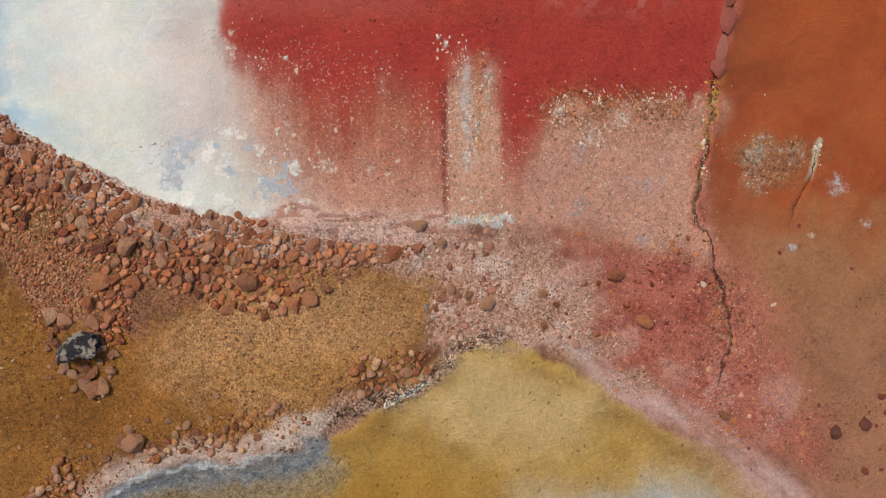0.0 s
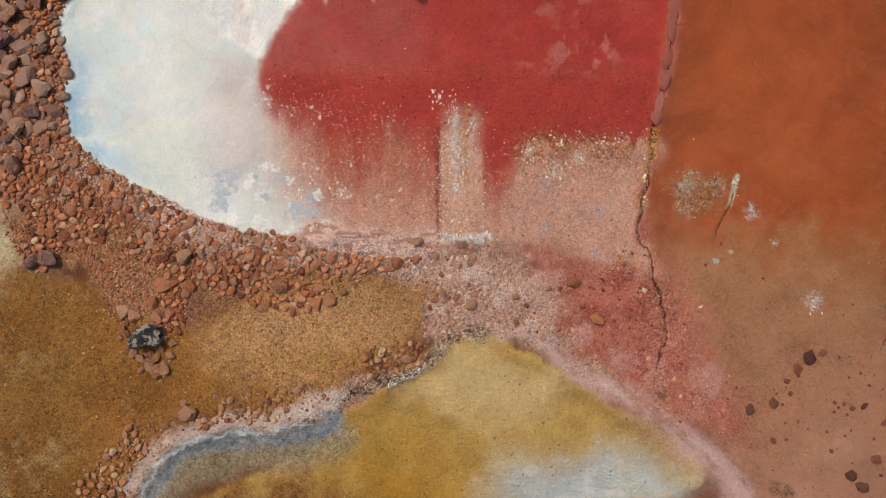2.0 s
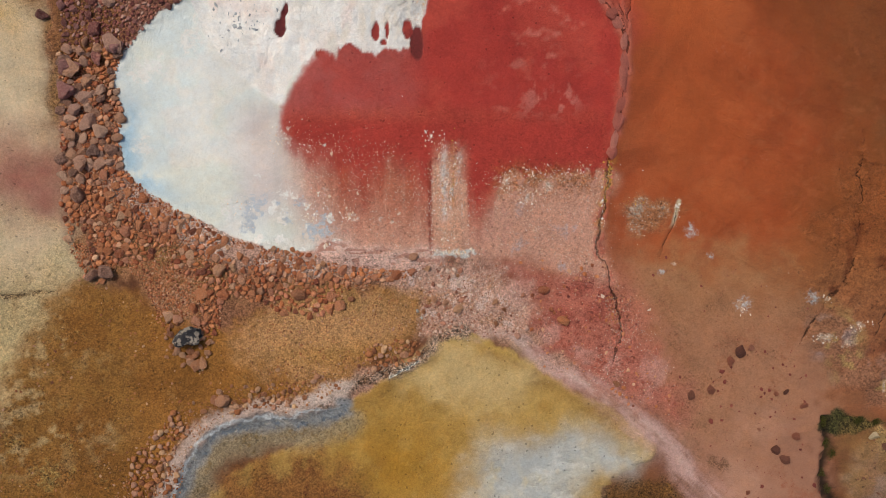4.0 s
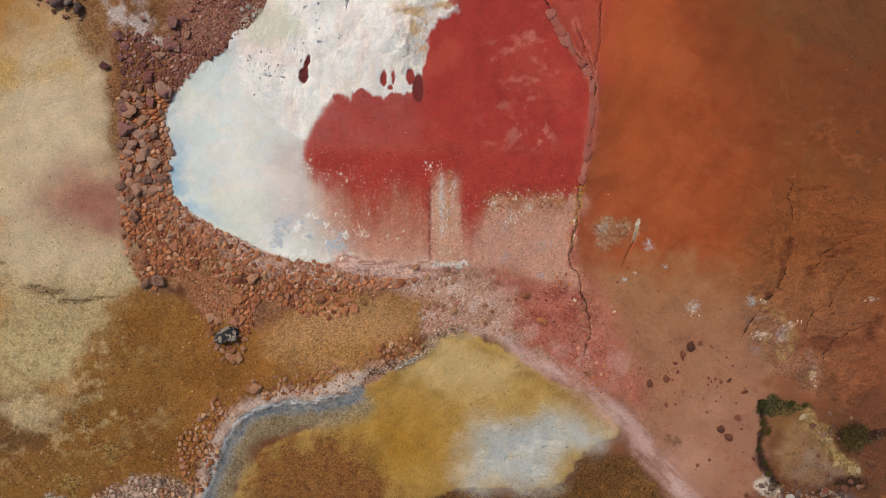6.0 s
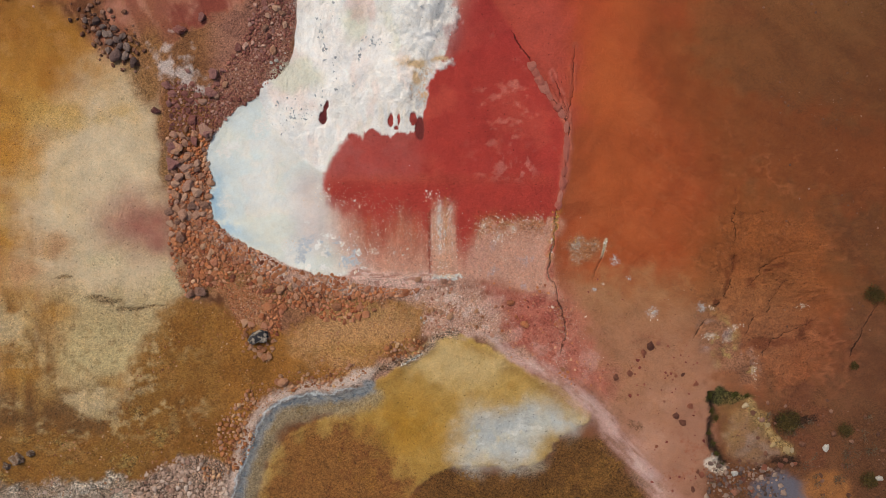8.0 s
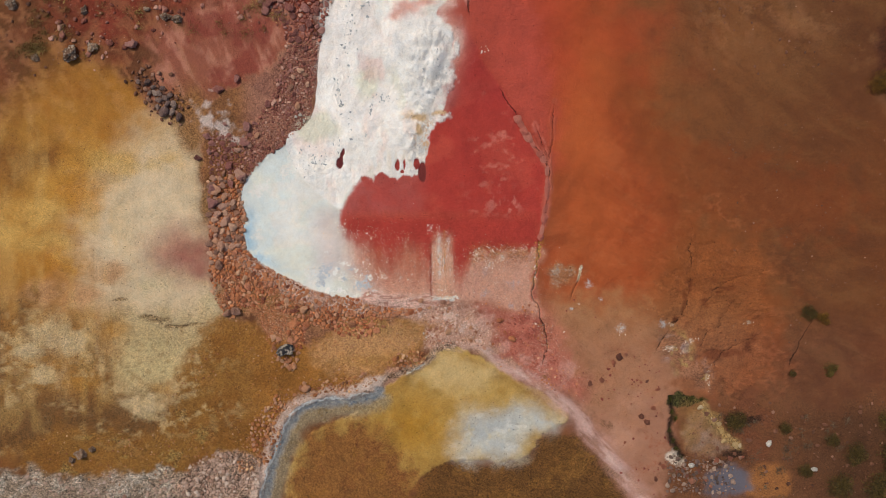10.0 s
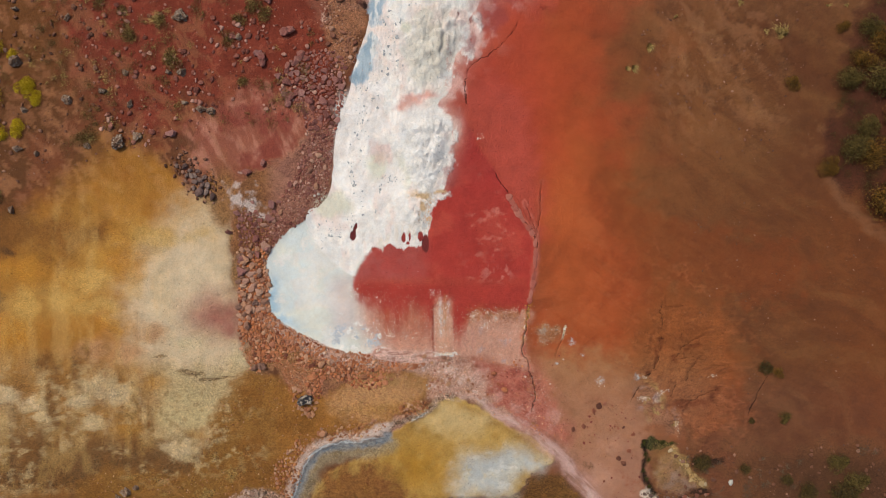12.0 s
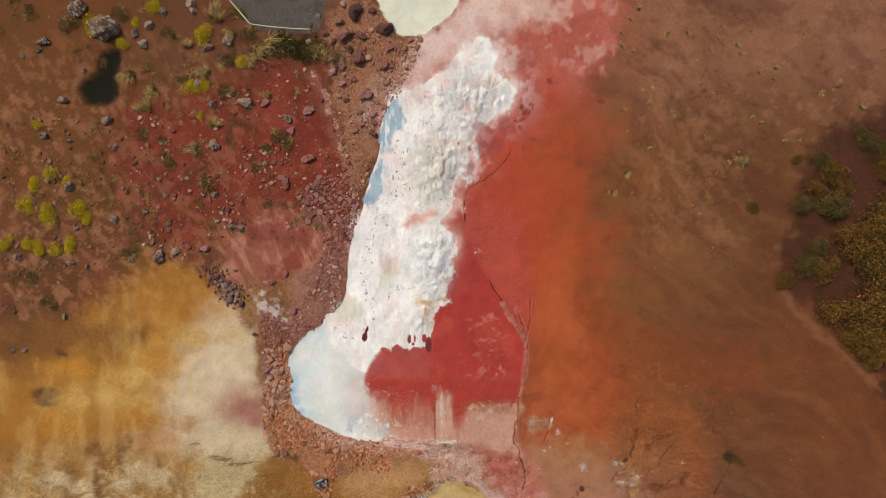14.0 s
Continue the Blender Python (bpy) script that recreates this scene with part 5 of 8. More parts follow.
# red drips running down over the salmon ground: how far each streak stays full red, and where it ends
STREAK_X = [-3.0, -2.6, -2.35, -2.0, -1.7, -1.4, -1.25, -1.1, -0.85, -0.7, -0.5, -0.25, -0.06, 0.02, 0.1, 0.62, 0.72, 0.85, 1.0, 1.15, 1.3, 3.3]
STREAK_TOP = [2.7, 2.55, 2.45, 2.35, 2.3, 2.15, 2.05, 2.1, 2.25, 2.4, 2.3, 2.2, 2.15, 1.6, 2.5, 2.4, 1.6, 1.5, 1.6, 1.75, 1.85, 1.85]
STREAK_END = [2.2, 1.9, 1.65, 1.5, 1.2, 0.6, 0.35, 0.4, 1.0, 1.5, 1.2, 0.7, 0.4, 0.3, 1.9, 1.9, 0.3, 0.25, 0.4, 0.9, 1.68, 1.68]
p = Patch(ZONES["salmon"], True, 0.5, 0.02, 0.3)
bend = p.x + 0.10 * (p.noise(0.5, 4, 33, 1.0, 0.5) - 0.5)
low, high = np.interp(bend, STREAK_X, STREAK_END), np.interp(bend, STREAK_X, STREAK_TOP)
fall = ease(p.y + 0.45 * (p.noise(0.16, 6, 96, 1.6, 0.6) - 0.5), low, high)
inner = ease(p.x + 0.3 * (p.noise(0.3, 5, 181) - 0.5), -2.75, -2.3) * ease(p.y, 0.25, 0.5) * ease(p.y, 3.0, 2.5) * ease(p.x, 3.15, 3.0)
strand = ease(p.noise(0.3, 5, 152, 2.2, 0.25), 0.3, 0.7)
paint(p, inner * ease(p.x + 0.4 * (p.noise(0.5, 4, 173) - 0.5), -2.7, -1.2) * ease(p.x, 0.05, -0.05) * ease(p.y + 0.3 * (p.noise(0.2, 5, 164, 1.6, 0.5) - 0.5), 0.3, 1.5) * (0.4 + 0.6 * strand) * 0.8, (176, 98, 74), grit=0.3)
paint(p, inner * fall * (0.6 + 0.4 * strand) * 0.95, (168, 80, 60), grit=0.27)
paint(p, inner * fall ** 2, (165, 58, 49), grit=0.22)
paint(p, inner * ease(p.x, 0.0, -0.6) * ease(p.x, -2.2, -1.5) * ease(p.noise(0.4, 5, 153, 2.2, 0.3), 0.5, 0.68) * ease(p.y, 0.4, 1.3) * ease(p.y, 2.0, 1.6) * 0.35, (178, 104, 72))
# pale column between two drips, its dark seam, and salt along the edge of the red
col = np.exp(-((p.x - 0.36 - 0.05 * (p.noise(0.4, 3, 35) - 0.5)) / 0.29) ** 4) * ease(p.y + 0.3 * (p.noise(0.1, 4, 99) - 0.5), 2.35, 1.9) * ease(p.y, 0.25, 0.35)
paint(p, col * 0.85, (202, 152, 128), grit=0.32, fleck=0.9)
stain(p, col * ease(p.noise(0.2, 5, 36, 2.0, 0.5), 0.48, 0.62) * ease(p.y, 0.8, 1.1) * 0.5, (198, 186, 178), fleck=0.8)
stain(p, col * ease(p.noise(0.2, 4, 37, 2.6, 0.3), 0.54, 0.68) * ease(p.y, 0.9, 1.4) * 0.6, (184, 124, 62))
paint(p, col * np.exp(-((p.x - 0.26 - 0.1 * (p.noise(0.3, 4, 176) - 0.5)) / 0.06) ** 2) * ease(p.y, 0.8, 1.1) * ease(p.noise(0.12, 5, 177), 0.4, 0.6) * 0.8, (208, 206, 206), crust=0.8)
paint(p, col * np.exp(-((p.x - 0.42 - 0.1 * (p.noise(0.3, 4, 178) - 0.5)) / 0.04) ** 2) * ease(p.y, 1.0, 1.4) * ease(p.noise(0.15, 5, 179), 0.35, 0.6) * 0.7, (188, 124, 60))
paint(p, col * np.exp(-((p.x - 0.53) / 0.06) ** 2) * ease(p.y, 1.4, 1.7) * ease(p.noise(0.12, 5, 180), 0.4, 0.6) * 0.7, (196, 188, 186), crust=0.8)
seam = np.exp(-((p.x - 0.02 - 0.05 * (p.noise(0.25, 4, 154) - 0.5)) / 0.03) ** 2) * ease(p.y, 0.25, 0.4) * ease(p.y, 2.2, 1.7)
paint(p, seam * ease(p.noise(0.08, 4, 155), 0.35, 0.55) * 0.8, (112, 44, 38), lift=-0.01)
edge = np.exp(-((p.y - 1.6 - 0.25 * (p.noise(0.3, 4, 38) - 0.5)) / 0.26) ** 2) * ease(p.x, 1.0, 1.3) * ease(p.x, 3.1, 2.8)
paint(p, edge * ease(p.noise(0.07, 5, 156), 0.3, 0.6) * 0.75, (172, 106, 66), fleck=0.7, grit=0.6)
for cx, cy, rx, ry in ((1.7, 1.3, 0.3, 0.22), (1.35, 1.6, 0.14, 0.12), (2.1, 1.5, 0.12, 0.16), (2.75, 1.75, 0.1, 0.14), (-1.35, 1.0, 0.2, 0.18), (-0.9, 0.95, 0.16, 0.12), (0.3, 0.6, 0.13, 0.06), (-2.0, 0.95, 0.3, 0.1), (-2.5, 2.35, 0.15, 0.3), (-1.85, 2.2, 0.05, 0.09), (0.02, 2.4, 0.06, 0.08), (3.75, 1.2, 0.3, 0.2)):
    spot = np.exp(-((p.x - cx) / rx) ** 2 - ((p.y - cy) / ry) ** 2) if cx < 3.5 else 0 * p.x
    stain(p, spot * ease(p.noise(0.14, 5, 39) + 0.2 * spot, 0.45, 0.75) * 0.45, (214, 200, 188), fleck=1.0)
stain(p, ease(p.noise(0.4, 5, 40), 0.5, 0.66) * p.fill(0.1) * ease(p.x, 1.0, 1.6) * ease(p.y, 1.5, 1.2) * 0.5, (176, 150, 146))
edge = np.exp(-((p.y - 2.15 - 0.5 * (p.noise(0.4, 4, 41) - 0.5)) / 0.3) ** 2) * ease(p.x, -2.9, -2.5) * ease(p.x, -0.5, -1.7)
paint(p, edge, None, fleck=0.6)
paint(p, p.fill(0.1) * ease(p.x, 0.0, -0.8) * ease(p.y, 2.2, 1.6) * 0.6, None, fleck=0.3)

# the sinter tongue
p = Patch(ZONES["tongue"], True, 1.2, 0.10, 0.6, 5, 0.3)
east = ease(p.x - 0.14 * p.y, -1.6, -0.7)
halo = np.exp(-(np.maximum(p.d, 0) / 0.4) ** 2) * np.maximum(east, ease(p.y, 11.4, 12.4)) * ease(p.y, 5.5, 6.5)
paint(p, halo * 0.7, (190, 122, 108))
paint(p, halo * ease(p.d, 0.5, 0.0) * (0.2 + 0.6 * ease(p.noise(0.35, 5, 161), 0.4, 0.62)), (218, 190, 180))
east = np.maximum(east, ease(p.y, 11.4, 12.4))
south = ease(p.y, 5.0, 4.4) * ease(p.x, -2.7, -1.8)
far = np.exp(-(np.maximum(p.d, 0) / 0.75) ** 2) * east * ease(p.y, 9.0, 10.5)
paint(p, far * (0.1 + 0.55 * ease(fbm(p.x, p.y, 0.45, 5, 144), 0.45, 0.62)), (222, 200, 194))
m = p.fill(0.08 + 0.3 * east + 0.15 * ease(p.y, 11.4, 12.4) + 0.2 * south * (1 - east) + 0.5 * ease(p.y, 4.7, 4.2) * (1 - south))
m = ease(m + 0.9 * (p.noise(0.3, 6, 142, 1.8, 0.6) - 0.5) * south, 0.15, 0.85)
m = ease(m + 1.5 * (fbm(p.x, p.y, 0.5, 5, 102, 0.6) - 0.5) * east, 0.32, 0.68)
m = m * ease(p.d, 0.5, 0.22)
paint(p, m, (236, 232, 227), grit=0.02, fleck=0.0, wet=0.1, crust=0.4)
mounds = sum(np.exp(-((p.x - cx) / rx) ** 2 - ((p.y - cy) / ry) ** 2) for cx, cy, rx, ry in ((0.15, 7.1, 0.75, 1.15), (0.3, 10.6, 0.9, 1.5), (1.4, 13.0, 1.3, 0.9), (-0.1, 4.9, 0.6, 0.8)))
mounds = np.clip(mounds, 0, 1)
knob = np.abs(2 * p.noise(0.42, 6, 48) - 1)
flow = p.noise(0.9, 6, 49, 1.3, 0.75)
deep = ease(-p.d, 0.0, 0.5)
H[p.s] += m * deep * (mounds * (0.05 + 0.34 * knob) + 0.12 * (flow - 0.5) + 0.05 * (p.noise(0.16, 4, 174) - 0.5))
paint(p, m * mounds, None, crust=0.9, wet=0.0, grit=0.12)
paint(p, m * ease(flow, 0.5, 0.62) * 0.7, (234, 229, 225))
paint(p, m * ease(flow, 0.48, 0.36) * 0.6, (220, 213, 208))
# grey in the hollows between knobs: their shade is put into the colour
paint(p, m * mounds * ease(knob, 0.2, 0.04) * 0.75, (184, 178, 174))
paint(p, m * mounds * ease(p.noise(0.25, 6, 50), 0.5, 0.62) * 0.6, (200, 198, 196))
paint(p, m * np.exp(-((p.x - 0.0) / 0.75) ** 2 - ((p.y - 10.4) / 1.5) ** 2) * (0.4 + 0.6 * ease(p.noise(0.5, 6, 51), 0.4, 0.6)) * 0.75, (198, 190, 174))
stain(p, m * np.exp(-((p.x - 0.5) / 0.5) ** 2 - ((p.y - 9.6) / 1.4) ** 2) * ease(p.noise(0.3, 5, 118), 0.35, 0.6) * 0.6, (206, 178, 168))
paint(p, m * np.exp(-((p.x + 0.75) / 0.35) ** 2 - ((p.y - 6.6) / 0.7) ** 2) * 0.75, (212, 211, 184))
paint(p, m * ease(p.noise(1.1, 6, 52, 1.4, 0.7), 0.5, 0.64) * 0.7, (230, 212, 204))
paint(p, m * ease(p.noise(0.6, 6, 103, 1.5, 0.7), 0.54, 0.66) * 0.35, (208, 210, 210))
stain(p, m * np.exp(-((p.x + 0.1) / 0.45) ** 2 - ((p.y - 5.0) / 0.6) ** 2) * ease(p.noise(0.2, 5, 53), 0.35, 0.6) * 0.7, (204, 170, 138), crust=1.0)
dabs("tongue_white", (236, 231, 227), 0.8, 0.9, 0.5, 1.5, 0.5, 17)
dabs("tongue_green", (214, 212, 190), 0.7, 0.7, 0.4, 1.2, 0.7, 18)
dabs("tongue_grey", (214, 209, 198), 0.85, 0.9, 0.4, 1.2, 0.7, 19, grit=0.15, crust=0.6)
dabs("tongue_grey", (192, 190, 184), 0.25, 1.2, 0.2, 1.2, 0.7, 20, over=True)
dabs("mound", (231, 229, 227), 0.85, 0.8, 0.3, 1.0, 1.0, 21, crust=0.55, lift=0.05)
dabs("mound", (204, 204, 206), 0.3, 1.3, 0.15, 1.0, 1.0, 22, over=True)
dabs("tongue_pink", (204, 150, 138), 0.9, 0.9, 0.3, 0.8, 1.2, 23, fade=(0.05, 0.95), crust=0.2)
dabs("tongue_tan", (208, 176, 134), 0.9, 1.0, 0.2, 0.8, 1.2, 24, crust=1.0)
for name in ("blue_upper", "blue_lower"):
    q, m = area(name, 0.16, (146, 168, 184), 0.95, 0.22, 0.4, 25, rag=0.5, grit=0.05, wet=0.3, crust=0.2)
    paint(q, m * ease(q.noise(0.4, 6, 26, 1.6, 0.5), 0.52, 0.68) * 0.6, (176, 190, 198))
    paint(q, m * ease(q.noise(0.35, 6, 27, 2.4, 0.5), 0.6, 0.68) * 0.8, (224, 223, 220))
    paint(q, m * ease(q.noise(0.3, 5, 29), 0.42, 0.34) * 0.5, (126, 150, 168))
dabs("tongue_blush", (222, 186, 178), 0.5, 1.3, 0.25, 1.2, 0.8, 46, fade=(0.2, 0.9), crust=0.8)
dabs("tongue_edge", (236, 232, 228), 0.9, 1.3, 0.2, 1.0, 1.0, 47, fade=(0.25, 0.8), crust=1.0, lift=0.04)
dabs("pits", (120, 44, 38), 0.7, 1.6, 0.1, 1.0, 1.0, 51, fade=(0.25, 0.8), grit=0.3, lift=-0.03)
dabs("mauve_mud", (146, 66, 64), 0.65, 1.0, 0.4, 1.0, 1.0, 27)
dabs("finger", (226, 218, 208), 0.95, 0.7, 0.15, 1.5, 0.5, 28)
dabs("salt_chip", (232, 228, 220), 1.0, 0.7, 0.1, 1.0, 1.0, 29, crust=1.0, lift=0.01)
# holes in the white where the red mud shows
for cx, cy, rx, ry, tint in ((-2.60, 4.26, 0.10, 0.15, (98, 40, 42)), (-2.54, 4.45, 0.06, 0.14, (104, 44, 44)), (-2.50, 4.58, 0.05, 0.12, (98, 40, 42)), (-0.21, 4.00, 0.12, 0.30, (108, 44, 42)),
                             (-0.38, 4.22, 0.09, 0.17, (152, 58, 52)), (-0.93, 4.2, 0.07, 0.16, (152, 58, 52)), (-0.72, 4.22, 0.04, 0.15, (152, 58, 52)), (-0.8, 4.02, 0.06, 0.06, (152, 58, 52))):
    u, v = p.x - cx + 0.08 * (p.noise(0.12, 4, 57) - 0.5), p.y - cy + 0.06 * (p.noise(0.12, 4, 58) - 0.5)
    paint(p, 1 - ease((u / rx) ** 2 + (v / ry) ** 2, 0.8, 1.15), tint, wet=0.1, lift=-0.03)
p, m = area("milky_pool", 0.04, (204, 203, 184), 1.0, 0.10, 0.3, grit=0.0, fleck=0.0, wet=0.5, crust=0.0, lift=-0.04)

# salt shore and the gritty saddle
dabs("rim_ground", (178, 136, 114), 0.9, 0.7, 0.3, 1.0, 1.0, 44, fade=(0.1, 0.7), grit=0.5)
p, m = area("saddle", 0.4, (200, 158, 140), 0.9, 0.2, 0.4, rag=0.5, grit=0.36, fleck=0.35, crust=0.5)
stain(p, m * ease(p.noise(0.35, 6, 58), 0.5, 0.62) * 0.6, (184, 138, 110), grit=0.55)
stain(p, m * ease(p.noise(0.25, 6, 59), 0.55, 0.66) * 0.8, (210, 180, 168), fleck=0.6)
p, m = trail("pool_shore", 0.19, 0.1, (208, 172, 160), 0.85, 0.07, 0.2, lift=0.02)
stain(p, m * ease(p.noise(0.12, 5, 105, 0.5, 2.0), 0.5, 0.6), (176, 130, 116))
p, m = trail("bracket_base", 0.045, 0.035, (216, 214, 210), 1.0, 0.12, 0.12, crust=1.0, lift=0.006)
p, m = trail("bracket_side", 0.03, 0.03, (140, 66, 50), 0.6, 0.05, 0.12, fleck=1.0)

# southern lobe, its rims and the mineral stream
p, m = area("brown_south", 0.3, (110, 74, 36), 0.98, 0.15, 0.5, rag=0.6, grit=0.5)
stain(p, m * ease(p.noise(0.4, 6, 106), 0.5, 0.66) * 0.6, (132, 92, 44))
p, m = area("lobe", 0.06, (184, 148, 84), 1.0, 0.12, 0.35, seed=6, grit=0.18, crust=0.6, lift=0.03)
paint(p, m * np.exp(-((p.x + 0.6) / 1.4) ** 2 - ((p.y + 3.4) / 1.1) ** 2) * 0.85, (168, 120, 36))
paint(p, m * ease(p.noise(0.5, 6, 60), 0.45, 0.68) * 0.4, (156, 116, 50))
paint(p, m * ease(p.noise(0.25, 6, 107), 0.5, 0.68) * 0.35, (188, 152, 84))
paint(p, m * np.exp(-((p.d + 0.16) / 0.14) ** 2) * (0.2 + 0.4 * ease(p.noise(0.3, 5, 108), 0.35, 0.65)) * ease(p.y, -3.2, -2.4), (146, 108, 56))
paint(p, m * np.exp(-((p.d + 0.04) / 0.06) ** 2) * ease(p.y, -2.0, -1.5) * 0.7, (186, 152, 80))
p, m = area("lobe_tip", 0.8, (200, 172, 122), 0.85, 0.15, 0.5, rag=0.4, grit=0.15)
p, m = area("lobe_brown", 0.9, (146, 96, 50), 0.95, 0.25, 0.5, rag=0.5, grit=0.4, crust=0.9)
stain(p, m * ease(p.noise(0.4, 6, 140, 1.0, 0.7), 0.5, 0.64) * 0.45, (126, 76, 42))
stain(p, m * ease(p.noise(0.4, 6, 141, 1.0, 0.7), 0.54, 0.66) * 0.5, (150, 102, 46))
p, m = area("white_lobe", 0.75, (194, 192, 182), 0.97, 0.3, 0.9, rag=0.15, grit=0.12, crust=0.8)
paint(p, m * ease(p.noise(0.45, 6, 61), 0.45, 0.66) * 0.6, (172, 178, 182))
paint(p, m * ease(p.noise(0.3, 6, 109), 0.54, 0.68) * 0.5, (208, 190, 146))
paint(p, m * ease(p.noise(0.25, 6, 158, 0.6, 1.4), 0.56, 0.68) * 0.5, (214, 212, 206))
outer = lambda far: shifted(LINES["stream"], far)
p, m = trail(outer(-0.22), 0.24, 0.16, (156, 140, 112), 0.8, 0.12, 0.25, crust=0.8, grit=0.4)
stain(p, m * ease(p.noise(0.16, 5, 63), 0.5, 0.62) * 0.6, (132, 108, 74))
p, m = trail(outer(0.26), 0.15, 0.09, (198, 172, 158), 0.95, 0.14, 0.25, crust=0.5, grit=0.25, lift=0.02)
stain(p, m * ease(p.noise(0.2, 6, 110), 0.52, 0.66) * 0.5, (166, 132, 112))
p, m = trail("stream", 0.12, 0.1, (132, 134, 136), 0.95, 0.10, 0.25, grit=0.3, crust=1.0, wet=0.3, lift=-0.05)
stain(p, m * ease(p.noise(0.14, 5, 62), 0.5, 0.62) * 0.6, (104, 112, 122))
stain(p, m * ease(p.noise(0.2, 5, 157), 0.54, 0.66) * 0.6, (160, 156, 150))
p, m = trail(outer(0.12), 0.025, 0.03, (206, 210, 212), 0.9, 0.1, 0.2, crust=0.4)
p, m = trail("lobe_rim_west", 0.10, 0.08, (186, 156, 136), 0.85, 0.1, 0.2, grit=0.9, fleck=0.4, crust=1.0, lift=0.03)
stain(p, m * ease(p.noise(0.16, 6, 111), 0.52, 0.62) * 0.8, (130, 96, 72))
p = Patch(LINES["lobe_rim_east"], False, 1.4, 0.12, 0.4)
wide = np.exp(-(p.d / (0.08 + 0.08 * np.clip(p.x - 1.2, 0, 2.6))) ** 2) * ease(p.x, 0.9, 2.4)
flow = fbm(0.74 * p.x - 0.67 * p.y, 6.0 * (0.67 * p.x + 0.74 * p.y), 0.8, 7, 136, 0.62)
paint(p, wide * (0.2 + 0.7 * ease(flow, 0.4, 0.62)) * 0.6, (190, 134, 124), grit=0.3, crust=0.5)
paint(p, np.exp(-((p.d - 0.05) / (0.07 + 0.05 * np.clip(p.x - 1.2, 0, 2.6))) ** 2) * ease(p.x, 0.5, 1.4) * (0.4 + 0.6 * ease(flow, 0.42, 0.6)) * 0.6, (200, 170, 162), grit=0.16, lift=0.02)
paint(p, wide * ease(flow, 0.46, 0.34) * ease(p.x, 2.2, 3.2) * 0.5, (168, 130, 112), grit=0.4)
paint(p, np.exp(-(p.d / 0.05) ** 2) * ease(p.noise(0.3, 5, 125), 0.35, 0.6) * 0.35, (210, 186, 178), grit=0.14, lift=0.012)
dabs("bend_crust", (204, 182, 170), 0.9, 0.8, 0.2, 1.0, 1.0, 42, fade=(0.1, 0.7), grit=0.25, crust=0.4)
dabs("bend_blue", (140, 144, 148), 0.85, 0.8, 0.2, 1.0, 1.0, 43, fade=(0.1, 0.8), crust=0.8)
trail([(-0.68, -1.84), (-0.45, -1.73), (-0.19, -1.57)], 0.022, 0.02, (214, 213, 204), 0.95, 0.06, 0.12, crust=0.5, lift=0.01)
dabs("fan_stain", (150, 72, 60), 0.6, 0.9, 0.2, 1.0, 1.0, 40, fade=(0.1, 0.9), grit=0.4)
dabs("fan_pale", (198, 152, 140), 0.5, 1.4, 0.2, 1.0, 1.0, 41, fade=(0.1, 0.9))

trail("pale_scar", 0.14, 0.22, (158, 104, 84), 0.5, 0.25, 0.4)
p = Patch(LINES["pale_scar"], False, 0.8, 0.2, 0.4)
stain(p, np.exp(-(p.d / 0.34) ** 2) * ease(p.noise(0.5, 5, 131, 1.0, 0.6), 0.36, 0.6) * 0.6, (200, 164, 146))

# north: the grey path, the dark hollow and the heath
p, m = area("grey_path", 0.05, (94, 87, 80), 1.0, 0.03, 0.3, grit=0.4)
paint(p, m * ease(p.noise(0.7, 6, 113), 0.5, 0.66) * 0.6, (78, 70, 64))
p, m = area("dark_hollow", 0.16, (26, 24, 9), 0.98, 0.12, 0.4, grit=0.5, wet=0.0, lift=-0.12)
p, m = area("heath_soil", 0.8, (78, 42, 32), 0.9, 0.4, 0.8, rag=0.6, grit=0.35)
p, m = trail("heath_edge", 0.12, 0.2, (146, 104, 82), 0.4, 0.25, 0.4)

# south-east gully
p, m = area("scrub_se", 0.9, (112, 72, 46), 0.7, 0.4, 0.7, rag=0.7, grit=0.35)
paint(p, m * ease(p.x + 1.5 * (p.noise(1.2, 5, 184) - 0.5), 9.8, 12.4) * ease(p.y, -2.4, -3.4) * 0.9, (70, 46, 30), grit=0.4)
stain(p, m * ease(p.noise(0.4, 6, 114), 0.54, 0.66) * 0.4, (110, 70, 46))
p, m = area("gully_clay", 0.35, (152, 114, 84), 0.85, 0.1, 0.3, rag=0.6, grit=0.22, crust=0.6)
paint(p, m * ease(p.noise(0.4, 5, 124), 0.42, 0.62) * 0.5, (154, 134, 126))
H[p.s] += 0.16 * m * p.noise(0.8, 4, 163)
area("white_chip", 0.1, (204, 188, 172), 0.95, 0.08, 0.15, rag=0.6)
area("green_strip", 0.14, (62, 68, 30), 0.9, 0.1, 0.2, rag=0.8, grit=0.8)
area("orange_pit", 0.16, (150, 98, 56), 0.9, 0.1, 0.3, rag=0.3)
area("blue_puddle", 0.25, (92, 92, 104), 0.9, 0.15, 0.2, rag=0.2, grit=0.12, wet=0.5, lift=-0.03)
trail("dark_gully", 0.07, 0.06, (36, 26, 20), 0.95, 0.12, 0.2, lift=-0.10)
trail("yellow_ridge", 0.12, 0.12, (190, 158, 104), 0.8, 0.16, 0.2, crust=1.0, grit=0.6, lift=0.03)
p, m = area("grey_flake", 0.3, (164, 116, 88), 0.7, 0.2, 0.3, rag=0.5, fleck=0.5, grit=0.5)
stain(p, m * ease(p.noise(0.2, 6, 115), 0.45, 0.6) * 0.6, (174, 160, 146))
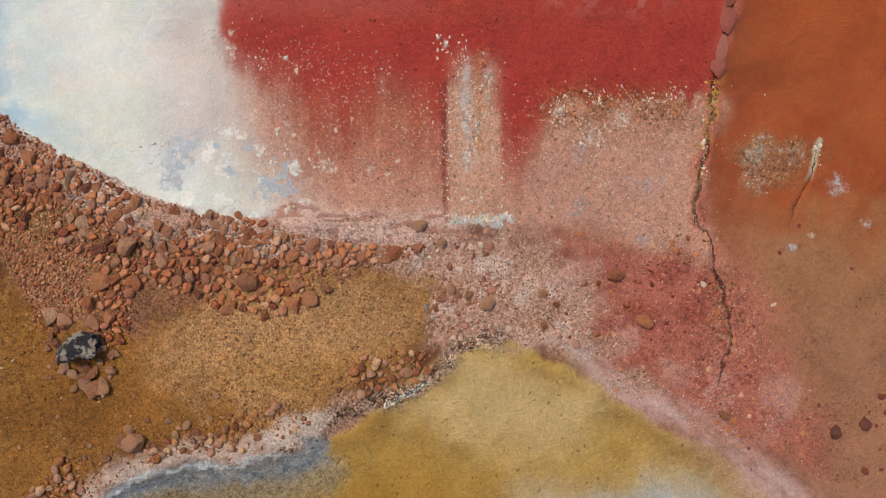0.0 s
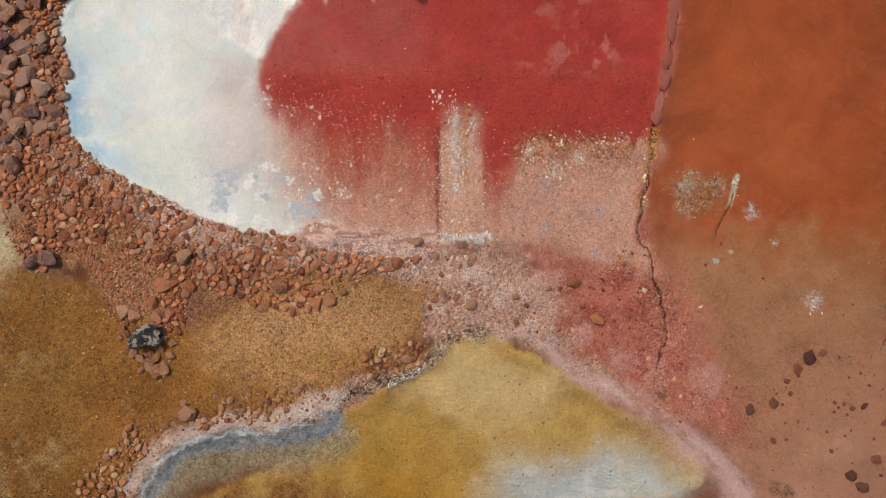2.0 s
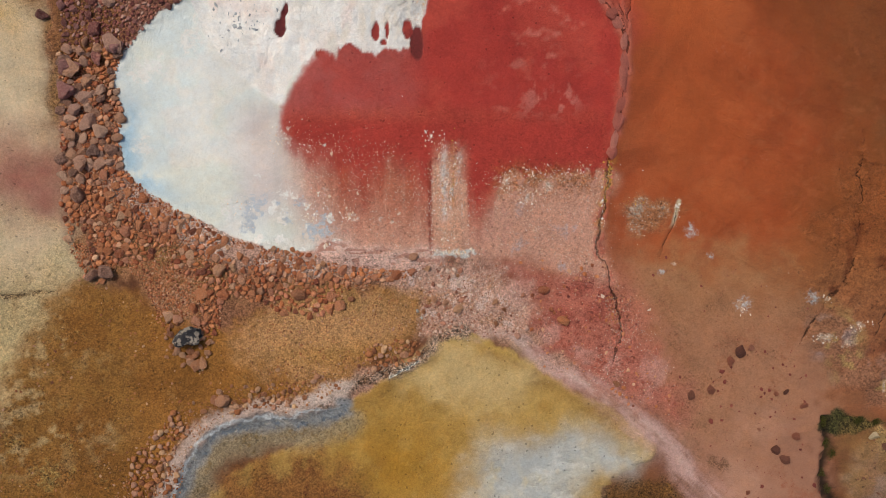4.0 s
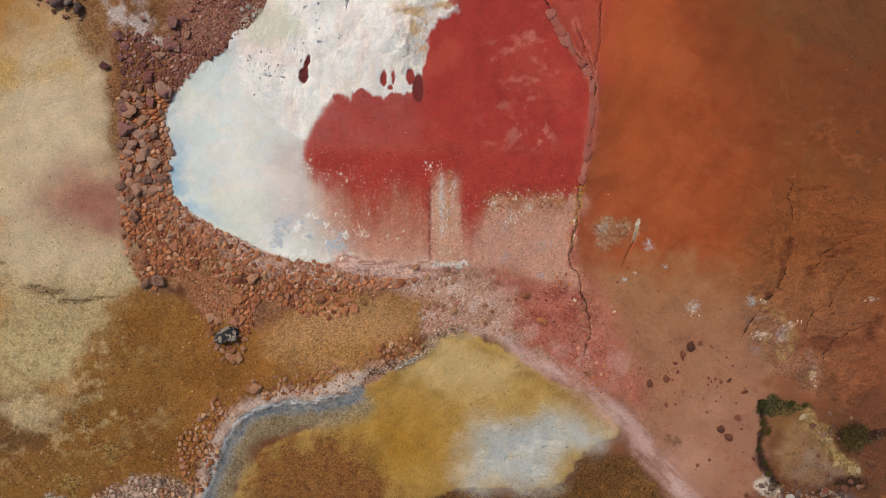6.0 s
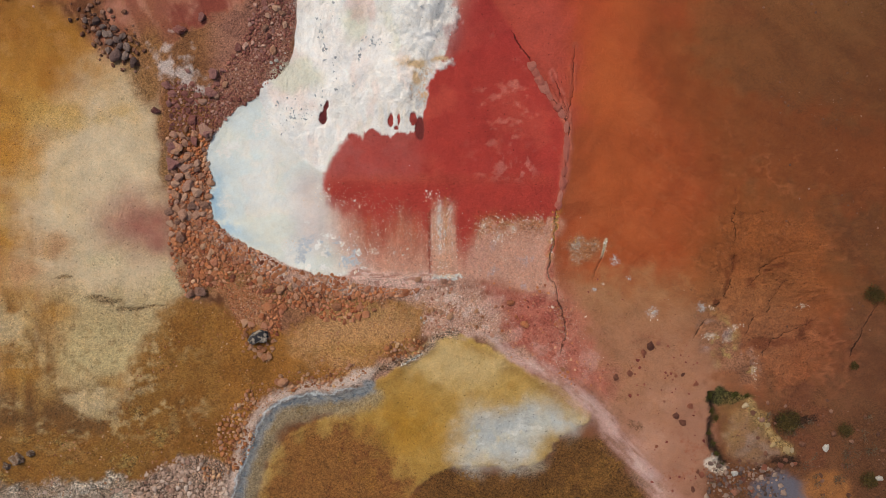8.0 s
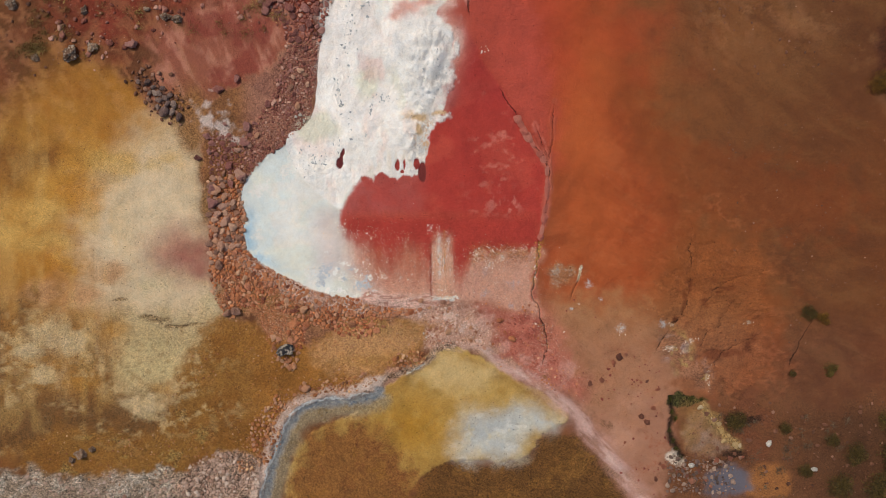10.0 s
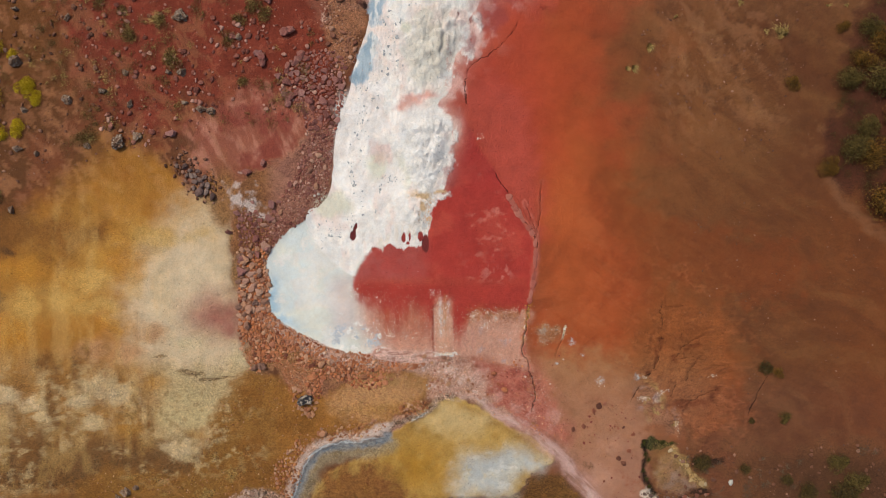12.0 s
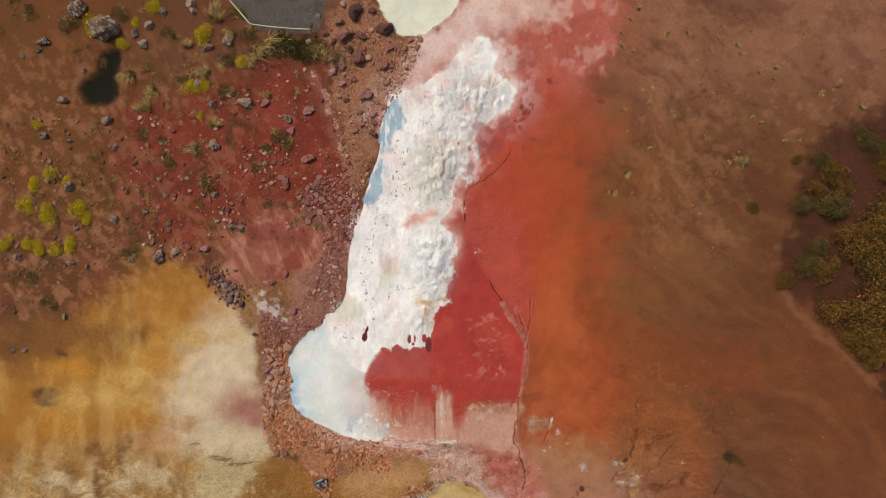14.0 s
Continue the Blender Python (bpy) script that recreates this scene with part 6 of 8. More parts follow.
# small outcrops of blue-white salt in the orange clay
for cx, cy, r in ((5.55, -0.55, 0.12), (4.95, 0.3, 0.05), (4.1, 0.0, 0.06), (4.6, 0.75, 0.1), (6.75, -0.42, 0.1)):
    i0, i1 = np.searchsorted(XS, (cx - 0.5, cx + 0.5))
    j0, j1 = np.searchsorted(YS, (cy - 0.5, cy + 0.5))
    s = (slice(j0, j1), slice(i0, i1))
    u, v = X[s], Y[s]
    spot = np.exp(-((u - cx) ** 2 + (v - cy) ** 2) / (1.6 * r) ** 2) * 0.5
    OVER[s], COVER[s] = np.where((spot > COVER[s])[..., None], np.array(tone(178, 176, 176)), OVER[s]), np.maximum(COVER[s], spot)

dabs("orange_salt", (196, 172, 152), 0.5, 1.0, 0.15, 1.0, 1.0, 30, over=True)
dabs("orange_fault", (112, 58, 36), 0.7, 1.1, 0.25, 1.0, 0.7, 31, crust=0.8, lift=-0.02)
dabs("east_soil", (116, 68, 46), 0.6, 1.0, 0.5, 1.0, 1.0, 32)
dabs("gully_olive", (132, 102, 60), 0.5, 1.0, 0.3, 1.0, 1.0, 33, fade=(0.0, 0.9), crust=0.5)
# shadow beside the gully's pale rim, painted as dark ground
dabs("gully_shade", (62, 40, 28), 0.85, 1.0, 0.25, 1.0, 1.0, 34, grit=0.7)

# cracks: sunken dark lines with a raised pale lip
for name, w, lip, wave in (("crack_main", 0.02, (178, 92, 76), 0.08), ("crack_north", 0.012, (168, 84, 66), 0.06), ("crack_flake", 0.011, None, 0.04), ("crack_east", 0.016, None, 0.10),
                           ("crack_east_two", 0.014, None, 0.10), ("crack_far", 0.018, None, 0.08), ("crack_red", 0.02, None, 0.10), ("crack_slab", 0.014, (190, 106, 92), 0.06),
                           ("crack_low", 0.012, None, 0.10), ("crack_rough", 0.012, None, 0.12)):
    p = Patch(LINES[name], False, 0.4, wave, 0.22, 3)
    if lip:
        paint(p, np.exp(-((p.d - 0.05) / 0.04) ** 2) * ease(p.noise(0.4, 4, 65), 0.45, 0.6) * 0.7, lip, lift=0.02, crust=0.8)
    s, inside = sided(rounded(LINES[name], False), p.wx, p.wy)
    near = np.abs(s) < np.abs(RIFT[p.s])
    RIFT[p.s] = np.where(near, s, RIFT[p.s])
    GAP[p.s] = np.where(near & (np.abs(s) < 0.3), w * inside * ease(p.noise(0.35, 5, 66), *((0.1, 0.4) if name == "crack_main" else (0.3, 0.6))), GAP[p.s])
    H[p.s] -= 0.02 * np.exp(-(s / 0.03) ** 2) * inside
p = Patch(LINES["crack_flake"], False, 0.4, 0.03, 0.2, 3)
paint(p, (1 - ease(p.d, 0.015, 0.06)) * ease(p.y, 0.75, 0.95), (204, 184, 168), crust=1.0, lift=0.006)
p = Patch(LINES["crack_main"], False, 0.4, 0.08, 0.25, 3)
paint(p, np.exp(-(p.d / 0.07) ** 2) * np.exp(-((p.y - 1.35) / 0.5) ** 2) * ease(p.noise(0.1, 5, 67), 0.42, 0.55), (188, 140, 60), fleck=0.9, lift=0.02)
paint(p, np.exp(-((p.d - 0.02) / 0.08) ** 2) * ease(p.y, 2.2, 2.6) * ease(p.y, 5.0, 4.6) * 0.7, (184, 104, 88), lift=0.03)
paint(p, np.exp(-(p.d / 0.3) ** 2) * ease(p.y, -0.1, -0.5) * 0.8, None, fleck=0.9, grit=0.4)


# iron-rich clay of the east side holds less blue
C[..., 2] *= 1 - 0.19 * ease(X, 2.8, 4.5) * ease(Y, 14, 10) * ease(Y, -1.4, 0.4)

Z = lay(X, Y) + H * (1 - ease(np.hypot(X, Y - 5), 60, 200)) + ease(np.hypot(X, Y), 40, 600) * 14 * (n1 - 0.5)


def grid_mesh(name):
    me = bpy.data.meshes.new(name)
    r, c = X.shape
    me.vertices.add(r * c)
    me.vertices.foreach_set("co", np.stack([X, Y, Z], -1).astype(np.float32).ravel())
    a = (np.arange(r - 1)[:, None] * c + np.arange(c - 1)[None]).ravel()
    q = np.stack([a, a + 1, a + c + 1, a + c], -1).astype(np.int32)
    me.loops.add(q.size)
    me.loops.foreach_set("vertex_index", q.ravel())
    me.polygons.add(len(q))
    me.polygons.foreach_set("loop_start", np.arange(0, q.size, 4, dtype=np.int32))
    me.update(calc_edges=True)
    me.shade_smooth()
    col = me.attributes.new("mineral", "FLOAT_COLOR", "POINT")
    col.data.foreach_set("color", np.concatenate([C, np.ones(C.shape[:2] + (1,))], -1).astype(np.float32).ravel())
    col = me.attributes.new("overlay", "FLOAT_COLOR", "POINT")
    col.data.foreach_set("color", np.concatenate([OVER, np.ones(C.shape[:2] + (1,))], -1).astype(np.float32).ravel())
    for key, v in (("cover", COVER), ("rift", RIFT), ("gap", GAP), ("grit", GRIT), ("fleck", FLECK), ("wet", WET), ("crust", CRUST)):
        me.attributes.new(key, "FLOAT", "POINT").data.foreach_set("value", v.astype(np.float32).ravel())
    return me


ground = tagged(new("ground", grid_mesh("ground")), "bare geothermal clay stained crimson, orange, ochre and white", "ground", kind="structure")
ground.data.materials.append(M_GROUND)


def height(x, y):
    """Ground level at a place."""
    i, j = np.clip(np.searchsorted(XS, x) - 1, 0, len(XS) - 2), np.clip(np.searchsorted(YS, y) - 1, 0, len(YS) - 2)
    a, b = (x - XS[i]) / (XS[i + 1] - XS[i]), (y - YS[j]) / (YS[j + 1] - YS[j])
    return (Z[j, i] * (1 - a) + Z[j, i + 1] * a) * (1 - b) + (Z[j + 1, i] * (1 - a) + Z[j + 1, i + 1] * a) * b

# ---- plan: places and sizes of things (x, y, width) ----
GREY_BOULDERS = [(-11.84, 15.46, 1.17), (-12.80, 16.03, 0.77), (-8.76, 16.29, 0.77), (-10.26, 15.59, 0.49), (-8.21, 14.83, 0.61), (-7.53, 15.04,
    0.61), (-13.88, 14.90, 0.56), (-13.28, 12.85, 0.49), (-11.79, 12.14, 0.49), (-13.97, 11.59, 0.44), (-11.51, 11.19, 0.33), (-8.01, 11.31, 0.49),
    (-6.88, 12.87, 0.58), (-13.09, 9.79, 0.49), (-13.86, 10.02, 0.32), (-5.35, 12.32, 0.37), (-9.78, 9.47, 0.29), (-11.54, 8.58, 0.45), (-10.49, 8.89,
    0.29), (-10.07, 7.25, 0.58), (-9.42, 7.50, 0.41), (-7.43, 8.35, 0.41), (-7.13, 8.29, 0.33), (-13.12, 7.04, 0.35), (-12.54, 6.90, 0.29), (-13.33,
    5.10, 0.29)]
GREY_BOULDERS += [(-9.95, -4.05, 0.3), (-9.65, -3.9, 0.24), (-10.2, -4.2, 0.22)]
GREY_BOULDERS_B = [(-15.07, 3.90, 0.24), (-14.67, 3.89, 0.20), (-14.65, 14.42, 0.28), (-13.07, 11.41, 0.32), (-9.76, 16.11, 0.45), (-10.47, 14.89,
    0.37), (-10.76, 15.28, 0.32), (-8.44, 9.52, 0.29), (-8.03, 9.52, 0.29), (-6.19, 10.67, 0.29), (-7.94, 8.55, 0.29), (-8.10, 12.80, 0.37), (-8.59,
    13.50, 0.41), (-4.62, 15.08, 0.41), (-4.06, 14.98, 0.29), (-4.20, 15.99, 0.33), (-4.51, 15.69, 0.29), (-14.94, 7.25, 0.32), (-14.07, 14.60, 0.28),
    (-12.91, 8.27, 0.29), (-10.96, 7.14, 0.25), (-9.65, 8.48, 0.29), (-14.35, 9.17, 0.28), (-13.66, 10.19, 0.32), (-12.54, 13.94, 0.24)]
ROSY_BOULDERS = [(-5.45, 9.95, 0.46), (-4.65, 10.84, 0.52), (-4.63, 12.59, 0.37), (-5.26, 11.87, 0.29), (-6.17, 12.86, 0.37), (-3.39, 14.27, 0.49),
    (-2.57, 13.20, 0.58), (-1.84, 14.28, 0.41), (-3.39, 13.56, 0.37), (-2.66, 15.30, 0.41), (-6.39, 10.66, 0.25), (-5.58, 10.15, 0.29), (-8.35, 7.56,
    0.33), (-5.03, 13.95, 0.25), (-1.64, 14.89, 0.29), (-3.25, 12.99, 0.29), (-2.26, 12.44, 0.29), (-2.68, 12.09, 0.29), (-3.70, 14.01, 0.33), (-2.98,
    13.77, 0.29), (-4.34, 9.54, 0.29), (-4.96, 9.43, 0.25)]
ROSY_BOULDERS += [(-5.99, 6.32, 0.3), (-5.82, 5.35, 0.18), (-6.33, 5.02, 0.28), (-5.21, 5.3, 0.34), (-5.27, 4.82, 0.3), (-5.47, 6.65, 0.22), (-5.39, 3.86, 0.36), (-6.17, 3.5, 0.36), (-6.21, 3.12, 0.3), (-6.62, 4.4, 0.24), (-5.69, 3.67, 0.28)]
BROWN_BOULDERS = [(-3.28, 15.35, 0.74), (-2.91, 16.21, 0.70), (-1.84, 15.50, 0.58), (-3.08, 14.83, 0.37), (-2.77, 14.48, 0.58), (-3.69, 15.09, 0.29),
    (-3.48, 15.80, 0.33), (-2.25, 16.21, 0.29), (-4.00, 15.39, 0.29), (-2.16, 11.72, 0.29), (-4.41, 15.38, 0.29)]
PILE_STONES = [(-7.95, 6.52, 0.19), (-7.81, 6.38, 0.19), (-7.65, 6.21, 0.21), (-7.49, 6.07, 0.23), (-7.35, 6.15, 0.19), (-7.25, 5.90, 0.23), (-7.09,
    5.55, 0.29), (-7.49, 5.69, 0.31), (-7.65, 6.01, 0.23), (-7.75, 6.21, 0.19), (-8.06, 6.63, 0.17), (-7.90, 6.21, 0.19), (-7.55, 6.36, 0.17), (-7.41,
    5.90, 0.21), (-7.29, 5.69, 0.21), (-8.16, 6.77, 0.17), (-8.22, 6.52, 0.17), (-7.70, 5.82, 0.21), (-7.95, 6.77, 0.15)]
DARK_STONES = [(5.70, -1.33, 0.20), (5.52, -1.38, 0.25), (5.35, -1.57, 0.20), (6.31, -2.10, 0.20), (6.62, -2.34, 0.24), (6.14, -3.13, 0.21), (6.32,
    -3.31, 0.23), (4.66, -2.18, 0.21), (5.01, -2.06, 0.23), (5.68, -3.91, 0.14), (6.51, -2.88, 0.17), (6.79, -4.62, 0.17), (6.58, -4.98, 0.23), (6.71,
    -4.55, 0.14), (7.63, -5.04, 0.28), (8.05, -4.98, 0.23), (7.49, -4.87, 0.17), (8.31, -4.41, 0.25), (7.42, -4.69, 0.14), (7.21, -4.76, 0.17), (7.83,
    -4.75, 0.20), (8.19, -5.18, 0.20), (8.73, -4.35, 0.22), (9.07, -4.31, 0.17), (6.13, -2.13, 0.11), (5.86, -2.77, 0.11)]
WHITE_STONES = [(9.82, -3.91, 0.20), (11.10, -4.64, 0.22), (7.60, -4.58, 0.17), (-0.20, -0.68, 0.08), (-0.13, -0.81, 0.07), (-3.69, 5.63, 0.10),
    (-3.60, 5.46, 0.08), (-3.77, 5.39, 0.07), (-3.83, 5.57, 0.08), (-3.49, 5.81, 0.07)]
LEDGE_STONES = [(-5.42, 3.92, 0.36), (-6.10, 3.50, 0.36), (-6.23, 3.60, 0.25), (-5.35, 3.74, 0.19), (-6.07, 2.78, 0.25), (-5.84, 2.57, 0.28), (-6.16,
    2.37, 0.22), (-5.99, 1.88, 0.28), (-5.64, 2.44, 0.25), (-6.03, 1.33, 0.30), (-5.60, 0.01, 0.31), (-5.81, -0.05, 0.28), (-5.63, 3.12, 0.22),
    (-5.48, 4.63, 0.19), (-5.89, 3.94, 0.19), (-6.18, 2.91, 0.19), (-5.78, 2.09, 0.19), (-5.99, 6.32, 0.19), (-5.20, 5.31, 0.22), (-5.14, 4.77, 0.19),
    (-4.93, 5.04, 0.17), (-5.63, 2.99, 0.17), (-5.99, 1.61, 0.19), (-3.89, 6.69, 0.17), (-3.68, 6.89, 0.19), (-3.96, 6.41, 0.19), (-3.76, 5.87, 0.22),
    (-3.48, 6.49, 0.17), (-3.55, 6.76, 0.17)]
STREAM_STONES = [(-3.60, -2.24, 0.22), (-3.72, -2.26, 0.19), (-4.17, -1.49, 0.16), (-3.95, -1.59, 0.22), (-3.85, -1.23, 0.14), (-4.52, -1.08, 0.16),
    (-4.43, -1.43, 0.12), (-3.97, -1.08, 0.12), (-3.01, -2.08, 0.11), (-2.91, -2.15, 0.11), (-3.14, -2.18, 0.11), (-2.55, -2.11, 0.12), (-2.36, -2.14,
    0.09), (-3.64, 0.04, 0.22), (-3.41, 0.07, 0.14), (-3.06, -0.26, 0.08), (-2.93, -0.32, 0.13), (-2.30, -0.40, 0.26), (-2.73, 0.40, 0.12), (-2.86,
    0.27, 0.09), (-1.35, -0.47, 0.13), (0.51, -0.66, 0.17), (1.19, -0.91, 0.12)]
STREAM_STONES_B = [(-3.66, -2.11, 0.11), (-4.12, -2.30, 0.08), (-4.18, -2.44, 0.08), (-3.96, -2.45, 0.11), (-3.47, -2.01, 0.09), (-2.75, -1.99, 0.09),
    (-2.65, -2.19, 0.09), (-3.21, -2.02, 0.08), (-2.82, -2.22, 0.08), (-2.95, -2.25, 0.08), (-2.42, -2.26, 0.08), (-2.19, -2.22, 0.09), (-0.43, -1.46,
    0.16), (-0.03, 0.06, 0.15), (-0.27, 0.28, 0.19), (-1.84, 0.14, 0.11), (-1.23, -1.66, 0.09), (-2.65, -1.72, 0.08), (-0.09, -0.69, 0.09), (-0.19,
    -0.83, 0.08), (0.51, -0.06, 0.08), (0.09, -0.47, 0.15), (0.31, -0.53, 0.11), (1.17, -0.53, 0.12), (1.34, -0.66, 0.09), (3.33, -1.97, 0.15)]
YELLOW_MOSS = [(-13.85, 10.18, 0.53), (-14.30, 9.82, 0.49), (-14.63, 9.07, 0.57), (-13.87, 8.77, 0.61), (-12.85, 8.94, 0.57), (-12.52, 8.61, 0.41),
    (-14.65, 7.75, 0.53), (-14.18, 7.55, 0.45), (-13.64, 7.55, 0.49), (-13.11, 7.71, 0.45), (-15.31, 7.71, 0.44), (-12.22, 15.55, 0.61), (-11.32,
    14.97, 0.45), (-8.37, 15.29, 0.57), (-8.80, 13.40, 0.57), (-8.35, 13.57, 0.45), (-14.16, 11.95, 0.40), (-8.51, 12.39, 0.29), (-7.07, 14.24, 0.45),
    (-9.95, 16.26, 0.61), (-13.22, 9.89, 0.32), (-15.12, 7.91, 0.28), (-10.75, 15.68, 0.32), (-12.03, 15.25, 0.36)]
STRAW_GRASS = [(-6.25, 14.76, 1.07), (-7.86, 15.94, 0.82), (-10.98, 13.77, 0.73), (-8.29, 13.96, 0.61), (-10.50, 12.66, 0.61), (-8.04, 12.13, 0.70),
    (-4.00, 14.57, 0.70), (11.21, 10.69, 0.53), (7.05, 10.31, 0.37), (8.64, 12.50, 0.33), (-6.06, 13.13, 0.49), (-8.72, 11.26, 0.49), (-6.77, 14.24,
    0.53), (-10.19, 13.28, 0.53), (-7.36, 15.35, 0.53), (13.73, 13.13, 0.28), (6.34, 9.65, 0.29), (-8.98, 14.92, 0.53), (-5.04, 13.24, 0.41), (10.67,
    10.76, 0.25)]
OLIVE_TUFTS = [(-5.77, 11.70, 0.54), (-9.19, 13.70, 0.41), (-9.63, 10.68, 0.57), (-6.49, 10.62, 0.45), (-8.66, 11.16, 0.49), (-5.54, 15.01, 0.82),
    (-4.41, 14.73, 0.74), (-6.75, 15.40, 0.53), (-7.15, 16.06, 0.61), (-14.47, 6.54, 0.45), (-10.96, 7.41, 0.53), (-13.81, 5.58, 0.49), (-7.59, 13.31,
    0.53), (-6.10, 9.26, 0.37), (-3.49, 14.54, 0.62), (-5.40, 11.39, 0.45), (-8.33, 9.93, 0.54), (-13.10, 15.62, 0.52), (-14.43, 15.88, 0.40), (-9.57,
    15.31, 0.49), (-7.58, 14.33, 0.49), (-10.51, 11.75, 0.45), (-11.95, 14.25, 0.36), (-11.24, 16.07, 0.53), (-6.18, 11.18, 0.45), (-9.82, 11.45,
    0.33)]
HEATH = [(12.85, 10.43, 0.69), (13.81, 10.73, 0.69), (14.21, 10.32, 0.81), (13.65, 9.78, 0.73), (12.33, 9.51, 0.69), (13.28, 9.09, 0.82), (11.51,
    9.06, 0.41), (13.00, 10.76, 0.45), (13.02, 7.79, 0.94), (13.34, 7.07, 1.02), (12.67, 6.43, 0.70), (14.25, 8.97, 1.22), (15.02, 8.96, 1.34),
    (15.79, 8.84, 1.41), (15.96, 10.40, 0.72), (15.12, 11.65, 0.52), (14.66, 11.26, 0.52), (15.41, 11.37, 0.60), (15.99, 11.16, 0.60), (14.46, 9.77,
    0.73), (14.45, 7.59, 1.30), (15.36, 7.59, 1.50), (16.22, 7.38, 1.54), (14.03, 6.87, 1.02)]
HEATH_B = [(15.01, 6.36, 1.59), (15.99, 5.86, 1.75), (14.56, 5.44, 1.23), (15.44, 4.89, 1.43), (14.06, 5.78, 0.90), (15.91, 4.16, 1.23), (14.97, 4.48,
    0.86), (15.62, 3.74, 0.94), (16.27, 2.99, 0.94), (16.71, 9.40, 1.61), (17.00, 6.78, 1.82), (17.09, 4.34, 1.83), (17.51, 7.99, 1.81), (16.88, 1.87,
    1.23), (11.27, -0.25, 0.42), (14.86, 8.20, 1.02), (15.86, 9.60, 1.01), (16.63, 11.39, 1.00), (15.47, 6.98, 1.22), (13.71, 7.59, 0.74), (13.49,
    8.50, 0.73), (16.58, 5.15, 1.42)]
SE_SHRUBS = [(10.84, -0.10, 0.45), (11.55, -1.76, 0.42), (8.84, -3.29, 0.63), (13.26, -3.15, 0.76), (13.37, -4.29, 1.04), (12.89, -5.19, 0.87),
    (11.87, -5.07, 0.77), (10.84, -4.69, 0.46), (13.86, -3.76, 0.87), (10.31, -3.46, 0.46), (12.28, -4.14, 0.63), (13.81, -4.99, 0.87), (11.59, -3.79,
    0.45), (10.45, -1.86, 0.24)]
SEDGE = [(-11.86, 14.15, 0.81), (-12.13, 13.24, 0.89), (-11.68, 13.25, 0.81), (-11.96, 13.65, 0.81), (-5.54, 14.97, 0.90), (-5.03, 14.87, 0.74),
    (-11.75, 14.56, 0.61), (-4.62, 14.57, 0.53), (-4.72, 15.02, 0.49)]
GULLY_SEDGE = [(6.98, -2.62, 0.31), (7.02, -3.02, 0.25), (7.16, -3.22, 0.23), (7.02, -3.55, 0.23), (7.11, -3.83, 0.23), (7.20, -4.12, 0.25), (7.34,
    -4.36, 0.20), (7.59, -2.62, 0.22), (7.90, -2.62, 0.20), (8.78, -3.25, 0.42), (8.99, -3.35, 0.36)]
ROCK_RING = [(-4.54, -1.02, 0.13), (-4.59, -1.16, 0.10), (-4.50, -1.31, 0.09), (-4.39, -1.39, 0.14), (-4.29, -1.47, 0.16), (-4.17, -1.39, 0.13),
    (-4.07, -1.44, 0.14), (-3.99, -1.31, 0.11), (-3.94, -1.15, 0.09), (-4.49, -0.93, 0.10), (-4.37, -0.89, 0.09), (-4.06, -1.64, 0.22), (-4.19, -1.57,
    0.16), (-3.85, -1.41, 0.13), (-4.30, -1.64, 0.09), (-3.81, -1.23, 0.14), (-4.58, -1.49, 0.08), (-4.01, -0.98, 0.09)]
NORTH_TUFTS = [(7.82, 12.82, 0.27), (6.57, 9.65, 0.33), (10.85, 14.88, 0.28), (14.37, 13.41, 0.36), (15.16, 12.60, 0.28), (13.16, 15.22, 0.28),
    (11.66, 13.87, 0.24), (9.86, 11.68, 0.25), (8.38, 15.33, 0.24)]
SALT = [(-1.87, 2.28, 0.08, 0.07, 7, 0.12), (-2.1, 2.25, 0.55, 0.22, 110, 0.05), (-2.64, 2.35, 0.14, 0.24, 70, 0.06), (-0.78, 2.15, 0.22, 0.14, 45, 0.05),
    (0.0, 2.38, 0.09, 0.13, 26, 0.08), (0.2, 2.22, 0.07, 0.17, 45, 0.06), (0.46, 2.28, 0.03, 0.06, 8, 0.09), (0.06, 1.2, 0.05, 0.9, 130, 0.05)]
SALT += [(0.27, 1.5, 0.14, 0.55, 170, 0.06), (0.52, 1.85, 0.07, 0.25, 45, 0.06), (0.70, 1.1, 0.03, 0.7, 50, 0.05), (0.32, 0.6, 0.11, 0.05, 26, 0.07),
    (0.4, 0.36, 0.32, 0.05, 80, 0.10), (-1.45, 0.97, 0.14, 0.15, 55, 0.08), (-2.08, 0.95, 0.18, 0.09, 50, 0.08), (-2.0, 1.25, 0.16, 0.18, 40, 0.06)]
SALT += [(-3.4, 1.15, 0.2, 0.16, 40, 0.07), (-1.9, 0.47, 0.1, 0.06, 14, 0.14), (-1.4, 1.4, 1.0, 0.8, 420, 0.032), (2.1, 1.75, 0.9, 0.13, 220, 0.04),
    (1.73, 1.33, 0.24, 0.16, 80, 0.07), (1.75, 1.74, 0.12, 0.09, 30, 0.09), (1.36, 1.53, 0.1, 0.16, 55, 0.06), (2.7, 1.78, 0.08, 0.13, 40, 0.06)]
SALT += [(2.1, 0.9, 1.0, 0.8, 160, 0.03), (3.05, 1.1, 0.03, 0.4, 50, 0.07), (3.75, 0.9, 0.28, 0.2, 45, 0.04), (4.36, 1.1, 0.05, 0.16, 24, 0.10),
    (5.57, -0.6, 0.09, 0.12, 24, 0.08), (0.9, -0.45, 0.9, 0.5, 420, 0.035), (1.55, 7.5, 0.12, 0.1, 14, 0.12), (3.75, -1.1, 0.3, 0.2, 60, 0.022)]
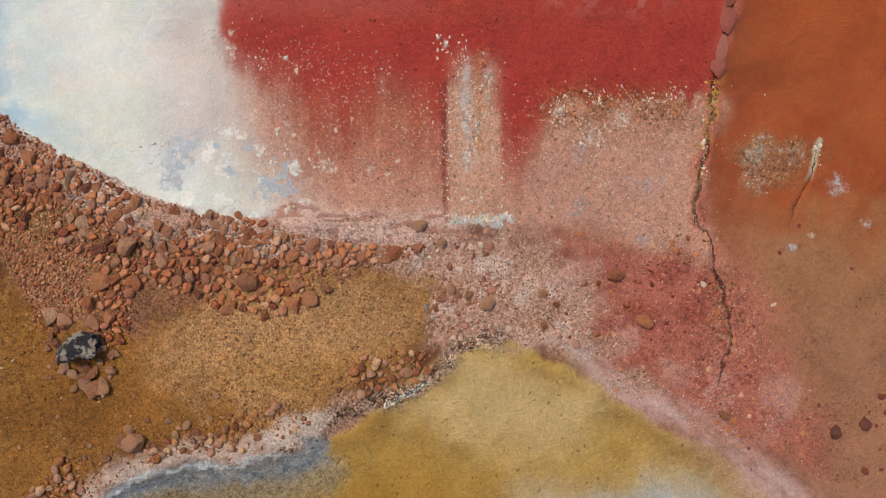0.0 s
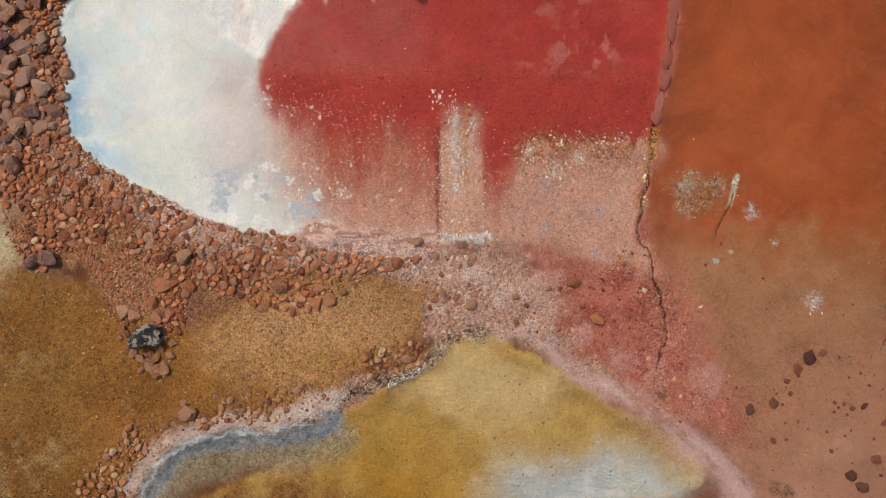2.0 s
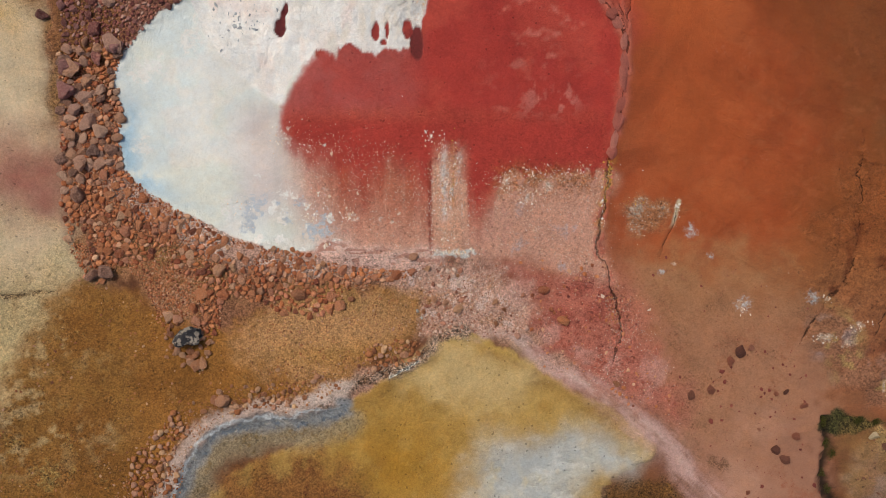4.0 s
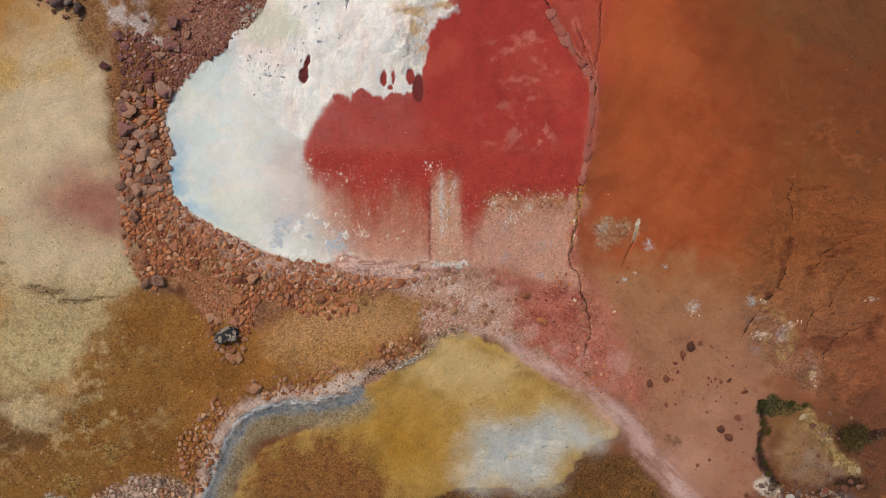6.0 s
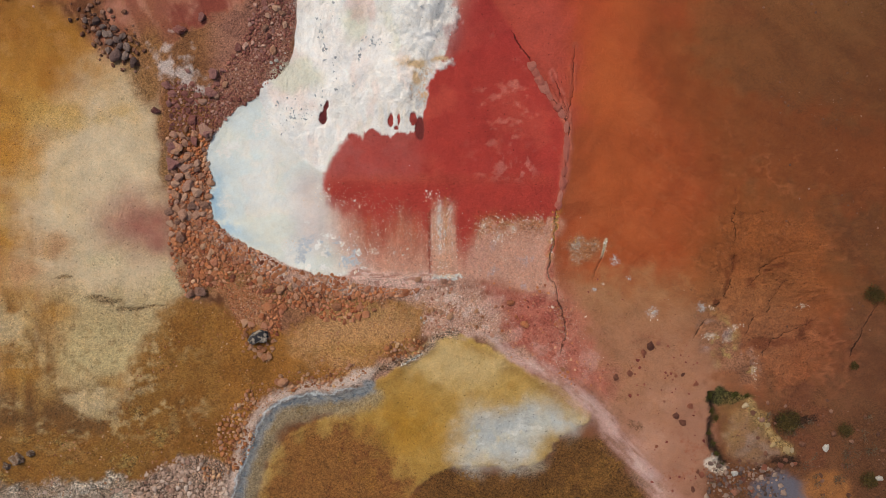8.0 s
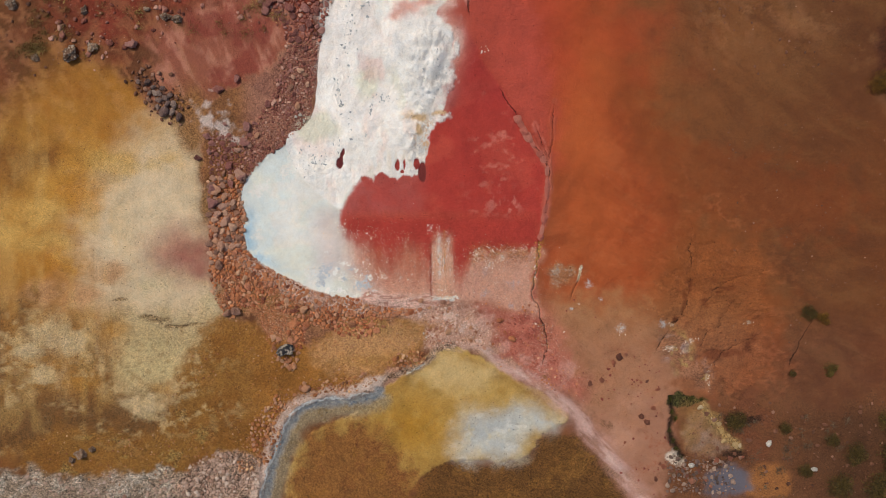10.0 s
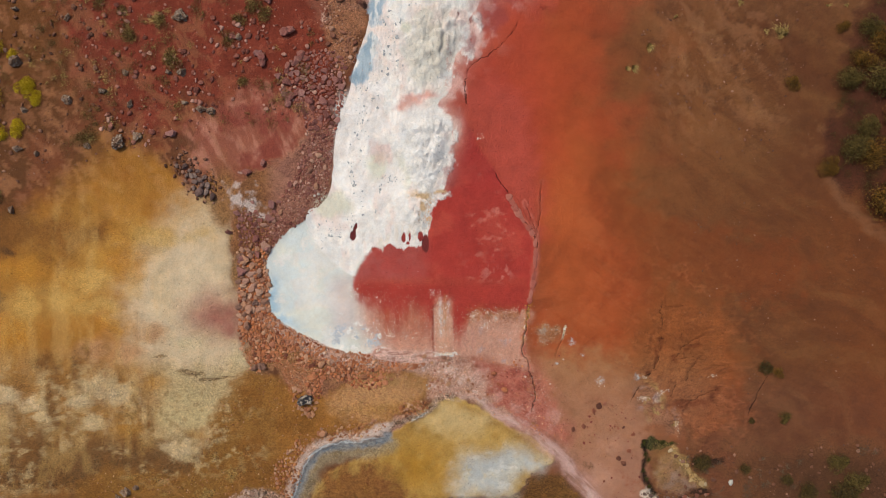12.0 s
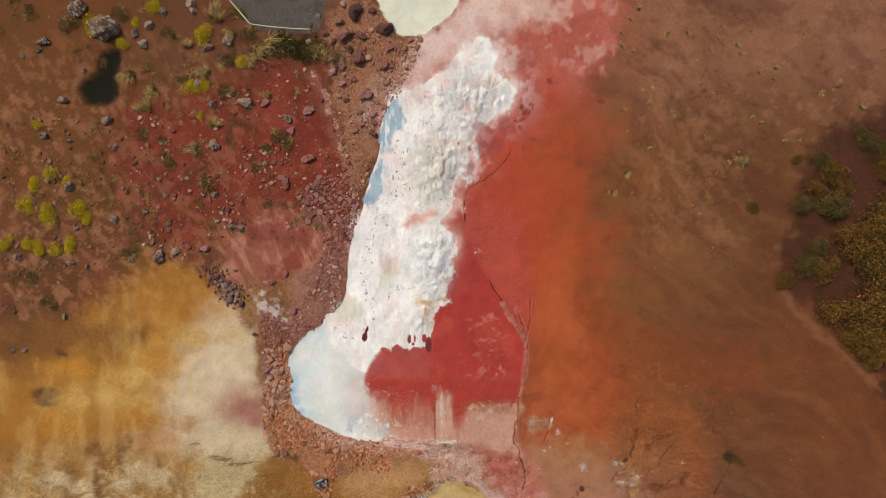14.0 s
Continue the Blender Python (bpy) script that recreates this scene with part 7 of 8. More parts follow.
SALT += [(8.1, -2.0, 0.04, 0.4, 40, 0.08), (7.55, -0.95, 0.2, 0.12, 50, 0.06), (6.95, -1.15, 0.3, 0.08, 45, 0.05), (7.0, -0.45, 0.08, 0.06, 20, 0.06), (9.2, -0.4, 0.15, 0.1, 24, 0.05)]
PIT_SPOTS = [(-2.63, 6.7, 0.06, 0.6, 26, 0.13), (-2.55, 5.9, 0.07, 0.4, 18, 0.12), (-2.3, 5.4, 0.06, 0.4, 14, 0.14), (-2.65, 4.9, 0.1, 0.25, 12, 0.12), (-1.85, 5.1, 0.05, 0.1, 5, 0.15),
    (-1.7, 5.8, 0.06, 0.2, 8, 0.12), (-3.3, 4.3, 0.5, 0.4, 46, 0.12), (-1.3, 6.1, 0.3, 0.14, 26, 0.1), (-2.3, 7.8, 0.2, 0.9, 46, 0.14), (-2.0, 9.0, 0.35, 0.8, 40, 0.15),
    (-1.3, 10.6, 0.35, 0.9, 40, 0.17), (-0.6, 12.2, 0.6, 0.6, 30, 0.15), (0.2, 6.9, 0.4, 0.6, 30, 0.1), (0.2, 10.0, 0.5, 0.9, 30, 0.1)]
SULPHUR = [(3.17, 1.82, 0.06, 0.16, 70, 0.08), (3.09, 1.35, 0.04, 0.35, 60, 0.05), (3.3, -0.7, 0.16, 0.42, 130, 0.03), (0.42, 1.9, 0.07, 0.4, 60, 0.04),
    (2.0, 1.72, 0.8, 0.13, 160, 0.03), (3.6, 1.25, 0.2, 0.06, 30, 0.04), (1.0, -0.6, 0.7, 0.4, 120, 0.03)]
TUFT_RNG = random.Random(12)
NORTH_TUFTS += [(TUFT_RNG.uniform(6.5, 16.0), TUFT_RNG.uniform(11.2, 16.3), TUFT_RNG.uniform(0.14, 0.3)) for _ in range(26)]
LAVA_ROCK = (-4.28, -1.12)
ROPE_POSTS = [(-7.47, 16.60), (-6.61, 15.60), (-5.57, 15.49), (-4.47, 15.44)]

# ---- stones ----
def ball(level):
    bm = bmesh.new()
    bmesh.ops.create_icosphere(bm, subdivisions=level, radius=0.5)
    v = np.array([p.co for p in bm.verts])
    f = np.array([[q.index for q in face.verts] for face in bm.faces])
    bm.free()
    return v, f


BALLS = {k: ball(k) for k in (1, 2, 3, 4)}


def lumpy(level, rng, rough=0.25, flat=0.62, cuts=11, deep=0.2):
    """A worn stone: a ball squeezed, cut by planes into blunt faces and made uneven."""
    v, _ = BALLS[level]
    v = v * np.array([1.0, rng.uniform(0.55, 0.92), 1.0])
    for _ in range(cuts):
        d = rng.normal(size=3)
        d /= np.linalg.norm(d)
        over = np.maximum(v @ d - rng.uniform(deep, 0.42), 0)
        v = v - over[:, None] * d * 0.95
    seed = rng.uniform(0, 50, 3)
    bumps = np.array([noise.noise(Vector(q * 3.2 + seed)) + 0.5 * noise.noise(Vector(q * 8 + seed)) for q in v])
    v = v * (1 + rough * bumps)[:, None]
    return v / (v[:, 0].max() - v[:, 0].min()) * np.array([1, 1, flat])


def mesh_of(name, v, f, mat, smooth=True, edges=0):
    me = bpy.data.meshes.new(name)
    me.from_pydata([tuple(q) for q in v], [], [tuple(int(i) for i in q) for q in f])
    if smooth:
        me.shade_smooth()
    if edges:
        me.set_sharp_from_angle(angle=radians(edges))
    me.materials.append(mat)
    return me


RNG = np.random.RandomState(21)


def stone_set(name, mat, count, level, rough=0.25, flat=0.62, cuts=11, deep=0.2):
    return [mesh_of(name, lumpy(level, RNG, rough, flat, cuts, deep), BALLS[level][1], mat, True, 30 if level < 4 else 0) for _ in range(count)]


def set_stones(name, spots, meshes, label, category, group, sink=0.12, stretch=(0.85, 1.15)):
    for x, y, d in spots:
        ob = new(name, meshes[RNG.randint(len(meshes))])
        s = d * RNG.uniform(*stretch)
        ob.matrix_basis = pose(x, y, height(x, y) + s * (0.31 - sink), RNG.uniform(-10, 10), RNG.uniform(-10, 10), RNG.uniform(0, 360)) @ Matrix.Diagonal((s, s, s * RNG.uniform(0.8, 1.1), 1))
        tagged(ob, label, category, group)


LAVA = stone_set("boulder", M_LAVA, 8, 4, 0.6, 0.7, 7, 0.2)
set_stones("boulder", GREY_BOULDERS + GREY_BOULDERS_B, LAVA, "pitted grey lava boulder with pale lichen on red soil", "boulder", "grey boulders on the slope", 0.2, (0.65, 1.05))
set_stones("boulder", ROSY_BOULDERS, stone_set("boulder", M_MAUVE, 6, 4, 0.4, 0.5), "smooth rose-brown boulder lying on gravel", "boulder", "rose boulders by the gravel")
set_stones("boulder", BROWN_BOULDERS, stone_set("boulder", M_UMBER, 5, 4, 0.45), "dark brown weathered boulder beside the milky pool", "boulder", "brown boulders by the pool")
set_stones("stone", [q for q in PILE_STONES if q[1] < 6.6], stone_set("stone", M_GREY, 6, 3, 0.25, 0.6, 6, 0.26), "grey-brown rounded stone in a small heap", "stone", "stones of the heap", 0.05)
set_stones("stone", DARK_STONES, stone_set("stone", M_DARK, 7, 3, 0.28, 0.4, 8, 0.24), "dark brown stone sunk in pink clay", "stone", "dark stones in the clay", 0.24, (0.55, 0.95))
set_stones("stone", [(2.03, -0.31, 0.24), (2.38, -0.85, 0.24)], stone_set("stone", M_RUST, 2, 3, 0.12, 0.5, 6, 0.3), "rounded rust-orange stone sunk in pink clay", "stone", "orange stones in the pink clay", 0.2)
set_stones("stone", WHITE_STONES, stone_set("stone", M_WHITE, 4, 3, 0.35), "small chalk-white stone on bare soil", "stone", "white stones")
set_stones("stone", LEDGE_STONES, stone_set("stone", M_BROWN, 7, 3, 0.2, 0.5, 11, 0.2), "rounded brown stone at the white pool's edge", "stone", "stones along the pool's west shore")
set_stones("stone", STREAM_STONES + STREAM_STONES_B + ROCK_RING, stone_set("stone", M_OCHRE, 8, 3, 0.18, 0.5, 11, 0.18), "rust-orange rounded stone lying on ochre ground", "stone", "loose orange stones")

ridge_spots = [(x + RNG.normal() * 0.06, y + RNG.normal() * 0.1, RNG.uniform(0.07, 0.2)) for x, y in rounded(LINES["yellow_ridge"], False, 4)]
set_stones("stone", ridge_spots, stone_set("stone", M_STRAWSTONE, 6, 3, 0.2, 0.45, 13, 0.16), "pale yellow crusted block on the gully's rim", "stone", "pale blocks on the gully's rim", 0.24, (0.7, 1.1))
# broken clay slabs standing along the long crack
slabs = stone_set("clay_block", M_CLAY, 6, 3, 0.15, 0.35)
along = rounded(LINES["crack_main"], False, 6)

at = 0
while at < len(along) - 2:
    (x, y), (u, v) = along[at], along[min(at + 2, len(along) - 1)]
    if 1.95 < y < 5.7:
        size = RNG.uniform(0.2, 0.42)
        ob = new("clay_block", slabs[RNG.randint(6)])
        ob.matrix_basis = pose(x - 0.03, y, height(x, y) + 0.012, 0, 0, math.degrees(math.atan2(v - y, u - x)) + RNG.uniform(-12, 12)) @ Matrix.Diagonal((size, RNG.uniform(0.16, 0.26), RNG.uniform(0.16, 0.3), 1))
        tagged(ob, "flat pink clay block broken up along the crack", "clay block", "clay blocks along the crack")
    at += RNG.randint(2, 5)

glassy = new("lava_rock", mesh_of("lava_rock", lumpy(4, np.random.RandomState(5), 0.45, 0.75), BALLS[4][1], M_GLASSY))
gx, gy = LAVA_ROCK
glassy.matrix_basis = pose(gx + 0.08, gy, height(gx, gy) + 0.1, 0, 0, 15) @ Matrix.Diagonal((0.54, 0.44, 0.4, 1))
tagged(glassy, "grey glassy lava rock with black holes and white patches", "rock")


def within(pts, x, y):
    return offset(rounded(pts, True), True, np.atleast_1d(x), np.atleast_1d(y))


class Scatter:
    """Places discs inside outlines with little overlap."""

    def __init__(self, cell=0.12):
        self.cell, self.hash = cell, {}

    def free(self, x, y, r):
        k = int(math.ceil((r + 0.12) / self.cell))
        i, j = int(x // self.cell), int(y // self.cell)
        for a in range(i - k, i + k + 1):
            for b in range(j - k, j + k + 1):
                for u, v, q in self.hash.get((a, b), ()):
                    if (u - x) ** 2 + (v - y) ** 2 < (0.76 * (r + q)) ** 2:
                        return False
        return True

    def put(self, x, y, r):
        self.hash.setdefault((int(x // self.cell), int(y // self.cell)), []).append((x, y, r))

    def fill(self, pts, tries, sizes, power, seed, thin=None, clump=0.0):
        rng = np.random.RandomState(seed)
        p = np.array(pts)
        (x0, y0), (x1, y1) = p.min(0), p.max(0)
        xs, ys = rng.uniform(x0, x1, tries), rng.uniform(y0, y1, tries)
        ok = within(pts, xs, ys) < 0.3 * (fbm(xs, ys, 0.5, 3, seed) - 0.35)
        if thin is not None:
            ok &= rng.rand(tries) < thin(xs, ys)
        if clump:
            ok &= fbm(xs, ys, 0.8, 3, seed + 1) > clump
        ok &= (within(ZONES["pool_bulb"], xs, ys) > -0.01) & (within(ZONES["tongue"], xs, ys) > 0.03)
        ok &= offset(rounded(LINES["pool_shore"], False), False, xs, ys) > 0.2
        xs, ys = xs[ok], ys[ok]
        d = sizes[0] + (sizes[1] - sizes[0]) * rng.rand(len(xs)) ** power
        out = []
        for k in np.argsort(-d):
            if self.free(xs[k], ys[k], d[k] / 2):
                self.put(xs[k], ys[k], d[k] / 2)
                out.append((xs[k], ys[k], d[k]))
        return out


PACK = Scatter()
for spots in (GREY_BOULDERS, GREY_BOULDERS_B, ROSY_BOULDERS, BROWN_BOULDERS, PILE_STONES, LEDGE_STONES, STREAM_STONES, STREAM_STONES_B, [(gx, gy, 0.6)]):
    for x, y, d in spots:
        PACK.put(x, y, d / 2)

PEBBLES = {k: [lumpy(k, RNG, 0.16, 0.5, 10, 0.18) for _ in range(16)] for k in (1, 2)}


def gravel(name, spots, mat, label, sink=0.18):
    """Loose small stones of one bed as one mesh."""
    vs, fs, at = [], [], 0
    for x, y, d in spots:
        k = 2 if d > 0.055 else 1
        v = PEBBLES[k][RNG.randint(16)]
        a = RNG.uniform(0, 6.283)
        c, s = math.cos(a), math.sin(a)
        v = np.stack([v[:, 0] * c - v[:, 1] * s, v[:, 0] * s + v[:, 1] * c, v[:, 2] * RNG.uniform(0.8, 1.2)], 1) * d
        vs.append(v + np.array([x, y, height(x, y) + d * (0.3 - sink)]))
        fs.append(BALLS[k][1] + at)
        at += len(v)
    v, f = np.concatenate(vs), np.concatenate(fs).astype(np.int32)
    me = bpy.data.meshes.new(name)
    me.vertices.add(len(v))
    me.vertices.foreach_set("co", v.astype(np.float32).ravel())
    me.loops.add(f.size)
    me.loops.foreach_set("vertex_index", f.ravel())
    me.polygons.add(len(f))
    me.polygons.foreach_set("loop_start", np.arange(0, f.size, 3, dtype=np.int32))
    me.update(calc_edges=True)
    me.materials.append(mat)
    tagged(new(name, me), label, "gravel", kind="stuff")


def cobbles(spots, mat, label, group, biggest):
    """The larger stones of a bed, each a thing of its own; returns the rest."""
    spots = sorted(spots, key=lambda q: -q[2])
    set_stones("cobble", spots[:biggest], stone_set("cobble", mat, 12, 3, 0.14, 0.5, 13, 0.17), label, "cobble", group, 0.26)
    return spots[biggest:]


bed = PACK.fill(ZONES["bed_south"], 700, (0.1, 0.22), 2.2, 31, clump=0.48) + PACK.fill(ZONES["bed_south"], 14000, (0.04, 0.14), 1.9, 50, clump=0.505) + PACK.fill(ZONES["bed_south"], 24000, (0.016, 0.045), 1.6, 51, clump=0.44)
gravel("gravel", cobbles(bed, M_RUST, "rust-red blunt cobble in the bed below the white pool", "rust cobbles below the pool", 130), M_RUST_BITS, "rust-red gravel bed below the white pool")
bed = PACK.fill(ZONES["bed_west"], 700, (0.1, 0.24), 2.2, 32, clump=0.36) + PACK.fill(ZONES["bed_west"], 4000, (0.05, 0.13), 1.8, 48, clump=0.4) + PACK.fill(ZONES["bed_west"], 9000, (0.02, 0.055), 1.5, 52, clump=0.34)
gravel("gravel", cobbles(bed, M_BROWN, "brown rounded cobble on the pool's west shore", "brown cobbles west of the pool", 50), M_RUST_BITS, "brown-red gravel on the pool's west shore")
bed = PACK.fill(ZONES["bed_northwest"], 500, (0.09, 0.22), 2.2, 33, clump=0.45) + PACK.fill(ZONES["bed_northwest"], 4500, (0.04, 0.1), 2.0, 47, clump=0.42) + PACK.fill(ZONES["bed_northwest"], 8000, (0.02, 0.05), 1.5, 53, clump=0.33)
gravel("gravel", cobbles(bed, M_MAUVE, "mauve-brown cobble on the bank above the pool", "mauve cobbles on the bank", 50), M_MAUVE_BITS, "mauve-brown gravel bank beside the white sinter")
bed = PACK.fill(ZONES["bed_north"], 900, (0.13, 0.28), 2.2, 34) + PACK.fill(ZONES["bed_north"], 7000, (0.05, 0.14), 1.6, 46)
gravel("gravel", cobbles(bed, M_MAUVE, "maroon cobble beside the white sinter tongue", "maroon cobbles by the sinter", 60), M_MAUVE_BITS, "maroon gravel strip beside the white sinter tongue")
bed = PACK.fill(ZONES["gravel_north"], 1500, (0.05, 0.26), 3.5, 35, clump=0.45) + PACK.fill(ZONES["gravel_north"], 4500, (0.03, 0.09), 1.8, 55, clump=0.44)
gravel("gravel", bed, M_TAN_BITS, "tan and rust gravel between pool and path")
bed = PACK.fill(ZONES["bed_stream"], 9000, (0.03, 0.13), 2.0, 36, clump=0.45) + PACK.fill(ZONES["bed_stream"], 6000, (0.016, 0.04), 1.5, 56, clump=0.42)
gravel("gravel", bed, M_OCHRE_BITS, "orange-tan gravel along the mineral stream")
bed = PACK.fill(ZONES["saddle"], 1500, (0.02, 0.12), 3.5, 37, clump=0.44) + PACK.fill(ZONES["saddle"], 4500, (0.012, 0.035), 1.5, 57, clump=0.47)
gravel("gravel", bed, M_PALE_BITS, "pale pink grit and pebbles on the saddle", 0.35)
bed = PACK.fill(ZONES["red_pink"], 700, (0.016, 0.1), 4.5, 38, clump=0.45)
gravel("gravel", bed, M_RUST_BITS, "scattered red pebbles in pink clay", 0.34)
bed = PACK.fill(ZONES["brown_flat"], 2600, (0.016, 0.06), 3.0, 39, clump=0.44) + PACK.fill(ZONES["tan_flat"], 2600, (0.01, 0.03), 2.5, 58, clump=0.42)
gravel("gravel", bed, M_OCHRE_BITS, "fine scattered pebbles on brown ground", 0.24)
bed = PACK.fill(ZONES["rock_bank"], 1500, (0.03, 0.15), 3.0, 40, clump=0.42) + PACK.fill(ZONES["white_bank"], 1400, (0.03, 0.15), 3.0, 41, clump=0.44)
gravel("gravel", bed, M_CHALK_BITS, "broken pale rubble along the brown slope's foot", 0.28)
grit = [(2.7 + RNG.normal() * 0.22, -0.25 + RNG.normal() * 0.2, 0.012 + 0.06 * RNG.rand() ** 3) for _ in range(70)] + [(2.95 + RNG.normal() * 0.25, -0.8 + RNG.normal() * 0.25, 0.012 + 0.05 * RNG.rand() ** 3) for _ in range(70)]
gravel("grit", grit, M_MAROON_BITS, "dark maroon grit scattered in pink clay", 0.42)


def flakes(name, clusters, mat, label, category="salt crust", rare=4):
    """Broken mineral crust: small uneven chips strewn in clusters (x, y, spread, spread, count, widest)."""
    rng = np.random.RandomState(91)
    vs, fs, at = [], [], 0
    for cx, cy, rx, ry, count, widest in clusters:
        for _ in range(int(count * 1.5)):
            x, y = cx + rng.normal() * rx * 0.6, cy + rng.normal() * ry * 0.6
            d = 0.008 + (widest - 0.008) * rng.rand() ** rare
            k = rng.randint(5, 9)
            a = np.sort(rng.uniform(0, 6.283, k))
            r = 0.5 * d * rng.uniform(0.45, 1.2, k)
            ring = np.stack([r * np.cos(a) * rng.uniform(0.6, 1.0), r * np.sin(a), np.zeros(k)], 1)
            top = ring * 0.6 + np.array([0, 0, d * rng.uniform(0.06, 0.2)])
            v = np.concatenate([ring - np.array([0, 0, 0.006]), top, [[0, 0, top[0, 2] * 1.1]]])
            vs.append(v + np.array([x, y, height(x, y) + 0.003]))
            for i in range(k):
                j = (i + 1) % k
                fs += [(at + i, at + j, at + k + j), (at + i, at + k + j, at + k + i), (at + k + i, at + k + j, at + 2 * k)]
            at += 2 * k + 1
    tagged(new(name, mesh_of(name, np.concatenate(vs), fs, mat, False)), label, category, kind="stuff")


flakes("salt_flakes", SALT, M_SALT, "white and cream salt flakes strewn over red mud")
# added flakes in place of the dark pits and puddles in the white
flakes("slate_chips", PIT_SPOTS, M_PIT_SPOT, "thin blue-grey flakes standing in for pits and puddles in the white sinter", "stone chips", 2.2)
flakes("sulphur_flakes", SULPHUR, M_SULPHUR, "ochre-yellow mineral flakes along the crack")
heap = [(x + RNG.normal() * 0.2, y + RNG.normal() * 0.2, RNG.uniform(0.05, 0.15)) for x, y, _ in PILE_STONES for _ in range(7)]
gravel("gravel", heap, M_SOIL_BITS, "small dark broken stones round the heap", 0.1)
CLUSTERS = [(-5.87, 11.26), (-5.81, 10.24), (-6.26, 10.8), (-7.46, 8.42), (-8.29, 9.84), (-7.69, 9.28), (-9.59, 11.54), (-6.94, 12.82), (-9.41, 7.46), (-10.32, 7.94)]
knots = [(x + RNG.normal() * 0.28, y + RNG.normal() * 0.28, 0.05 + 0.2 * RNG.rand() ** 2) for x, y in CLUSTERS for _ in range(15)]
gravel("gravel", knots, M_SOIL_ROSE, "knots of maroon and pink stones on red soil", 0.2)
bed = PACK.fill(ZONES["red_soil"], 1500, (0.025, 0.2), 5.0, 42)
gravel("gravel", bed, M_SOIL_ROSE, "scattered pink stones on red soil")
bed = PACK.fill(ZONES["stony_west"], 1400, (0.025, 0.18), 5.0, 43)
gravel("gravel", bed, M_SOIL_BITS, "scattered tan stones on brown soil")
bed = PACK.fill([(6.8, 7.5), (12.6, 6.6), (12.0, 10.0), (10.5, 14.5), (6.8, 14.5)], 900, (0.018, 0.1), 4.0, 66, clump=0.47) + PACK.fill([(8.5, -1.0), (14.5, 0.0), (14.0, 4.5), (9.0, 6.0)], 500, (0.018, 0.07), 4.0, 67, clump=0.47)
gravel("gravel", bed, M_SOIL_BITS, "sparse small brown stones on the bare slope", 0.28)
bed = PACK.fill(ZONES["scrub_se"], 600, (0.03, 0.16), 3.5, 44)
gravel("gravel", bed, M_SOIL_BITS, "scattered brown stones among low scrub")
bed = PACK.fill([(6.9, -4.3), (8.3, -4.35), (8.9, -4.5), (8.6, -5.4), (6.9, -5.4)], 500, (0.03, 0.16), 2.5, 65)
gravel("gravel", bed, M_GREY_BITS, "mixed grey and pale stones at the gully's foot", 0.2)
bed = PACK.fill(ZONES["pink_clay"], 230, (0.012, 0.1), 5.0, 59) + PACK.fill(ZONES["tan_clay"], 240, (0.012, 0.06), 4.0, 60, clump=0.45)
gravel("gravel", bed, M_MAROON_BITS, "scattered red-brown pebbles in pink clay", 0.34)


# ---- plants ----
def leaves_mesh(name, rng, count, size, spread, tall, mat, narrow=0.45, fray=0.35):
    """A low cushion of many small leaves with an uneven outline."""
    lobes = [(rng.uniform(-0.3, 0.3), rng.uniform(-0.3, 0.3), rng.uniform(0.18, 0.34)) for _ in range(6)]
    v, f = [], []
    for _ in range(count):
        cx, cy, r = lobes[rng.randint(len(lobes))]
        a, q = rng.uniform(0, 6.283), r * math.sqrt(rng.rand()) * (1 + fray * rng.rand() ** 3)
        x, y = cx + q * math.cos(a), cy + q * math.sin(a)
        z = tall * max(0.05, 1 - (q / (r * 1.35)) ** 2) * rng.uniform(0.45, 1.0)
        d = np.array([rng.normal() * 0.6, rng.normal() * 0.6, rng.uniform(0.1, 0.9)])
        d *= size * rng.uniform(0.6, 1.4) / np.linalg.norm(d)
        w = np.cross(d, rng.normal(size=3))
        w *= narrow * 0.5 * np.linalg.norm(d) / (np.linalg.norm(w) + 1e-6)
        p = np.array([x, y, z]) * np.array([spread, spread, 1])
        k = len(v)
        v += [p, p + d * 0.5 + w, p + d, p + d * 0.5 - w]
        f.append((k, k + 1, k + 2, k + 3))
    return mesh_of(name, v, f, mat, False)


def stems_mesh(name, rng, count, reach, tall, mat, thick=0.006):
    """Thin woody stems fanning out from the root."""
    v, f = [], []
    for _ in range(count):
        a, r = rng.uniform(0, 6.283), reach * rng.uniform(0.4, 1.0)
        tip = np.array([r * math.cos(a), r * math.sin(a), tall * rng.uniform(0.4, 1.0)])
        mid = tip * np.array([0.4, 0.4, 0.7]) + rng.normal(size=3) * 0.03
        k = len(v)
        for q, t in ((np.zeros(3), thick), (mid, thick * 0.7), (tip, thick * 0.3)):
            v += [q + np.array([t * math.cos(b), t * math.sin(b), 0]) for b in (0, 2.1, 4.2)]
        for s in (0, 3):
            f += [(k + s + i, k + s + (i + 1) % 3, k + s + 3 + (i + 1) % 3, k + s + 3 + i) for i in range(3)]
    return mesh_of(name, v, f, mat)


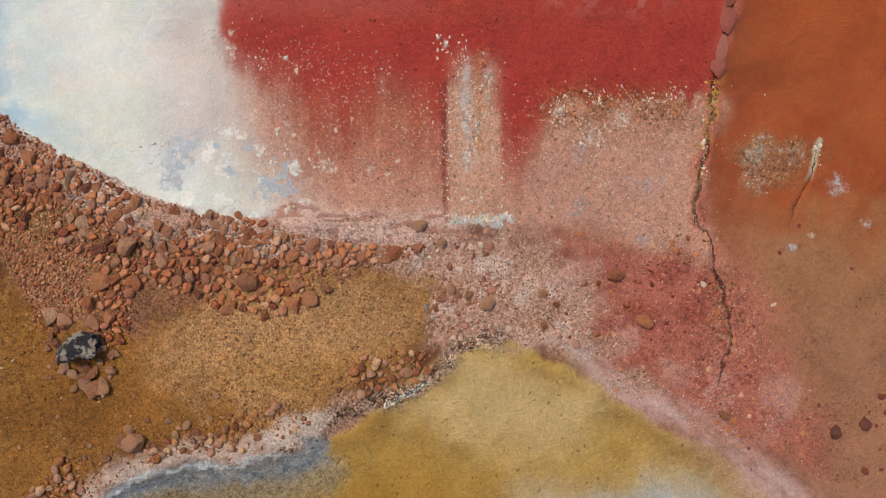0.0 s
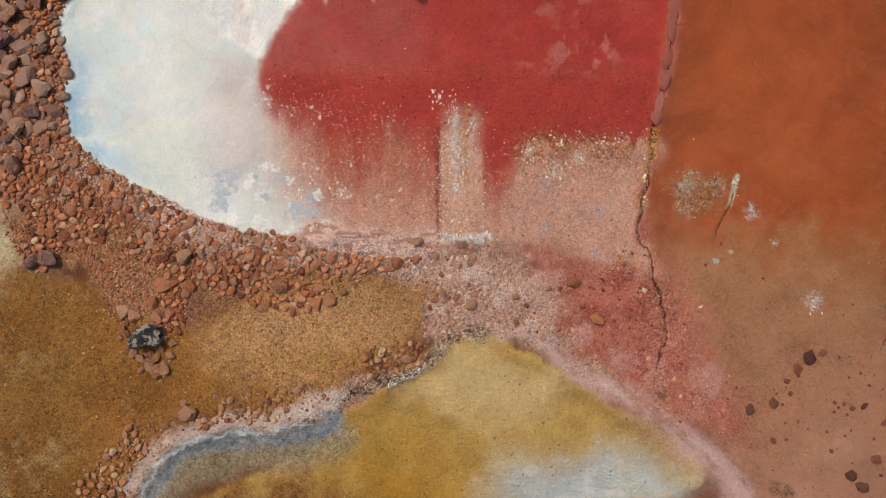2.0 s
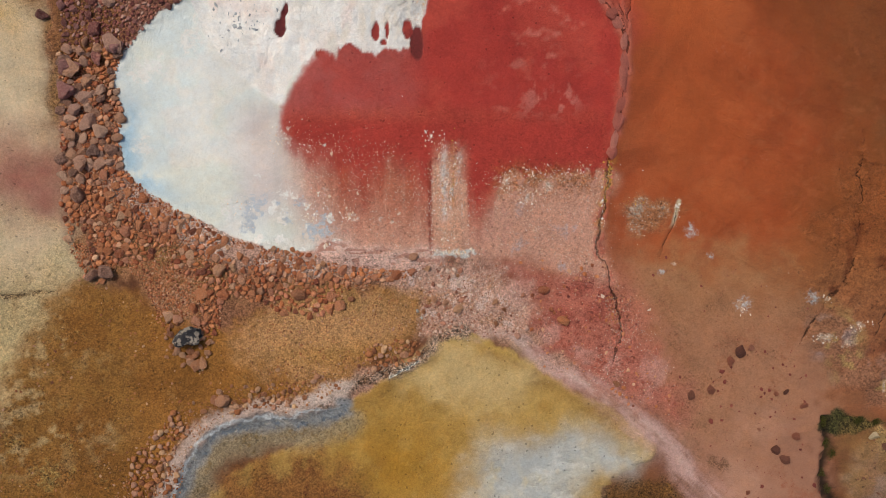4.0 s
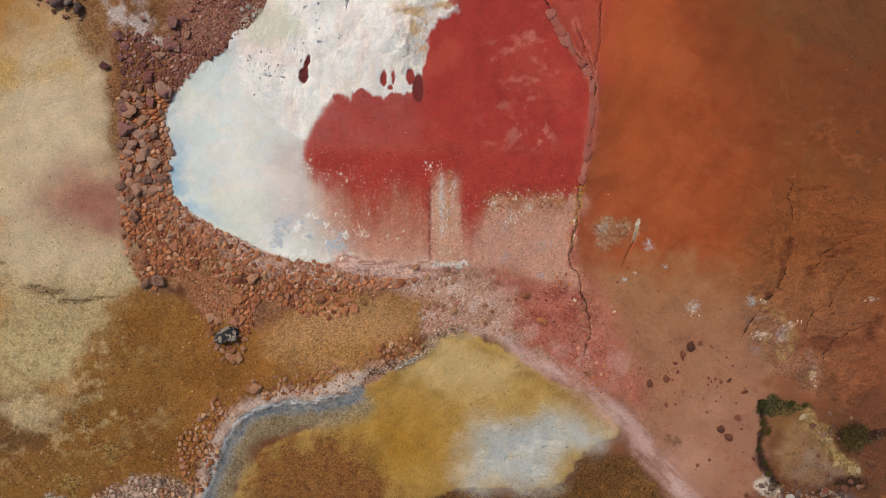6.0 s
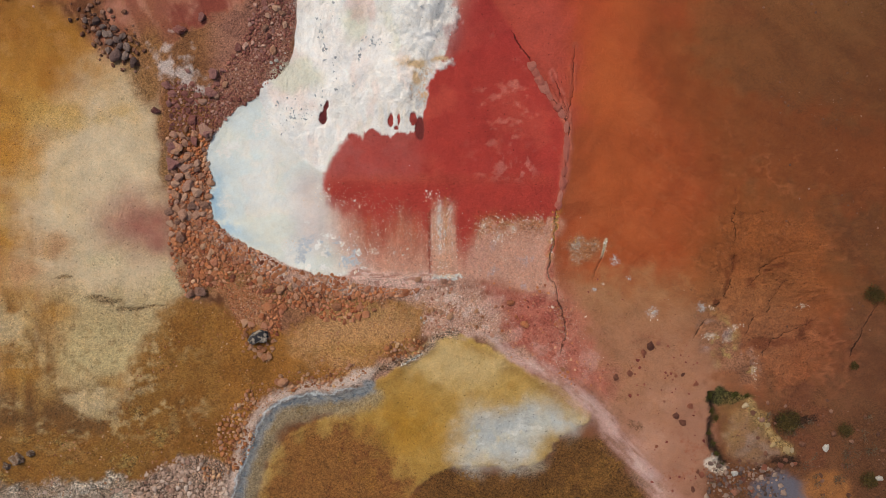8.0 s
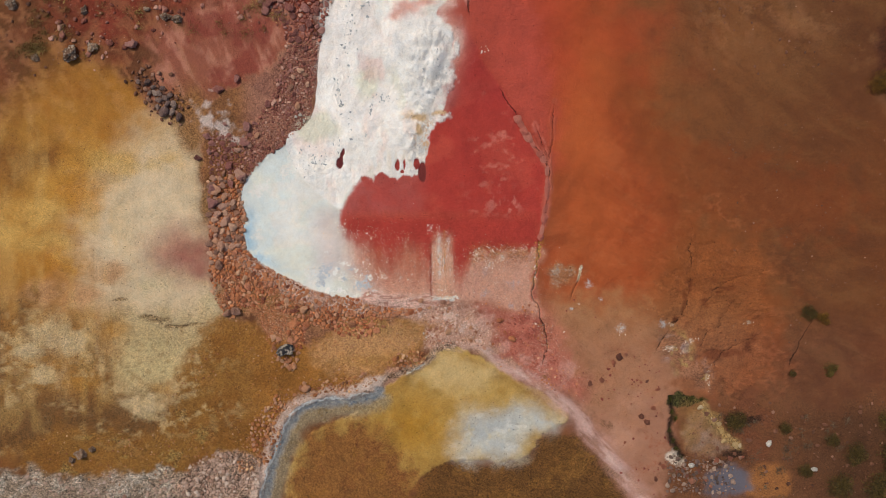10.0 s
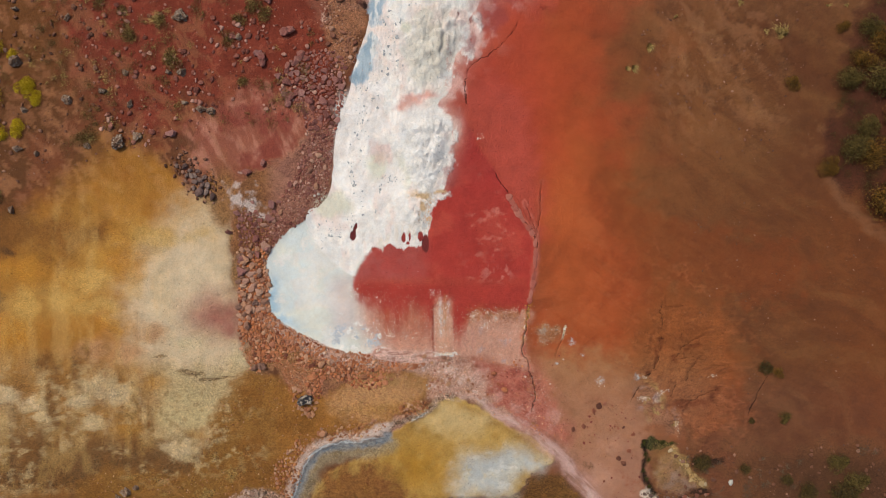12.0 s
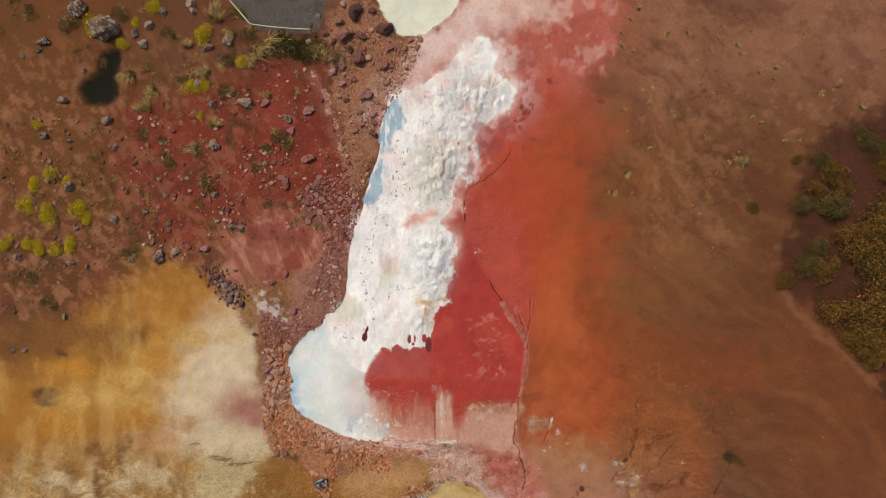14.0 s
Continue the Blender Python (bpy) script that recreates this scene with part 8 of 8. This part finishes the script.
def blades_mesh(name, rng, count, tall, spread, mat, lean=(0.0, 0.0), width=0.008):
    """An untidy tussock of long bent grass blades."""
    v, f = [], []
    hearts = [(rng.normal() * 0.16, rng.normal() * 0.16) for _ in range(5)]
    for _ in range(count):
        hx, hy = hearts[rng.randint(5)]
        a, r = rng.uniform(0, 6.283), 0.10 * math.sqrt(rng.rand())
        root = np.array([hx + r * math.cos(a), hy + r * math.sin(a), 0.0])
        h = tall * rng.uniform(0.3, 1.0)
        a += rng.normal() * 0.8
        out = np.array([0.7 * math.cos(a) + lean[0], 0.7 * math.sin(a) + lean[1], 0.0]) * spread * rng.uniform(0.1, 1.2)
        side = np.array([-math.sin(a), math.cos(a), 0]) * width
        k = len(v)
        for q, w in ((0.0, 1.0), (0.4, 0.9), (0.75, 0.6), (1.0, 0.1)):
            c = root + out * q * q + np.array([0, 0, h * (q - 0.35 * q * q)])
            v += [c - side * w, c + side * w]
        f += [(k + 2 * i, k + 2 * i + 1, k + 2 * i + 3, k + 2 * i + 2) for i in range(3)]
    return mesh_of(name, v, f, mat)


def plant(name, parts):
    root = new(name)
    root.empty_display_size = 0.1
    for key, me in parts:
        new(key, me).parent = root
    return root


def set_plants(kinds, spots, label, category, group, scale=1.0):
    """The first of each kind is the pattern; every spot gets a copy, the patterns take the first spots."""
    fresh = list(kinds)
    for x, y, d in spots:
        s = d * scale * RNG.uniform(0.9, 1.15)
        m = pose(x, y, height(x, y) - 0.01, 0, 0, RNG.uniform(0, 360)) @ Matrix.Diagonal((s, s, s, 1))
        if fresh:
            ob = fresh.pop()
            tagged(ob, label, category, group)
            ob.matrix_basis = m
        else:
            src = kinds[RNG.randint(len(kinds))]
            ob = copy_thing(src, Matrix.Identity(4))
            ob.matrix_basis = m


PR = np.random.RandomState(77)
moss = [plant("moss_cushion", [("foliage", leaves_mesh("foliage", PR, 1700, 0.055, 1.0, 0.3, M_MOSS, 0.6)), ("stem", stems_mesh("stem", PR, 20, 0.3, 0.2, M_TWIG))]) for _ in range(4)]
set_plants(moss, YELLOW_MOSS, "low bright yellow-green moss cushion on stony soil", "moss", "yellow moss cushions", 1.15)
straw = [plant("grass_tussock", [("grass", blades_mesh("grass", PR, 230, 0.6, 0.42, M_STRAW, (0.3, 0.5))), ("base", leaves_mesh("base", PR, 250, 0.1, 0.5, 0.1, M_OLIVE))]) for _ in range(3)]
set_plants(straw, STRAW_GRASS + NORTH_TUFTS, "dry straw-coloured grass tussock on bare soil", "grass tussock", "dry tussocks", 0.95)
olive = [plant("tuft", [("foliage", leaves_mesh("foliage", PR, 700, 0.1, 1.05, 0.22, M_OLIVE, 0.3, 0.8)), ("grass", blades_mesh("grass", PR, 90, 0.3, 0.4, M_STRAW))]) for _ in range(4)]
set_plants(olive, OLIVE_TUFTS, "low olive-brown tuft among stones", "plant", "olive tufts", 1.15)
heath = [plant("heath_shrub", [("foliage", leaves_mesh("foliage", PR, 3000, 0.055, 1.05, 0.55, m, 0.45, 0.6)), ("stem", stems_mesh("stem", PR, 60, 0.55, 0.3, M_TWIG))]) for m in (M_HEATH, M_HEATH_GREEN, M_HEATH, M_HEATH, M_HEATH_GREEN)]
set_plants(heath, [q for k, q in enumerate(HEATH + HEATH_B) if k % 4], "dense olive-brown heath shrub on dark soil", "shrub", "heath shrubs", 0.98)
scrub = [plant("scrub", [("foliage", leaves_mesh("foliage", PR, 1600, 0.08, 1.0, 0.3, m, 0.4, 0.7)), ("stem", stems_mesh("stem", PR, 50, 0.6, 0.28, M_TWIG))]) for m in (M_SCRUB, M_HEATH_GREEN, M_SCRUB)]
set_plants(scrub, SE_SHRUBS, "small dark green scrub plant on brown soil", "shrub", "low scrub", 0.9)

sedge = [plant("sedge_clump", [("foliage", leaves_mesh("foliage", PR, 900, 0.14, 1.0, 0.2, M_SEDGE, 0.2, 0.6)), ("stem", stems_mesh("stem", PR, 40, 0.5, 0.3, M_SEDGE))]) for _ in range(2)]
set_plants(sedge, [q for q in SEDGE if q[0] > -8] + [(x, y, 0.7 * d) for x, y, d in GULLY_SEDGE], "dark green sedge clump in a damp hollow", "sedge", "sedge clumps", 1.0)


def ground_cover(name, pts, count, seed, mat, label, size=(0.12, 0.4), keep=0.5):
    """Low dead moss and stalks between the stones, as one mesh."""
    rng = np.random.RandomState(seed)
    p = np.array(pts)
    (x0, y0), (x1, y1) = p.min(0), p.max(0)
    xs, ys = rng.uniform(x0, x1, count), rng.uniform(y0, y1, count)
    ok = (within(pts, xs, ys) < 0) & (fbm(xs, ys, 1.6, 4, seed) > keep) & (within(ZONES["dark_hollow"], xs, ys) > 0.25)
    v, f = [], []
    for x, y in zip(xs[ok], ys[ok]):
        s = rng.uniform(*size)
        for _ in range(int(330 * s)):
            px, py = x + rng.normal() * s * 0.3, y + rng.normal() * s * 0.3
            q = np.array([px, py, height(px, py) + rng.uniform(0.0, 0.25) * s])
            d = np.array([rng.normal() * 0.7, rng.normal() * 0.7, rng.uniform(0.1, 0.8)]) * 0.05
            w = np.cross(d, rng.normal(size=3)) * 0.25
            w *= 0.007 / (np.linalg.norm(w) + 1e-6)
            k = len(v)
            v += [q, q + d * 0.5 + w, q + d, q + d * 0.5 - w]
            f.append((k, k + 1, k + 2, k + 3))
    tagged(new(name, mesh_of(name, v, f, mat, False)), label, "ground cover", kind="stuff")


ground_cover("dry_moss", ZONES["stony_slope"], 900, 61, M_OLIVE, "dull olive dead moss between the stones")
ground_cover("dry_stalk", ZONES["stony_slope"], 420, 62, M_STRAW, "dry straw stalks between the stones", (0.1, 0.3), 0.52)
ground_cover("heath_litter", ZONES["heath_soil"], 380, 63, M_SCRUB, "dark brown heath litter on dark soil", (0.15, 0.4), 0.4)
ground_cover("scrub_litter", ZONES["scrub_se"], 260, 64, M_TWIG, "dull brown dry scrub on brown soil", (0.1, 0.26), 0.52)


# ---- rope along the grey path ----
def tube(points, r, sides=6):
    v, f = [], []
    for k, p in enumerate(points):
        a, b = points[max(k - 1, 0)], points[min(k + 1, len(points) - 1)]
        d = (Vector(b) - Vector(a)).normalized()
        u = d.cross(Vector((0, 0, 1))).normalized() if abs(d.z) < 0.9 else Vector((1, 0, 0))
        w = d.cross(u)
        v += [tuple(Vector(p) + r * (math.cos(q * 6.2832 / sides) * u + math.sin(q * 6.2832 / sides) * w)) for q in range(sides)]
    for k in range(len(points) - 1):
        f += [(k * sides + q, k * sides + (q + 1) % sides, (k + 1) * sides + (q + 1) % sides, (k + 1) * sides + q) for q in range(sides)]
    return v, f


rope_fence = tagged(new("rope_fence"), "thin pale rope on low stakes edging the grey path", "rope fence")
posts = [(x, y, height(x, y) + 0.3) for x, y in ROPE_POSTS]
line = []
for a, b in zip(posts, posts[1:]):
    for q in np.linspace(0, 1, 9)[: 9]:
        line.append((a[0] + (b[0] - a[0]) * q, a[1] + (b[1] - a[1]) * q, a[2] + (b[2] - a[2]) * q - 0.12 * q * (1 - q)))
new("rope", mesh_of("rope", *tube(line, 0.018), M_ROPE)).parent = rope_fence
for x, y, z in posts:
    new("stake", mesh_of("stake", *tube([(x, y, z - 0.4), (x, y, z - 0.1), (x, y, z + 0.03)], 0.015, 8), M_STAKE)).parent = rope_fence
